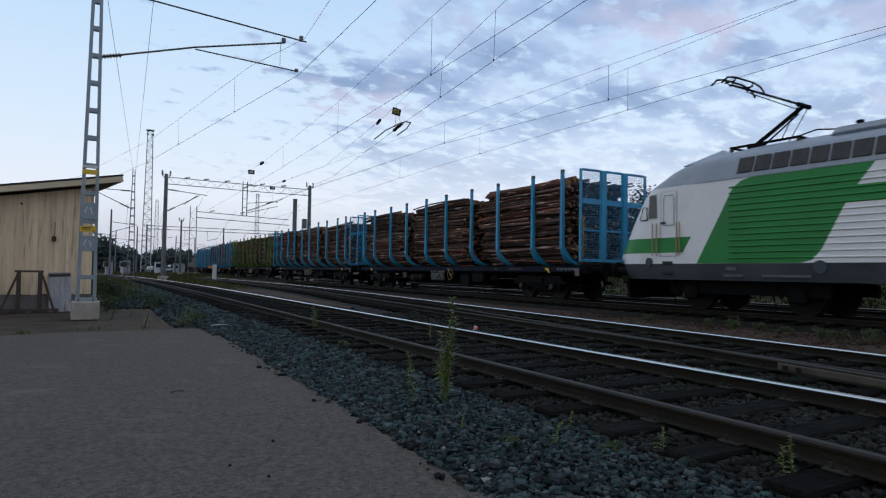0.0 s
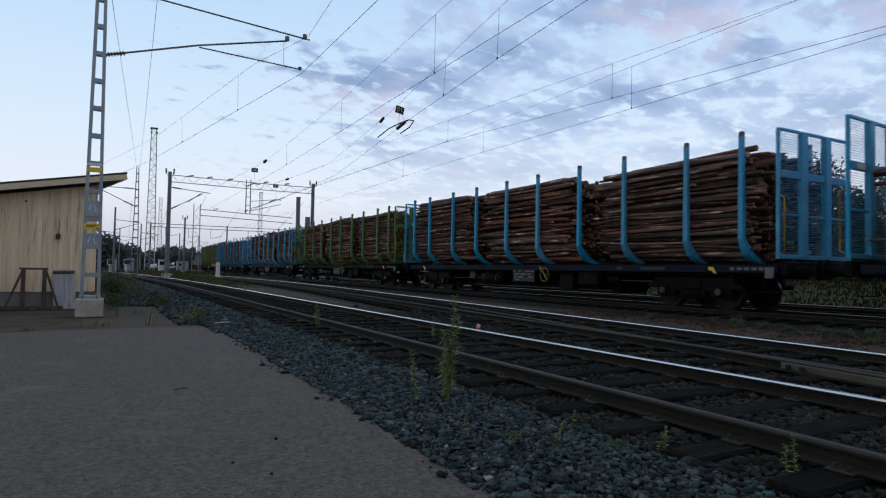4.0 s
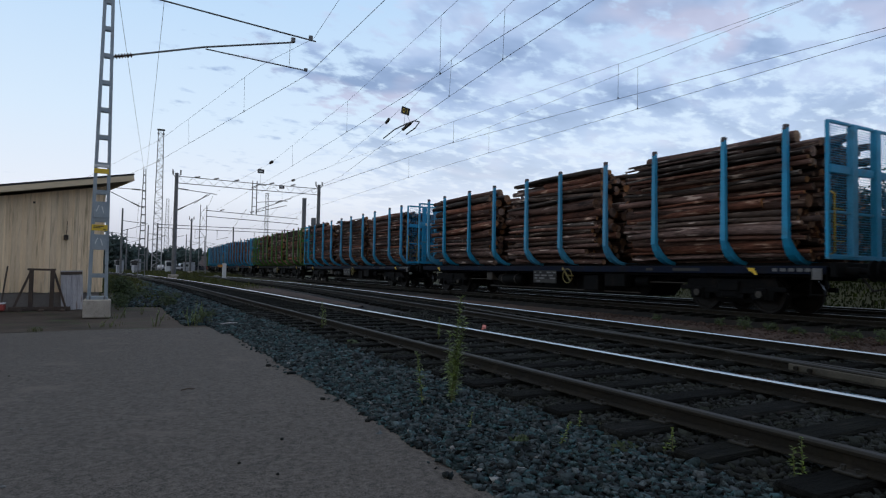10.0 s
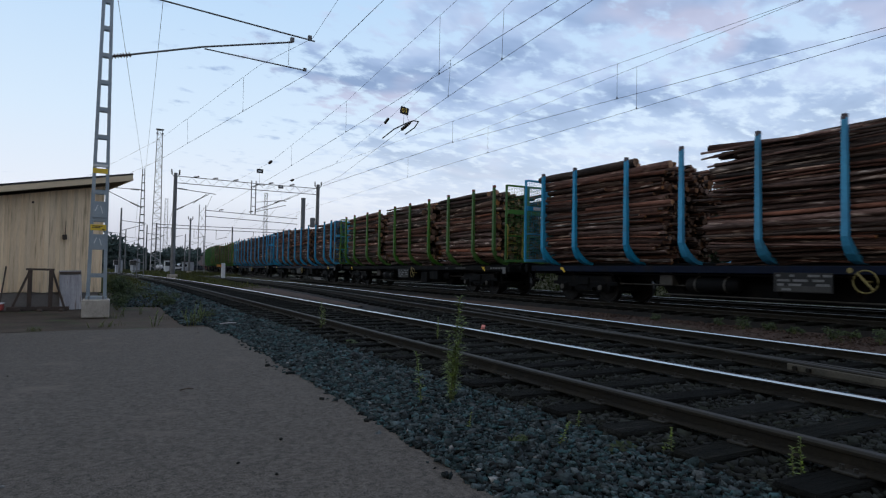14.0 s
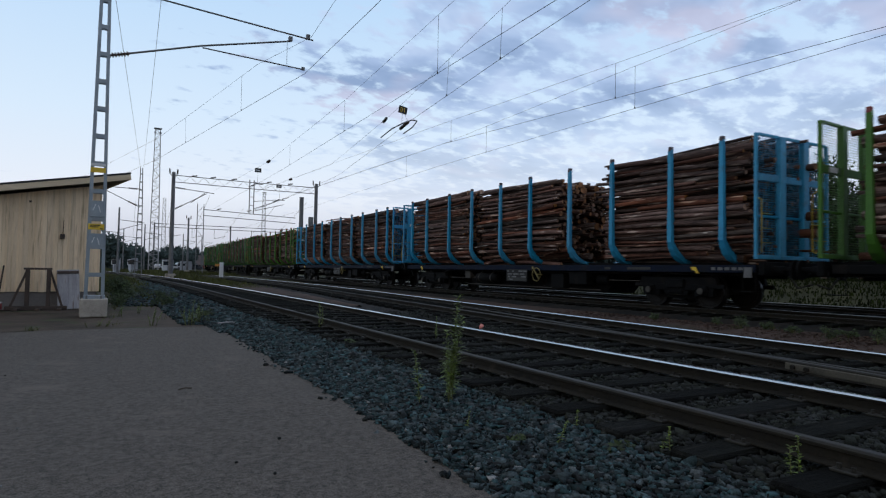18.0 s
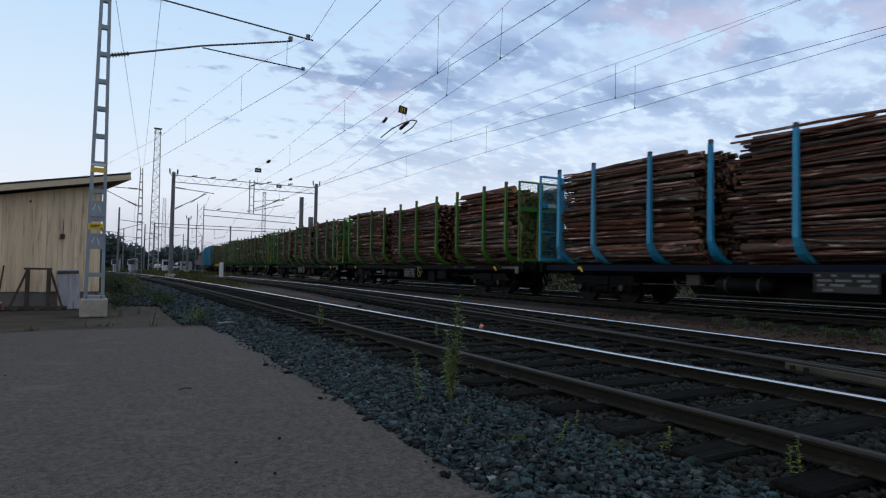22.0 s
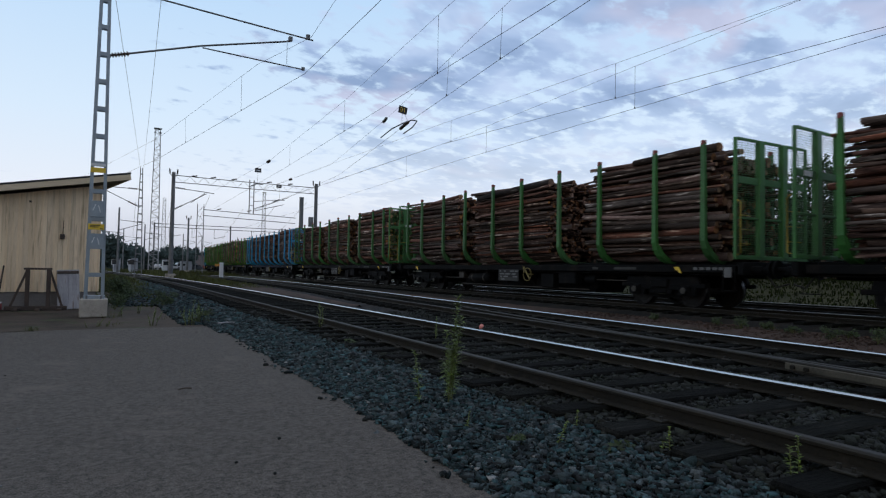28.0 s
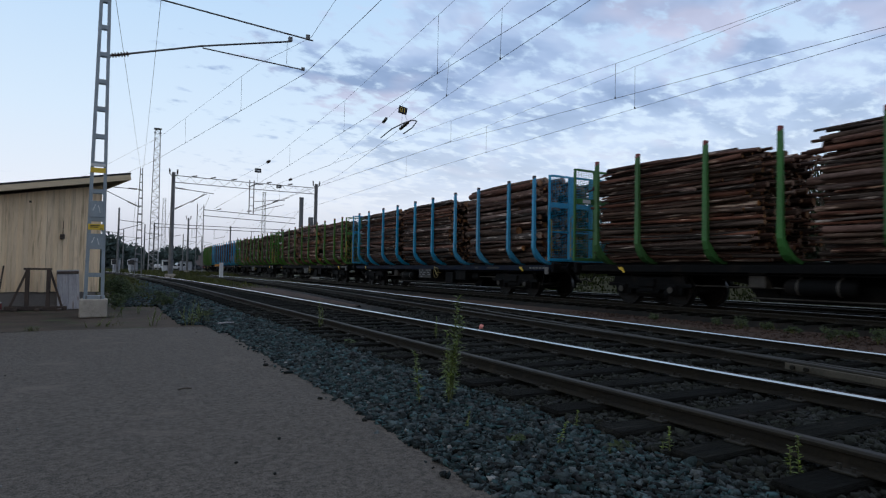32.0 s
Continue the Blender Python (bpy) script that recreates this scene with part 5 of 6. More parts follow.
def wire_line(pts, r, name="overhead_wire", label="thin overhead wire above a track", sag=0.0):
    """One wire over the yard through the points, smooth between them."""
    g = Geo()
    line = []
    for a, b in zip(pts, pts[1:]):
        a, b = Vector(a), Vector(b)
        for k in range(8):
            u = k / 8
            p = a.lerp(b, u)
            p.z -= sag * 4 * u * (1 - u)
            line.append(p)
    line.append(Vector(pts[-1]))
    g.tube(line, r, 5)
    return tagged(part(name, g, "wire"), label, "wire", "overhead wires")


def along(p, q, y):
    k = (y - p[1]) / (q[1] - p[1])
    return tuple(p[i] + (q[i] - p[i]) * k for i in range(3))


CW, MW = 0.0064, 0.0048
wire_line([(4.55, -30, 6.15), (4.52, 16.2, 6.15), (1.95, 33.5, 6.15), (-3.8, 62, 6.15)], CW, label="contact wire strung over a yard track")
wire_line([(4.62, -30, 8.0), (4.53, 13.8, 7.24), (4.52, 15.7, 6.98), (3.98, 19.8, 7.34), (1.99, 32.8, 7.13), (-3.8, 62, 7.4)], MW, label="catenary wire carrying a contact wire")
C2 = [(7.25, -30, 6.15), (7.43, 9.2, 6.15), (7.76, 22.1, 6.15), (8.03, 32.6, 6.15), (8.30, 58.5, 6.15)]
M2 = [(7.2, -30, 8.2), (7.54, 13.4, 7.79), (7.76, 22.2, 7.34), (8.10, 36.3, 7.12), (8.30, 58.5, 7.80)]
C3 = [(6.2, -30, 6.15), (7.99, 8.9, 6.15), (8.31, 12.1, 6.15), (9.10, 18.6, 6.15), (11.19, 32.7, 6.15), (11.49, 40.4, 6.15), (11.60, 58.5, 6.2)]
M3 = [(6.2, -30, 8.0), (8.35, 12.1, 7.46), (9.64, 22.2, 7.01), (11.3, 34.5, 7.0), (11.60, 58.5, 7.80)]
C4 = [(16.3, -10, 6.15), (14.08, 6.7, 6.15), (12.03, 22.1, 6.15), (11.6, 40, 6.15), (11.6, 58.5, 6.15)]
M4 = [(16.3, -10, 7.7), (13.84, 8.5, 7.32), (13.18, 13.5, 7.21), (12.03, 22.1, 7.01), (11.6, 58.5, 7.85)]
C5 = [(14.6, -30, 6.15), (14.54, 6.9, 6.15), (14.5, 14.1, 6.15), (14.42, 26.5, 6.15), (15.2, 58.5, 6.15), (15.6, 97, 6.15)]
M5 = [(14.6, -30, 8.0), (14.53, 8.9, 7.61), (14.5, 14.1, 7.50), (14.42, 26.5, 7.20), (15.2, 58.5, 7.9), (15.6, 97, 7.6)]
for cw, mw in ((C2, M2), (C3, M3), (C4, M4), (C5, M5)):
    wire_line(cw, CW, label="contact wire strung over a yard track")
    wire_line(mw, MW, label="catenary wire carrying a contact wire")
# feeders high up at the left
wire_line([(-2.2, -15, 9.6), (-0.03, 22.4, 9.5), (2.3, 59.7, 9.5)], 0.008, label="feeder wire strung between mast tops")
wire_line([(-0.3, -15, 9.6), (1.25, 21.6, 9.5), (2.55, 59.7, 9.5)], 0.008, label="feeder wire strung between mast tops")


def on_line(line, y):
    for a, b in zip(line, line[1:]):
        if a[1] <= y <= b[1]:
            return Vector(along(a, b, y))


def droppers(upper, lower, ys):
    for y in ys:
        a, b = on_line(upper, y), on_line(lower, y)
        g = Geo().tube([a, b], 0.005, 4).box(b.x, b.y, b.z + 0.02, 0.025, 0.03, 0.06)
        tagged(part("dropper", g, "wire"), "short dropper wire between two overhead wires", "wire", "droppers")


droppers(M4, C4, (5.5, 13.5, 21.6))
droppers(M5, C5, (6.0, 14.0, 22.6, 31.0))
droppers(M2, C2, (14.3, 22.2, 31.0))
droppers(M3, C3, (12.5, 16.0))
droppers([(4.52, 15.7, 6.98), (3.98, 19.8, 7.34), (1.99, 32.8, 7.13)], [(4.52, 16.2, 6.15), (1.95, 33.5, 6.15)], (21.2, 28.0))


def text_part(name, body, size, mat_name, parent, at):
    """Letters of Blender's own font as a thin mesh."""
    cu = bpy.data.curves.new(name, "FONT")
    cu.body, cu.size, cu.align_x, cu.align_y, cu.extrude, cu.resolution_u = body, size, "CENTER", "CENTER", 0.003, 2
    ob = bpy.data.objects.new(name, cu)
    scene.collection.objects.link(ob)
    me = bpy.data.meshes.new_from_object(ob.evaluated_get(bpy.context.evaluated_depsgraph_get()))
    bpy.data.objects.remove(ob)
    me.materials.clear()
    me.materials.append(M[mat_name])
    return part(name, me, "", parent, at=at)


# section insulator with its hanging sign
sec = thing("section_insulator", "section insulator with curved horns and a small hanging number sign", "insulator", "line fittings")
part("skid", Geo().tube([(9.15, 21.9, 6.02), (9.22, 21.0, 6.20), (9.28, 20.0, 6.24), (9.22, 19.3, 6.17)], 0.022, 6), "wire", sec)
part("skid", Geo().tube([(9.52, 20.6, 5.98), (9.55, 19.9, 6.08), (9.52, 19.5, 6.22), (9.30, 19.4, 6.20)], 0.022, 6), "wire", sec)
part("body", ribbed(Geo(), (9.38, 20.6, 6.14), (9.24, 19.6, 6.18), 0.065, 5), "insulator", sec)
part("hanger", Geo().tube([(9.38, 20.5, 6.2), (9.37, 20.4, 6.98)], 0.006, 4), "wire", sec)
part("hanger", Geo().tube([(9.25, 19.7, 6.2), (9.37, 20.3, 6.70)], 0.006, 4), "wire", sec)
pl = part("sign_plate", Geo().box(9.37, 20.39, 6.79, 0.34, 0.02, 0.27, rot=(0, 10, 0), bevel=0.005), "black_paint", sec, "small black sign with yellow figures")
text_part("lettering", "01", 0.25, "yellow", pl, pose(9.37, 20.375, 6.79, 90, 0, 0))
tagged(part("wire_insulator", ribbed(Geo(), (9.80, 23.2, 6.99), (9.68, 22.6, 7.01), 0.065, 5), "insulator"), "dark ribbed insulator in an overhead wire", "insulator", "line fittings")
for p, line, cl, y_s in (((8.10, 36.3, 7.12), M2, C2, 39.2), (None, M3, C3, 47.5)):
    y0 = 36.3 if p else 44.0
    q, q2 = on_line(line, y0 - 0.3), on_line(line, y0 + 0.3)
    tagged(part("wire_insulator", ribbed(Geo(), q, q2, 0.085, 5), "insulator"), "dark ribbed insulator in an overhead wire", "insulator", "line fittings")
    s = thing("line_sign", "small black and yellow sign hanging between two wires", "sign", "line fittings")
    a, b = on_line(line, y_s), on_line(cl, y_s)
    sp = part("sign_plate", Geo().box(a.x, y_s, a.z - 0.20, 0.40, 0.02, 0.26), "black_paint", s)
    part("text_bar", Geo().box(a.x, y_s - 0.014, a.z - 0.20, 0.22, 0.006, 0.08), "white_plate", sp)
    part("hanger", Geo().tube([a, b], 0.007, 4), "wire", s)
    part("skid", Geo().tube([(b.x - 0.3, y_s + 0.9, b.z - 0.1), (b.x, y_s + 0.3, b.z + 0.05), (b.x + 0.25, y_s - 0.5, b.z - 0.08)], 0.03, 6), "wire", s)


# portal across the tracks
def tubular_mast(x, y, z0, h, r, label, ins=True):
    m = thing("portal_mast", label, "mast", "overhead line masts", at=pose(x, y, z0))
    part("shaft", Geo().tube([(0, 0, 0), (0, 0, h)], r, 12, r * 0.75), "mast_grey", m)
    if ins:
        for u in (-0.3, 0.3):
            part("top_arm", Geo().tube([(0, 0, h - 0.5), (u, 0, h - 0.15)], 0.03, 6), "mast_grey", m)
            part("top_insulator", ribbed(Geo(), (u, 0, h - 0.15), (u * 1.1, 0, h + 0.3), 0.09, 4), "insulator", m)
    part("footing", Geo().box(0, 0, 0.1, r * 4, r * 4, 0.5, bevel=0.03), "concrete", m)
    return m


tubular_mast(4.9, 58.6, -0.1, 9.3, 0.20, "grey tubular mast at one end of an overhead portal")
pm = tubular_mast(17.9, 59.0, -0.2, 9.5, 0.21, "grey tubular mast with equipment boxes beside the train")
part("equipment_box", Geo().box(-0.5, -0.1, 5.7, 0.42, 0.4, 0.95, bevel=0.05), "mast_grey", pm)
portal = thing("portal_beam", "lattice portal beam spanning the tracks between two masts", "overhead portal")
for z in (8.88, 8.28):
    part("chord", Geo().tube([(5.0, 58.6, z + 0.05), (11.4, 58.8, z), (17.8, 59.0, z + 0.02)], 0.036, 6), "mast_grey", portal)
for i in range(22):
    x = 5.1 + i * 0.58
    part("web", Geo().tube([(x, 58.6, 8.31 if i % 2 else 8.89), (x + 0.58, 58.6, 8.89 if i % 2 else 8.31)], 0.012, 5), "mast_grey", portal)
for x in (6.4, 8.0, 9.8, 13.0, 15.0):
    part("beam_insulator", ribbed(Geo(), (x, 58.6, 8.95), (x + 0.45, 58.6, 9.05), 0.08, 4), "insulator", portal)
drop = part("drop_post", Geo().tube([(11.45, 58.7, 9.1), (11.45, 58.7, 5.9)], 0.045, 6).tube([(11.85, 58.7, 9.1), (11.85, 58.7, 5.9)], 0.045, 6), "mast_grey", portal)
for z in (5.9, 6.7, 7.5):
    part("rung", Geo().tube([(11.45, 58.7, z), (11.85, 58.7, z)], 0.03, 5), "mast_grey", drop)
for z0, z1, x1 in ((6.2, 7.0, 14.2), (7.1, 7.4, 13.6), (6.4, 7.7, 14.6)):
    part("arm", Geo().tube([(11.85, 58.7, z0), (x1 + 0.5, 58.7, z1)], 0.028, 5), "mast_grey", drop)
for a, b in (((5.0, 58.6, 7.85), (8.3, 58.6, 7.55)), ((5.0, 58.6, 5.9), (7.7, 58.6, 7.5)), ((6.4, 58.6, 6.6), (7.5, 58.6, 7.5))):
    part("arm", Geo().tube([a, b], 0.035, 6), "mast_grey", portal)
part("arm_insulator", ribbed(Geo(), (5.15, 58.6, 7.84), (5.9, 58.6, 7.77), 0.08, 5), "insulator", portal)
part("arm_insulator", ribbed(Geo(), (5.1, 58.6, 5.96), (5.7, 58.6, 6.32), 0.08, 5), "insulator", portal)

m2 = lattice_mast("lattice_mast", "slim grey lattice mast beside the curving track", 2.4, 59.7, -0.1, 9.6, 0.55, 0.16, 0.7, "mast_grey", 0.3)
for a, b, ins in (((0.0, 0, 6.1), (-3.6, 0, 7.85), ((-0.3, 0, 6.24), (-1.0, 0, 6.58))), ((0, 0, 7.7), (-3.8, 0, 7.75), ((-0.3, 0, 7.7), (-1.0, 0, 7.71)))):
    part("arm", Geo().tube([a, b], 0.035, 6), "mast_grey", m2)
    part("arm_insulator", ribbed(Geo(), *ins, 0.085, 5), "insulator", m2)

# second portal and further masts, smaller with distance
m3 = lattice_mast("lattice_mast", "grey lattice mast carrying a far portal", 10.9, 88.5, 0.0, 9.4, 0.9, 0.8, 1.1, "mast_grey", 0.3, diag=True)
p2 = thing("portal_beam", "far lattice portal beam over the tracks", "overhead portal")
for z in (8.9, 8.1):
    part("chord", Geo().tube([(11.2, 88.5, z - 0.2), (24, 89, z - 0.6)], 0.05, 5), "mast_grey", p2)
for x in (13.0, 17.0):
    part("beam_insulator", ribbed(Geo(), (x, 88.5, 8.8), (x + 0.6, 88.5, 8.95), 0.09, 4), "insulator", p2)
p3 = thing("portal_beam", "distant portal beam over the yard", "overhead portal")
for z in (8.8, 8.2):
    part("chord", Geo().tube([(7.5, 125, z), (42, 125, z)], 0.06, 5), "mast_grey", p3)
for x in (7.5, 21, 31, 42):
    part("post", Geo().tube([(x, 125, 0), (x, 125, 9.0)], 0.13, 6), "mast_grey", p3)
for x in (10, 14, 18, 25, 35):
    part("arm", Geo().tube([(x, 125, 8.2), (x, 125, 6.4), (x + 2.0, 125, 6.9)], 0.05, 5), "mast_grey", p3)
tubular_mast(10.6, 99.4, 0.0, 8.3, 0.16, "far grey pole with insulators")
for x, y, h in ((1.2, 90.7, 8.6), (6.1, 128.6, 8.9), (3.0, 150.0, 9.0), (16.0, 160.0, 9.0), (-0.6, 120.0, 8.5), (24.0, 190.0, 10.0), (34.0, 190.0, 10.0)):
    q = thing("line_pole", "distant grey line pole with short cross arms", "pole", "far poles", at=pose(x, y, -0.1))
    part("shaft", Geo().tube([(0, 0, 0), (0, 0, h)], 0.15, 8, 0.10), "mast_grey", q)
    part("cross_arm", Geo().tube([(-0.1, 0, h - 1.6), (3.0, 0, h - 1.9)], 0.04, 5), "mast_grey", q)
    part("cross_arm", Geo().tube([(-0.1, 0, h - 3.0), (2.8, 0, h - 2.0)], 0.04, 5), "mast_grey", q)
for k in range(6):
    wire_line([(2.0 + k * 3.0, 59, 6.4 + 0.5 * (k % 3)), (4.0 + k * 5.2, 125, 6.6 + 0.6 * (k % 3)), (8.0 + k * 8, 200, 6.5 + 0.6 * (k % 3))], 0.013, label="thin overhead wire over distant tracks")


# tall lattice light towers
def tower(x, y, h, w0, w1, label, head=True):
    t = thing("light_tower", label, "tower", "light towers", at=pose(x, y, 0))
    for a in (-1, 1):
        for b in (-1, 1):
            part("leg", Geo().tube([(a * w0 / 2, b * w0 / 2, 0), (a * w1 / 2, b * w1 / 2, h)], 0.055, 5), "tower_grey", t)
    n = int(h / 1.1)
    br = Geo()
    for i in range(n):
        z0, z1 = h * i / n, h * (i + 1) / n
        a, b = (w0 + (w1 - w0) * z0 / h) / 2, (w0 + (w1 - w0) * z1 / h) / 2
        s = 1 if i % 2 else -1
        for f in (-1, 1):
            br.tube([(-s * a, f * a, z0), (s * b, f * b, z1)], 0.03, 4)
            br.tube([(f * a, -s * a, z0), (f * b, s * b, z1)], 0.03, 4)
            br.tube([(-b, f * b, z1), (b, f * b, z1)], 0.025, 4)
    tagged(part("bracing", br, "tower_grey", t), kind="stuff")
    if head:
        part("platform", Geo().box(0, 0, h, w1 + 0.5, w1 + 0.5, 0.12), "tower_grey", t)
        for u in (-0.5, 0.5):
            part("floodlight", Geo().box(u, -0.3, h - 0.9, 0.4, 0.3, 0.35, bevel=0.04), "mast_grey", t)
    return t


M["tower_grey"] = material("tower_grey", (0.30, 0.31, 0.32), (0.42, 0.43, 0.44), 0.6, 0.3, scale=1, fine=10, bump=0)
tower(8.6, 143.3, 30.2, 1.9, 1.0, "tall grey lattice light tower over the yard")
tower(20.6, 284.5, 30.0, 1.9, 1.0, "distant lattice light tower", False)
tower(54.0, 247.4, 31.0, 1.8, 0.9, "distant lattice mast with a broad head")
ch = thing("flue", "dark grey steel flue standing behind the train", "chimney", at=pose(31.9, 114.3, 0))
part("shaft", Geo().box(0, 0, 7.15, 0.66, 0.66, 14.3, bevel=0.05), "mast_grey", ch)
part("cap", Geo().box(0, 0, 14.35, 0.74, 0.74, 0.12), "mast_grey", ch)


# ---------------------------------------------------------------- shed
def build_shed():
    s = thing("shed", "cream board-and-batten shed with a felted lean-to roof", "shed", at=pose(-0.2, 18.9, 0, 0, 0, 11.5) @ pose(0.2, -18.9, 0))
    X1, X0, Y0, Y1 = -0.20, -9.0, 18.9, 25.5

    def top(x):
        return 3.03 + 0.207 * (x - X1)
    part("plinth", Geo().box((X0 + X1) / 2, (Y0 + Y1) / 2, -0.08, X1 - X0 - 0.06, Y1 - Y0 - 0.06, 0.50), "plinth", s, "grey concrete plinth")
    body = Geo().prism([(X0 + 0.02, 0.17), (X1 - 0.02, 0.17), (X1 - 0.02, top(X1) - 0.02), (X0 + 0.02, top(X0) - 0.02)], 1, Y0 + 0.035, Y1)
    part("wall", body, "board", s)
    rng = random.Random(3)
    x = X1
    while x > X0:
        w = rng.choice([0.115, 0.12, 0.125])
        z0 = 0.165 + rng.uniform(-0.012, 0.012)
        y = Y0 + rng.uniform(0, 0.006)
        g = Geo().prism([(x - w + 0.006, z0), (x, z0), (x, top(x) - 0.01), (x - w + 0.006, top(x - w) - 0.01)], 1, y, y + 0.024)
        part("board", g, "board", s)
        if rng.random() < 0.8:
            b = Geo().prism([(x - w - 0.018, z0 + 0.005), (x - w + 0.022, z0 + 0.005), (x - w + 0.022, top(x - w) - 0.01), (x - w - 0.018, top(x - w) - 0.01)], 1, y - 0.018, y + 0.004)
            part("batten", b, "board", s)
        x -= w
    # side wall: same boards, its shade painted in as a darker colour
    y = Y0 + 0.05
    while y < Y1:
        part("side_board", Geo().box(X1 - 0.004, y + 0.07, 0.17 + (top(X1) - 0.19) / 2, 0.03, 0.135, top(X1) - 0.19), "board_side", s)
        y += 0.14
    part("corner_board", Geo().box(X1 + 0.004, Y0 - 0.004, 1.6, 0.05, 0.05, 2.86), "board", s)
    a = math.degrees(math.atan(0.207))
    rx0, rx1 = X0 - 0.4, 0.42
    cx = (rx0 + rx1) / 2
    zc = 3.10 + 0.207 * (cx - X1)
    ln = (rx1 - rx0) / math.cos(radians(a))
    part("roof", Geo().box(cx, (Y0 + Y1) / 2, zc + 0.15, ln, Y1 - Y0 + 0.9, 0.05, rot=(0, -a, 0)), "felt", s, "black roofing felt with a lapped edge")
    part("soffit", Geo().box(cx, (Y0 + Y1) / 2, zc + 0.02, ln - 0.06, Y1 - Y0 + 0.7, 0.03, rot=(0, -a, 0)), "soffit", s)
    part("fascia", Geo().box(cx, Y0 - 0.43, zc + 0.05, ln, 0.03, 0.15, rot=(0, -a, 0), bevel=0.004), "fascia", s)
    part("fascia", Geo().box(rx1 - 0.02, (Y0 + Y1) / 2, zc + 0.05 + 0.207 * (rx1 - cx), 0.03, Y1 - Y0 + 0.86, 0.17, bevel=0.004), "fascia", s)
    part("wall_socket", Geo().box(-1.06, Y0 - 0.05, 1.60, 0.10, 0.08, 0.13, bevel=0.015), "dark_wood", s)
    part("conduit", Geo().tube([(-1.05, Y0 - 0.03, 1.66), (-1.04, Y0 - 0.03, 2.02)], 0.007, 6), "dark_wood", s)
    part("nail_plate", Geo().box(-1.78, Y0 - 0.022, 2.45, 0.05, 0.01, 0.05), "dark_wood", s)
    return s


# shaded copy of the cream boards for the wall facing away
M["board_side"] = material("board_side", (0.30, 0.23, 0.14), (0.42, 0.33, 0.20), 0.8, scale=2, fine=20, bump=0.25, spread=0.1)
build_shed()

st = thing("timber_stand", "dark timber trestle stand leaning against the shed wall", "stand")
for x in (-1.70, -1.26):
    part("post", Geo().box(x, 18.2, 0.28, 0.09, 0.09, 0.96, bevel=0.01), "dark_wood", st)
part("top_bar", Geo().box(-1.49, 18.2, 0.755, 0.60, 0.06, 0.05, bevel=0.008), "dark_wood", st)
part("brace", Geo().box(-1.87, 18.2, 0.28, 0.05, 0.05, 1.02, rot=(0, 20, 0)), "dark_wood", st)
part("brace", Geo().box(-1.10, 18.2, 0.28, 0.05, 0.05, 1.0, rot=(0, -17, 0)), "dark_wood", st)
part("base_beam", Geo().box(-1.5, 18.2, -0.22, 1.3, 0.14, 0.10, bevel=0.01), "dark_wood", st)
for k in range(3):
    part("skid", Geo().box(-1.9 + 0.45 * k, 18.0, -0.25, 0.1, 0.5, 0.06), "dark_wood", st)
sb = thing("leaning_board", "weathered grey wooden hatch leaning against the shed", "board", at=pose(-0.82, 18.48, -0.27, -9, -2, 8))
for k in range(4):
    part("plank", Geo().box(-0.186 + 0.124 * k, 0, 0.51, 0.122, 0.03, 1.02, bevel=0.003), "weathered", sb)
for z in (0.95,):
    part("crosspiece", Geo().box(0, -0.028, z, 0.48, 0.025, 0.07, bevel=0.004), "dark_wood", sb)
bar = thing("red_box", "small red and white plastic box on the ground", "box", at=pose(-2.38, 18.1, -0.26))
part("shell", Geo().box(0, 0, 0.09, 0.36, 0.3, 0.16, bevel=0.02), "red_paint", bar)
part("lid", Geo().box(0, 0, 0.185, 0.37, 0.31, 0.03, bevel=0.01), "white_plate", bar)
tagged(part("pole", Geo().tube([(-2.30, 18.12, -0.27), (-2.22, 18.42, 0.82)], 0.02, 6), "dark_wood"), "thin dark pole leaning on the shed wall", "pole")


# ---------------------------------------------------------------- things far off
def build_car(paint, x, y, rz, van=False):
    c = thing("parked_car", {"car_silver": "silver parked car in the distance", "car_dark": "dark parked car in the distance", "car_red": "red parked car in the distance"}[paint],
              "car", "parked cars", at=pose(x, y, 0.1, 0, 0, rz))
    h = 0.5 if van else 0.0
    part("body", Geo().prism([(-2.1, 0.3), (2.1, 0.3), (2.15, 0.75), (1.2, 0.9), (0.6, 1.42 + h), (-1.3, 1.45 + h), (-2.0, 0.95), (-2.15, 0.7)], 1, -0.85, 0.85), paint, c)
    for s in (-1, 1):
        part("side_glass", Geo().prism([(-1.55, 0.97), (1.0, 0.95), (0.55, 1.35 + h), (-1.2, 1.37 + h)], 1, s * 0.853, s * 0.858), "dark_glass", c)
        for u in (-1.35, 1.35):
            part("wheel", Geo().tube([(u, s * 0.72, 0.31), (u, s * 0.88, 0.31)], 0.31, 12), "rubber", c)
    return c


def build_cabin(x, y, w, d, h, paint, label, rz=0):
    c = thing("cabin", label, "cabin", "yard cabins", at=pose(x, y, -0.1, 0, 0, rz))
    part("wall", Geo().box(0, 0, h / 2, w, d, h), paint, c)
    part("roof", Geo().prism([(-w / 2 - 0.15, h), (w / 2 + 0.15, h), (w / 2 + 0.15, h + 0.12), (0, h + 0.3), (-w / 2 - 0.15, h + 0.12)], 1, -d / 2 - 0.15, d / 2 + 0.15), "felt", c)
    part("door", Geo().box(w * 0.2, -d / 2 - 0.02, 1.05, 0.9, 0.04, 2.1), "cabin_grey", c)
    wd = part("window", Geo().box(-w * 0.22, -d / 2 - 0.02, 1.5, 0.9, 0.04, 0.8), "white_plate", c)
    part("pane", Geo().box(-w * 0.22, -d / 2 - 0.045, 1.5, 0.76, 0.01, 0.66), "dark_glass", wd)
    return c


build_cabin(8.9, 112, 1.6, 2.0, 2.1, "cabin_white", "white relay cabin beside the yard tracks")
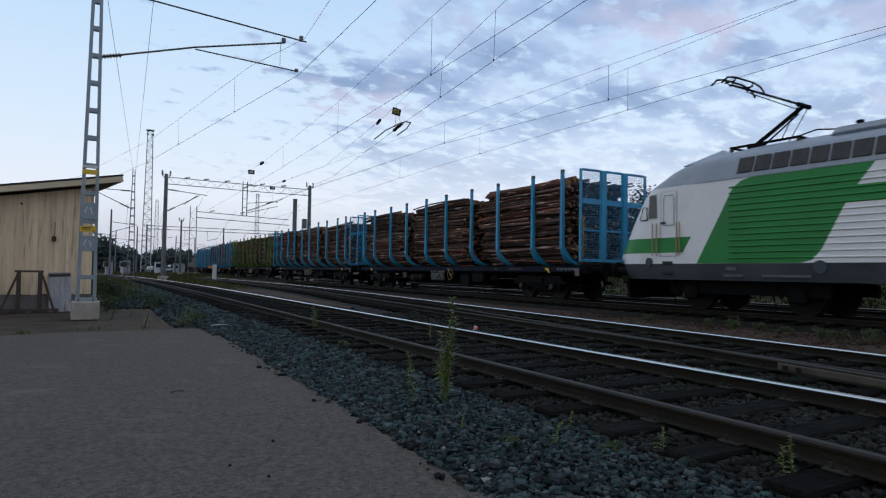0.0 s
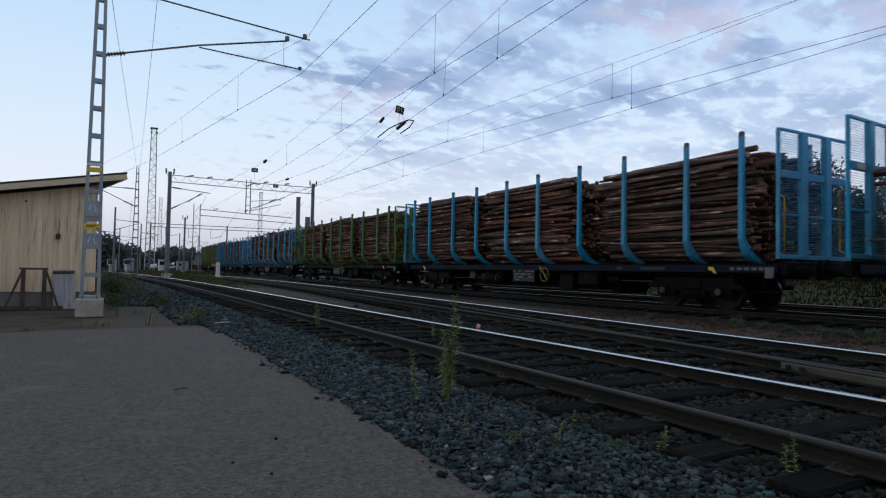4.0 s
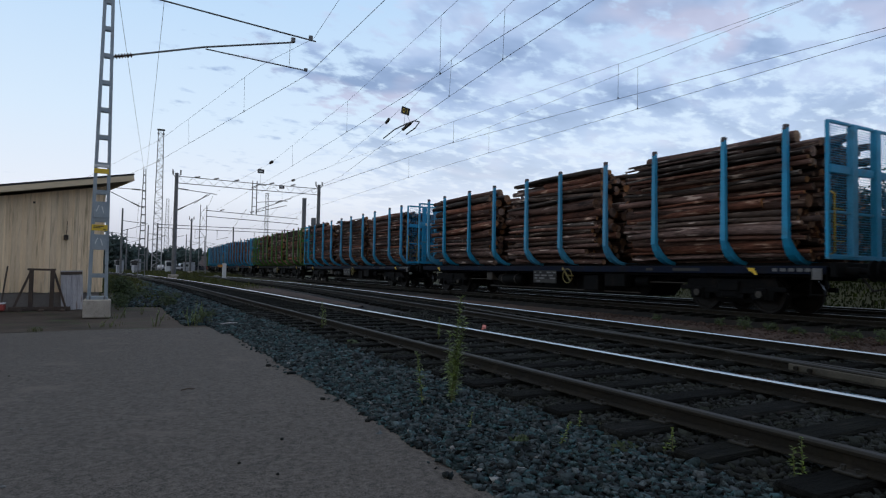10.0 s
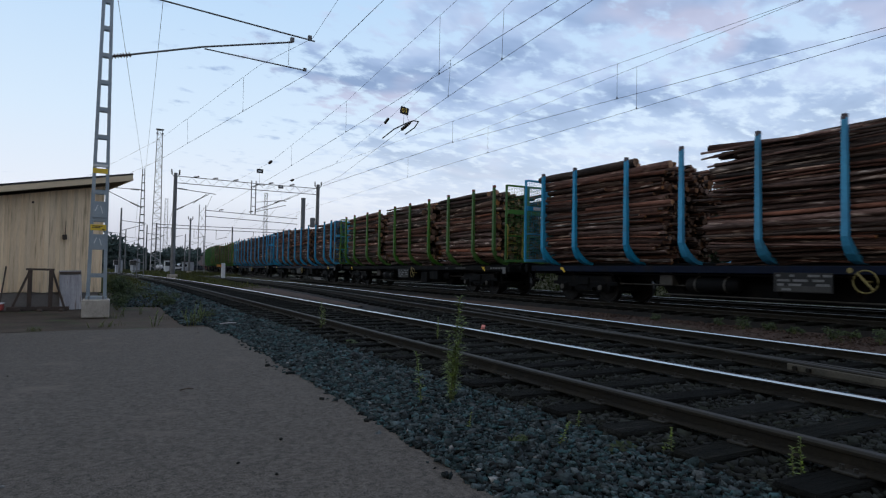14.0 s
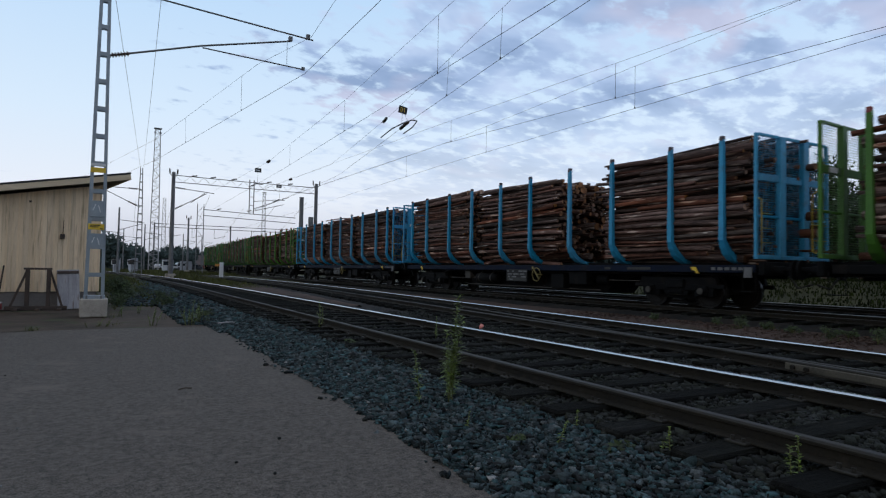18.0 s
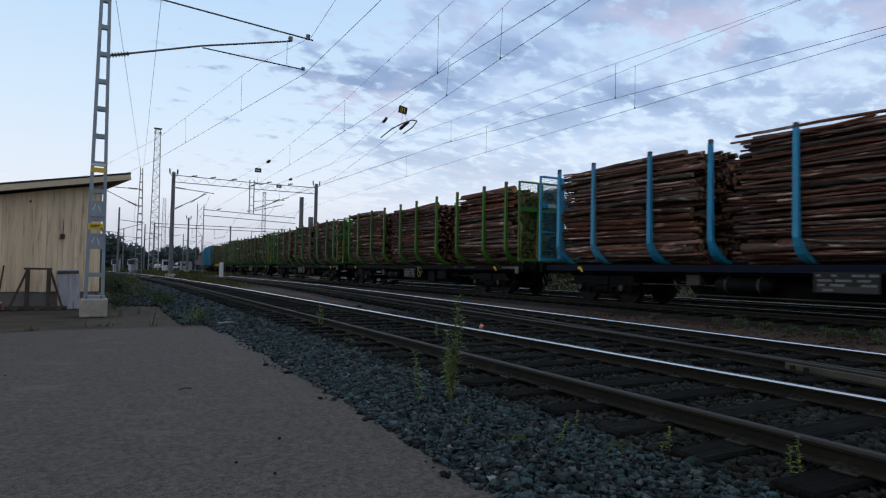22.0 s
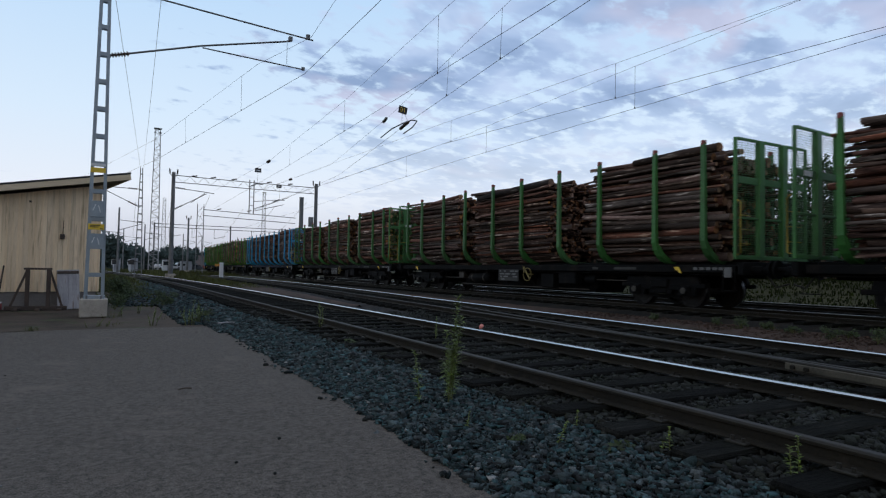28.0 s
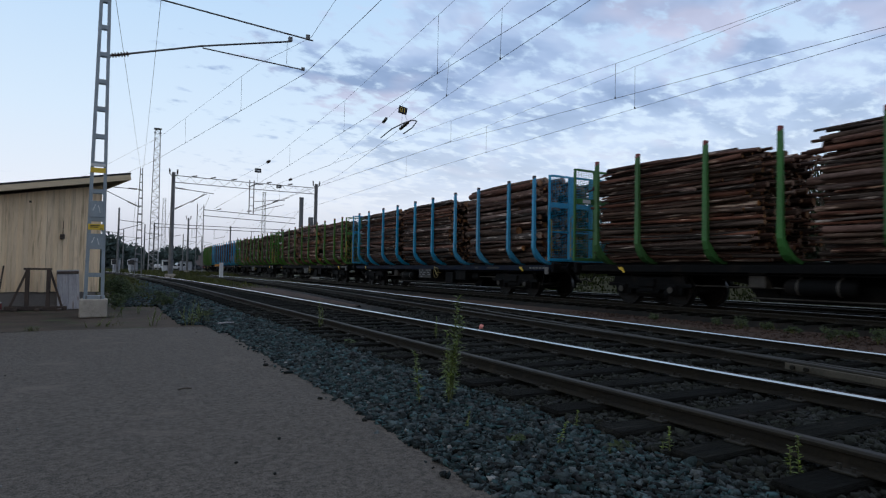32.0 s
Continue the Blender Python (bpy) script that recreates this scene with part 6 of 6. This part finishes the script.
build_cabin(17.6, 168, 2.6, 2.2, 2.4, "cabin_grey", "grey cabin beside the far tracks")
build_cabin(3.3, 100, 1.1, 0.9, 1.5, "cabin_white", "small white line-side cabinet")
build_cabin(1.2, 104, 0.8, 0.8, 1.9, "cabin_white", "narrow white line-side cabinet")
build_cabin(30, 280, 14, 8, 6, "brick_far", "low mauve-grey building far down the yard")
build_cabin(20, 300, 18, 8, 5, "cabin_white", "long pale building far down the yard")
for i, (x, y, p, v) in enumerate(((16.5, 188, "car_silver", False), (19.0, 192, "car_silver", True), (22.0, 186, "car_dark", False), (24.2, 195, "car_red", False), (13.6, 196, "car_silver", False))):
    build_car(p, x, y, 15 * i, v)
M["orange"] = material("orange", (0.5, 0.22, 0.04), (0.6, 0.28, 0.06), 0.6, scale=4, fine=30, bump=0.05)
rp = thing("line_post", "white line-side post with an orange flag plate", "post", at=pose(9.6, 61.5, -0.15))
part("post", Geo().box(0, 0, 0.75, 0.34, 0.3, 1.5, bevel=0.03), "white_plate", rp)
part("flag_plate", Geo().box(-0.35, 0, 1.25, 0.5, 0.02, 0.22), "orange", rp)


# ---------------------------------------------------------------- plants and stones
def leaf_cloud(rng, centres, radius, count, size, flat=0.0):
    """Small bent leaves round the centres, as arrays of triangles."""
    vs, fs = [], []
    for _ in range(count):
        c = centres[rng.randrange(len(centres))]
        d = Vector((rng.gauss(0, 1), rng.gauss(0, 1), rng.gauss(0, 0.8)))
        p = Vector(c) + d.normalized() * radius * rng.random() ** 0.4
        a = Vector((rng.gauss(0, 1), rng.gauss(0, 1), rng.gauss(0, 0.7))).normalized() * size * rng.uniform(0.6, 1.3)
        b = a.orthogonal().normalized() * size * rng.uniform(0.3, 0.6)
        o = len(vs)
        vs += [p - a, p + b, p + a, p - b]
        fs += [(o, o + 1, o + 2), (o, o + 2, o + 3)]
    return vs, fs


def build_tree(seed, h, spread):
    rng = random.Random(seed)
    t = thing("tree", "dark green leafy tree behind the tracks", "tree", "trees beyond the tracks")
    g = Geo().tube([(0, 0, -0.3), (0.05, 0.03, h * 0.4), (0.0, 0.1, h * 0.85)], 0.16, 8, 0.04)
    centres = []
    for k in range(14):
        z = h * (0.22 + 0.7 * k / 14)
        a = k * 2.4
        ln = spread * (1.05 - abs(k / 14 - 0.35)) * rng.uniform(0.7, 1.1)
        e = (math.cos(a) * ln, math.sin(a) * ln, z + ln * 0.45)
        g.tube([(0, 0.05, z), (e[0] * 0.5, e[1] * 0.5, z + ln * 0.3), e], 0.05, 5, 0.012)
        centres += [e, (e[0] * 0.6, e[1] * 0.6, z + ln * 0.35), (e[0] * 0.85, e[1] * 0.85 + 0.3, e[2] - 0.3)]
    centres.append((0, 0.1, h * 0.92))
    part("trunk", g, "trunk", t)
    vs, fs = leaf_cloud(rng, centres, spread * 0.42, 2600, 0.13)
    ob = part("crown", raw_mesh("crown", vs, fs, [M["tree_leaf"]]), "", t)
    return t


trees = [build_tree(21, 6.4, 1.9), build_tree(22, 5.2, 1.7), build_tree(23, 7.2, 2.1)]
trng = random.Random(8)
spots = [(34 + trng.uniform(0, 10), -14 + 3.4 * i + trng.uniform(-1, 1)) for i in range(22)] + [(35 + trng.uniform(0, 9), 6 + 1.9 * i + trng.uniform(-1, 1)) for i in range(14)]
for i, (x, y) in enumerate(spots):
    m = pose(x, y, ground_z(x, y) - 0.05, 0, 0, trng.uniform(0, 360))
    if i < 3:
        trees[i].matrix_basis = m
    else:
        copy_thing(trees[i % 3], m)


def far_woods(name, label, spans, seed):
    """Belts of distant trees: x/y direction from the camera, distance and height."""
    rng = random.Random(seed)
    vs, fs = [], []
    for x0, x1, y, h, n in spans:
        centres = []
        for _ in range(n):
            x = rng.uniform(x0, x1)
            hh = h * rng.uniform(0.68, 1.0)
            yy = y + rng.uniform(-8, 8)
            for k in range(5):
                centres.append((x + rng.uniform(-1, 1) * hh * 0.22, yy, hh * (0.15 + 0.17 * k)))
        v, f = leaf_cloud(rng, centres, h * 0.17, n * 130, 0.85)
        o = len(vs)
        vs += v
        fs += [tuple(o + q for q in t) for t in f]
    # the leaf colour already holds the haze of distance
    ob = new(name, raw_mesh(name, vs, fs, [M["far_leaf_haze"]]))
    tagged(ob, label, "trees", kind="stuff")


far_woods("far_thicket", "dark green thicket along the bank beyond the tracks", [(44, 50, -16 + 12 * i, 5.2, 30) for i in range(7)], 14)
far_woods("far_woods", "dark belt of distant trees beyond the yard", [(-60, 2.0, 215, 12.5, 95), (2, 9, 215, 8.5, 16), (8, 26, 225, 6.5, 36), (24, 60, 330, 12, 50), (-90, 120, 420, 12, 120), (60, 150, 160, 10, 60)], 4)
hill = Geo()
hp = [(-900 + 60 * i, 1400) for i in range(40)]
hv = []
for i, (x, y) in enumerate(hp):
    z = 14 + 22 * max(0, noise.noise(Vector((i * 0.21, 1.5, 0)))) + 6 * math.sin(i * 0.5)
    hv += [(x, y, -5), (x, y + 60, z)]
hill.add(hv, [(2 * i, 2 * i + 2, 2 * i + 3, 2 * i + 1) for i in range(len(hp) - 1)], True)
tagged(part("far_hill", hill, "hill"), "low hazy wooded hill on the horizon", "hill", kind="structure")


def blade_clump(rng, n, h, spread, lean=0.35, width=0.004):
    vs, fs = [], []
    for _ in range(n):
        x, y = rng.gauss(0, spread), rng.gauss(0, spread)
        a, hh = rng.uniform(0, 6.28), h * rng.uniform(0.45, 1.1)
        dx, dy = math.cos(a) * lean * hh, math.sin(a) * lean * hh
        w = Vector((-math.sin(a), math.cos(a), 0)) * width * rng.uniform(0.7, 1.6)
        b, m_, t = Vector((x, y, 0)), Vector((x + dx * 0.35, y + dy * 0.35, hh * 0.6)), Vector((x + dx, y + dy, hh))
        o = len(vs)
        vs += [b - w, b + w, m_ + w * 0.8, m_ - w * 0.8, t]
        fs += [(o, o + 1, o + 2), (o, o + 2, o + 3), (o + 3, o + 2, o + 4)]
    return vs, fs


def tuft(seed, x, y, z, h, n, spread, label="tuft of green weeds growing beside the track"):
    vs, fs = blade_clump(random.Random(seed), n * 2, h, spread, 0.75, 0.003)
    ob = new("grass_tuft", raw_mesh("grass_tuft", vs, fs, [M["grass_blade"]]))
    ob.matrix_basis = pose(x, y, z)
    return tagged(ob, label, "weeds", "weed tufts", "stuff")


def weed(seed, x, y, z, h, stems=2, lean=(0.08, 0.0)):
    """A tall weed: thin stems set with narrow leaves, denser towards the top."""
    rng = random.Random(seed)
    w = thing("weed", "tall narrow-leaved green weed growing in the ballast", "plant", "tall weeds", at=pose(x, y, z))
    vs, fs = [], []
    for s in range(stems):
        hh = h * (1.0 if s == 0 else rng.uniform(0.55, 0.85))
        bx, by = rng.gauss(0, 0.02), rng.gauss(0, 0.02)
        ex, ey = bx + lean[0] * hh + rng.gauss(0, 0.03), by + lean[1] * hh + rng.gauss(0, 0.03)
        pts = [(bx + (ex - bx) * k ** 1.3, by + (ey - by) * k ** 1.3, hh * k) for k in (0, 0.3, 0.6, 1.0)]
        part("stem", Geo().tube(pts, 0.0055, 5, 0.002), "stem", w)
        n = int(210 * hh / 0.9)
        for i in range(n):
            k = 0.15 + 0.85 * (i / n)
            p = Vector((bx + (ex - bx) * k ** 1.3, by + (ey - by) * k ** 1.3, hh * k))
            a = rng.uniform(0, 6.28)
            ln = (0.085 if k < 0.7 else 0.055) * rng.uniform(0.6, 1.2) * (0.6 if k < 0.3 else 1) * min(1.3, h / 0.6)
            d = Vector((math.cos(a), math.sin(a), rng.uniform(0.1, 0.9))).normalized()
            q = Vector((-math.sin(a), math.cos(a), 0)) * 0.0065 * rng.uniform(0.7, 1.5)
            o = len(vs)
            vs += [p, p + d * ln * 0.45 + q, p + d * ln * 0.45 - q, p + d * ln + Vector((0, 0, -0.25 * ln))]
            fs += [(o, o + 1, o + 2), (o + 1, o + 3, o + 2)]
    tagged(part("leaves", raw_mesh("leaves", vs, fs, [M["leaf"]]), "", w), kind="stuff")
    return w


weed(1, 2.50, 4.42, -0.25, 0.92, 3, (0.07, 0.03))
weed(9, 2.56, 4.50, -0.25, 0.62, 2, (-0.05, 0.02))
weed(10, 2.30, 4.52, -0.25, 0.48, 1, (-0.1, 0.0))
weed(2, 3.19, 1.97, -0.24, 0.27, 2, (0.1, 0.1))
weed(3, 3.30, 10.45, -0.24, 0.55, 2, (0.05, 0))
weed(4, 4.45, 8.30, -0.22, 0.40, 2)
weed(5, 2.55, 3.10, -0.25, 0.20, 1)
weed(6, 2.95, 2.60, -0.24, 0.22, 2)
weed(7, 2.85, 3.25, -0.24, 0.18, 1)
weed(8, 2.2, 3.6, -0.26, 0.16, 1)
for k, (x, y, h, n, ln) in enumerate(((1.50, 12.95, 0.50, 4, (0.1, 0)), (1.62, 13.15, 0.42, 4, (0.25, 0)), (1.38, 12.85, 0.30, 3, (-0.2, 0)), (0.84, 13.0, 0.36, 3, (0.1, 0)), (0.78, 13.0, 0.22, 2, (-0.3, 0)), (-0.12, 13.1, 0.2, 3, (0.5, 0)),
                                      (0.05, 13.1, 0.16, 2, (0.4, 0)), (-0.3, 13.0, 0.12, 2, (-0.4, 0)), (0.3, 15.6, 0.28, 3, (0.2, 0)), (0.7, 16.4, 0.25, 3, (0.1, 0)), (1.55, 14.9, 0.26, 3, (0.1, 0)), (2.05, 16.5, 0.3, 3, (0, 0)))):
    weed(80 + k, x, y, -0.275, h, n, ln)
grng = random.Random(12)
for i, (x, y, h, n, sp) in enumerate(((1.58, 13.2, 0.30, 14, 0.10), (0.1, 13.2, 0.12, 8, 0.10), (0.18, 15.2, 0.16, 10, 0.12), (1.15, 14.6, 0.14, 10, 0.14), (-1.1, 12.7, 0.10, 20, 0.05),
                                      (1.4, 28.0, 0.3, 60, 0.4), (0.2, 30.0, 0.35, 60, 0.5),
                                      (11.83, 8.4, 0.12, 20, 0.10), (12.6, 8.2, 0.12, 20, 0.10), (11.47, 6.3, 0.14, 20, 0.12),
                                      (2.9, 7.4, 0.10, 25, 0.05), (2.5, 2.9, 0.10, 30, 0.05), (2.95, 3.3, 0.14, 40, 0.05))):
    tuft(40 + i, x, y, (-0.28 if x < 3 else -0.24), h, n, sp)


def shrub(seed, x, y, h, spread):
    rng = random.Random(seed)
    s = thing("shrub", "low leafy green weed clump growing in the gravel", "shrub", "low shrubs", at=pose(x, y, -0.28 if x < 10 else -0.235))
    centres, stems = [], Geo()
    for k in range(9):
        a = rng.uniform(0, 6.28)
        e = (math.cos(a) * spread * rng.uniform(0.3, 1), math.sin(a) * spread * rng.uniform(0.3, 1), h * rng.uniform(0.35, 0.9))
        stems.tube([(0, 0, 0), (e[0] * 0.5, e[1] * 0.5, e[2] * 0.6), e], 0.006, 4, 0.002)
        centres.append(e)
    part("stem", stems, "stem", s)
    vs, fs = leaf_cloud(rng, centres, h * 0.35, 1300 if h > 0.6 else 420 if h > 0.27 else 170, 0.035 if h > 0.27 else 0.03)
    tagged(part("leaves", raw_mesh("leaves", vs, fs, [M["shrub_leaf"]]), "", s), kind="stuff")


M["shrub_leaf"] = material("shrub_leaf", (0.018, 0.032, 0.010), (0.050, 0.075, 0.022), 0.7, scale=5, fine=30, bump=0.1, spread=0.4, island=True, spec=0.3)
for i, (x, y, h, sp) in enumerate(((0.30, 19.3, 0.80, 0.20), (0.50, 20.8, 0.55, 0.28), (0.22, 18.0, 0.42, 0.20), (1.45, 19.4, 0.28, 0.30), (1.95, 14.6, 0.2, 0.16),
                                   (2.0, 23.5, 0.3, 0.5), (0.8, 25.0, 0.4, 0.6),
                                   (11.83, 8.4, 0.26, 0.10), (12.4, 8.2, 0.16, 0.12), (11.47, 6.3, 0.24, 0.16), (11.5, 5.6, 0.26, 0.14), (11.9, 7.3, 0.15, 0.15), (12.26, 9.3, 0.16, 0.10), (11.2, 4.4, 0.22, 0.18), (11.9, 10.8, 0.15, 0.1), (12.3, 6.5, 0.14, 0.2), (3.05, 8.2, 0.16, 0.15), (2.75, 2.75, 0.12, 0.07), (2.35, 3.3, 0.10, 0.08))):
    shrub(60 + i, x, y, h, sp)


def meadow(name, label, mat_name, seed, areas):
    """Low grass over rectangles of the ground: x range, y range, clumps, height."""
    rng = random.Random(seed)
    vs, fs = [], []
    for (x0, x1), (y0, y1), n, h in areas:
        for _ in range(n):
            x, y = rng.uniform(x0, x1), rng.uniform(y0, y1)
            if abs(x - near_x(y)) < 2.0:
                continue
            v, f = blade_clump(rng, 5, h * rng.uniform(0.4, 1.0), 0.25, 0.4, 0.03)
            o, z = len(vs), ground_z(x, y)
            vs += [p + Vector((x, y, z)) for p in v]
            fs += [tuple(o + q for q in t) for t in f]
    tagged(new(name, raw_mesh(name, vs, fs, [M[mat_name]])), label, "grass", kind="stuff")


# grass beyond the train, darkened to hold the shade of the trees
M["bank_grass"] = material("bank_grass", (0.010, 0.016, 0.003), (0.026, 0.034, 0.007), 0.85, scale=3, fine=20, bump=0, spread=0.4, island=True, spec=0.1)
meadow("meadow_grass", "rough grass growing between and beyond the tracks", "grass_blade", 77,
       [((-14, -1.2), (27, 80), 2600, 0.35), ((-1.6, 1.2), (21, 75), 2400, 0.17), ((0.9, 2.3), (19, 62), 900, 0.20), ((4.6, 8.0), (34, 75), 1500, 0.28), ((6.5, 14), (75, 130), 1500, 0.5), ((-8, 6), (80, 140), 1500, 0.6)])
meadow("bank_grass", "dull dark grass on the bank beyond the train, shade put into its colour", "bank_grass", 78, [((24.5, 46), (-12, 45), 7000, 0.24)])


def stones(name, label, zones, mat_name, seed):
    """Crushed stones as small angular solids; zones: (y from, y to, stones a square metre, x range and height of the bed at y)."""
    r = np.random.RandomState(seed)
    base = np.array([(-1, -1, -1), (1, -1, -1), (1, 1, -1), (-1, 1, -1), (-1, -1, 1), (1, -1, 1), (1, 1, 1), (-1, 1, 1)]) * 0.78
    tri = np.array([(0, 2, 1), (0, 3, 2), (4, 5, 6), (4, 6, 7), (0, 1, 5), (0, 5, 4), (1, 2, 6), (1, 6, 5), (2, 3, 7), (2, 7, 6), (3, 0, 4), (3, 4, 7)])
    allv, allf, o = [], [], 0
    for y0, y1, dens, size, bed_at in zones:
        mid = bed_at((y0 + y1) / 2)
        n = int((y1 - y0) * (mid[1] - mid[0]) * dens)
        y = r.uniform(y0, y1, n)
        b = np.array([bed_at(v) for v in y])
        u = r.uniform(0, 1, n)
        x = b[:, 0] + (b[:, 1] - b[:, 0]) * u
        z = b[:, 2] + (b[:, 3] - b[:, 2]) * u + r.uniform(-0.018, 0.018, n)
        s = size * np.exp(r.normal(0, 0.30, n))
        sc = s[:, None] * np.stack([r.uniform(0.9, 1.6, n), r.uniform(0.7, 1.15, n), r.uniform(0.4, 0.8, n)], 1)
        v = (base[None] * (1 + r.uniform(-0.35, 0.25, (n, 8, 1))) + r.uniform(-0.44, 0.44, (n, 8, 3))) * sc[:, None, :]
        a, e = r.uniform(0, 6.28, n), r.uniform(-1.0, 1.0, n)
        ce, se = np.cos(e)[:, None], np.sin(e)[:, None]
        yy, zz = v[:, :, 1] * ce - v[:, :, 2] * se, v[:, :, 1] * se + v[:, :, 2] * ce
        ca, sa = np.cos(a)[:, None], np.sin(a)[:, None]
        v = np.stack([v[:, :, 0] * ca - yy * sa + x[:, None], v[:, :, 0] * sa + yy * ca + y[:, None], zz + z[:, None]], 2)
        allv.append(v.reshape(-1, 3))
        allf.append((tri[None] + (o + 8 * np.arange(n))[:, None, None]).reshape(-1, 3))
        o += 8 * n
    ob = new(name, raw_mesh(name, np.concatenate(allv), np.concatenate(allf), [M[mat_name]]))
    tagged(ob, label, "gravel", kind="stuff")


M["stone_pale"] = material("stone_pale", (0.07, 0.073, 0.07), (0.24, 0.235, 0.22), 0.85, scale=14, fine=90, bump=0.2, spread=0.6, island=True)


def shoulder_at(y):
    return (edge_x(y) - 0.02 if y < 11 else 1.72, near_x(y) - 1.30, -0.256, -0.178)


stones("ballast_stones", "bluish grey crushed stones of the ballast shoulder", [(0.7, 6.0, 3000, 0.0162, shoulder_at), (6.0, 13.0, 1700, 0.020, shoulder_at), (13.0, 26.0, 420, 0.034, lambda y: (near_x(y) - 2.9, near_x(y) - 1.3, -0.275, -0.21)), (26.0, 62.0, 120, 0.045, lambda y: (near_x(y) - 2.7, near_x(y) - 1.3, -0.262, -0.215)), (19.5, 30.0, 230, 0.034, lambda y: (near_x(y) - 4.0, near_x(y) - 2.8, -0.27, -0.265)),
                                                                                       (-6.0, 0.7, 700, 0.024, shoulder_at), (0.7, 12.0, 50, 0.014, lambda y: (edge_x(y) - 0.14, edge_x(y), -0.24, -0.245))], "stone", 1)
stones("track_stones", "dark oily stones between the sleepers", [(-6.0, 0.8, 500, 0.026, lambda y: (near_x(y) - 1.35, near_x(y) + 1.5, -0.176, -0.176)), (0.8, 7.0, 1500, 0.019, lambda y: (near_x(y) - 1.35, near_x(y) + 1.5, -0.172, -0.172)), (7.0, 16.0, 620, 0.026, lambda y: (near_x(y) - 1.35, near_x(y) + 1.6, -0.176, -0.176)),
                                                                          (1.5, 14.0, 520, 0.025, lambda y: (near_x(y) + 1.5, mid_x(y) + 1.3, -0.178, -0.178))], "stone_dark", 2)
stones("gravel_stones", "small reddish stones on the gravel strip", [(2.0, 14.0, 120, 0.018, lambda y: (mid_x(y) + 1.5, 12.8, -0.22, -0.24))], "red_gravel", 3)

stones("pale_stones", "scattered pale and whitish stones among the ballast", [(1.0, 9.0, 46, 0.013, lambda y: (edge_x(y) + 0.05, near_x(y) - 1.35, -0.245, -0.205))], "stone_pale", 5)

# litter and little things on the ground
M["pink_scrap"] = material("pink_scrap", (0.55, 0.16, 0.13), (0.72, 0.30, 0.25), 0.7, scale=9, fine=60, bump=0.3)
tagged(part("litter", Geo().prism([(-0.055, 0), (0.06, 0.01), (0.075, 0.05), (0.02, 0.085), (-0.045, 0.05)], 1, -0.03, 0.03), "pink_scrap", at=pose(6.02, 9.5, -0.16, 12, 0, 50)), "crumpled red scrap lying beside the rail", "litter")
tagged(part("stick", Geo().tube([(1.93, 12.55, -0.21), (2.08, 12.5, -0.19), (2.32, 12.56, -0.205)], 0.013, 6), "weathered"), "pale dry stick on the stones", "stick", "sticks")
tagged(part("stick", Geo().tube([(0.60, 6.02, -0.236), (0.66, 6.05, -0.230), (0.72, 6.05, -0.236)], 0.006, 5), "dark_wood"), "small dark stick on the asphalt", "stick", "sticks")
for i, (x, y, r_) in enumerate(((1.64, 7.18, 0.03), (1.03, 4.07, 0.012), (0.84, 3.39, 0.011), (1.65, 5.17, 0.022), (1.72, 4.3, 0.02))):
    tagged(part("stone", Geo().box(0, 0, 0.3 * r_, r_ * 2, r_ * 1.5, r_ * 1.3, bevel=r_ * 0.4), "stone_dark", at=pose(x, y, -0.246, 8, 0, 40 * i)), "dark loose stone lying on the asphalt", "stone", "pebbles")
rng = random.Random(31)
for i in range(12):
    x, y = rng.uniform(-1.5, 1.5), rng.uniform(1.8, 11.5)
    r_ = rng.uniform(0.005, 0.011)
    tagged(part("pebble", Geo().box(0, 0, 0, r_ * 2.2, r_ * 1.7, r_ * 1.3, bevel=r_ * 0.4), "stone_dark" if i % 3 else "stone_pale", at=pose(x, y, -0.244, rng.uniform(-20, 20), 0, rng.uniform(0, 360))), "loose pebble on the asphalt", "stone", "pebbles")


# ---------------------------------------------------------------- motion of the train
def travelled(t):
    """Place along the track of the first wagon's front frame."""
    return 15.119 - 6.91559 * t - 0.0226343 * t ** 2 - 0.000855235 * t ** 3 + 0.000015053 * t ** 4 - 0.008 * max(0.0, t - 29.5) ** 2


def on_track(s, reach):
    a, b = Vector(main_xy(s - reach)), Vector(main_xy(s + reach))
    d = b - a
    c = (a + b) / 2
    return pose(c.x, c.y, 0, 0, 0, math.degrees(math.atan2(-d.x, d.y)))


def motions():
    times = [0, 1, 2, 3.5, 5.5, 7.5, 9.5, 11.5, 13.5, 15.5, 17.5, 19.5, 21.5, 23.5, 25.5, 27.5, 29.5, 31, 32]
    walk(loco, [(t, on_track(travelled(t) - 1.40 - 9.48, 5.5)) for t in times])
    for k, w in enumerate(wagons):
        walk(w, [(t, on_track(travelled(t) + PITCH * k + BODY, 7.4)) for t in times])
    for ob, k, y in piles:
        walk(ob, [(t, on_track(travelled(t) + PITCH * k + BODY, 7.4) @ pose(0, y, 0)) for t in times])
    # wheels roll with the way the train has gone; every wheelset shares its bogie's turn
    first = {}
    s0 = travelled(0)
    turns = [(t / 15, (s0 - travelled(t / 15)) / 0.46) for t in range(0, 481)]
    for thing_ in [loco] + wagons:
        for b in thing_.children:
            if not b.name.startswith("bogie"):
                continue
            for ws in b.children:
                if not ws.name.startswith("wheelset"):
                    continue
                y, z = round(ws.location.y, 2), 0.46
                if y not in first:
                    walk(ws, [(t, pose(0, y, z, math.degrees(a))) for t, a in turns])
                    first[y] = ws
                elif ws is not first[y]:
                    ws.rotation_mode = "QUATERNION"
                    ad = ws.animation_data_create()
                    ad.action = first[y].animation_data.action
                    ad.action_slot = first[y].animation_data.action_slot


motions()
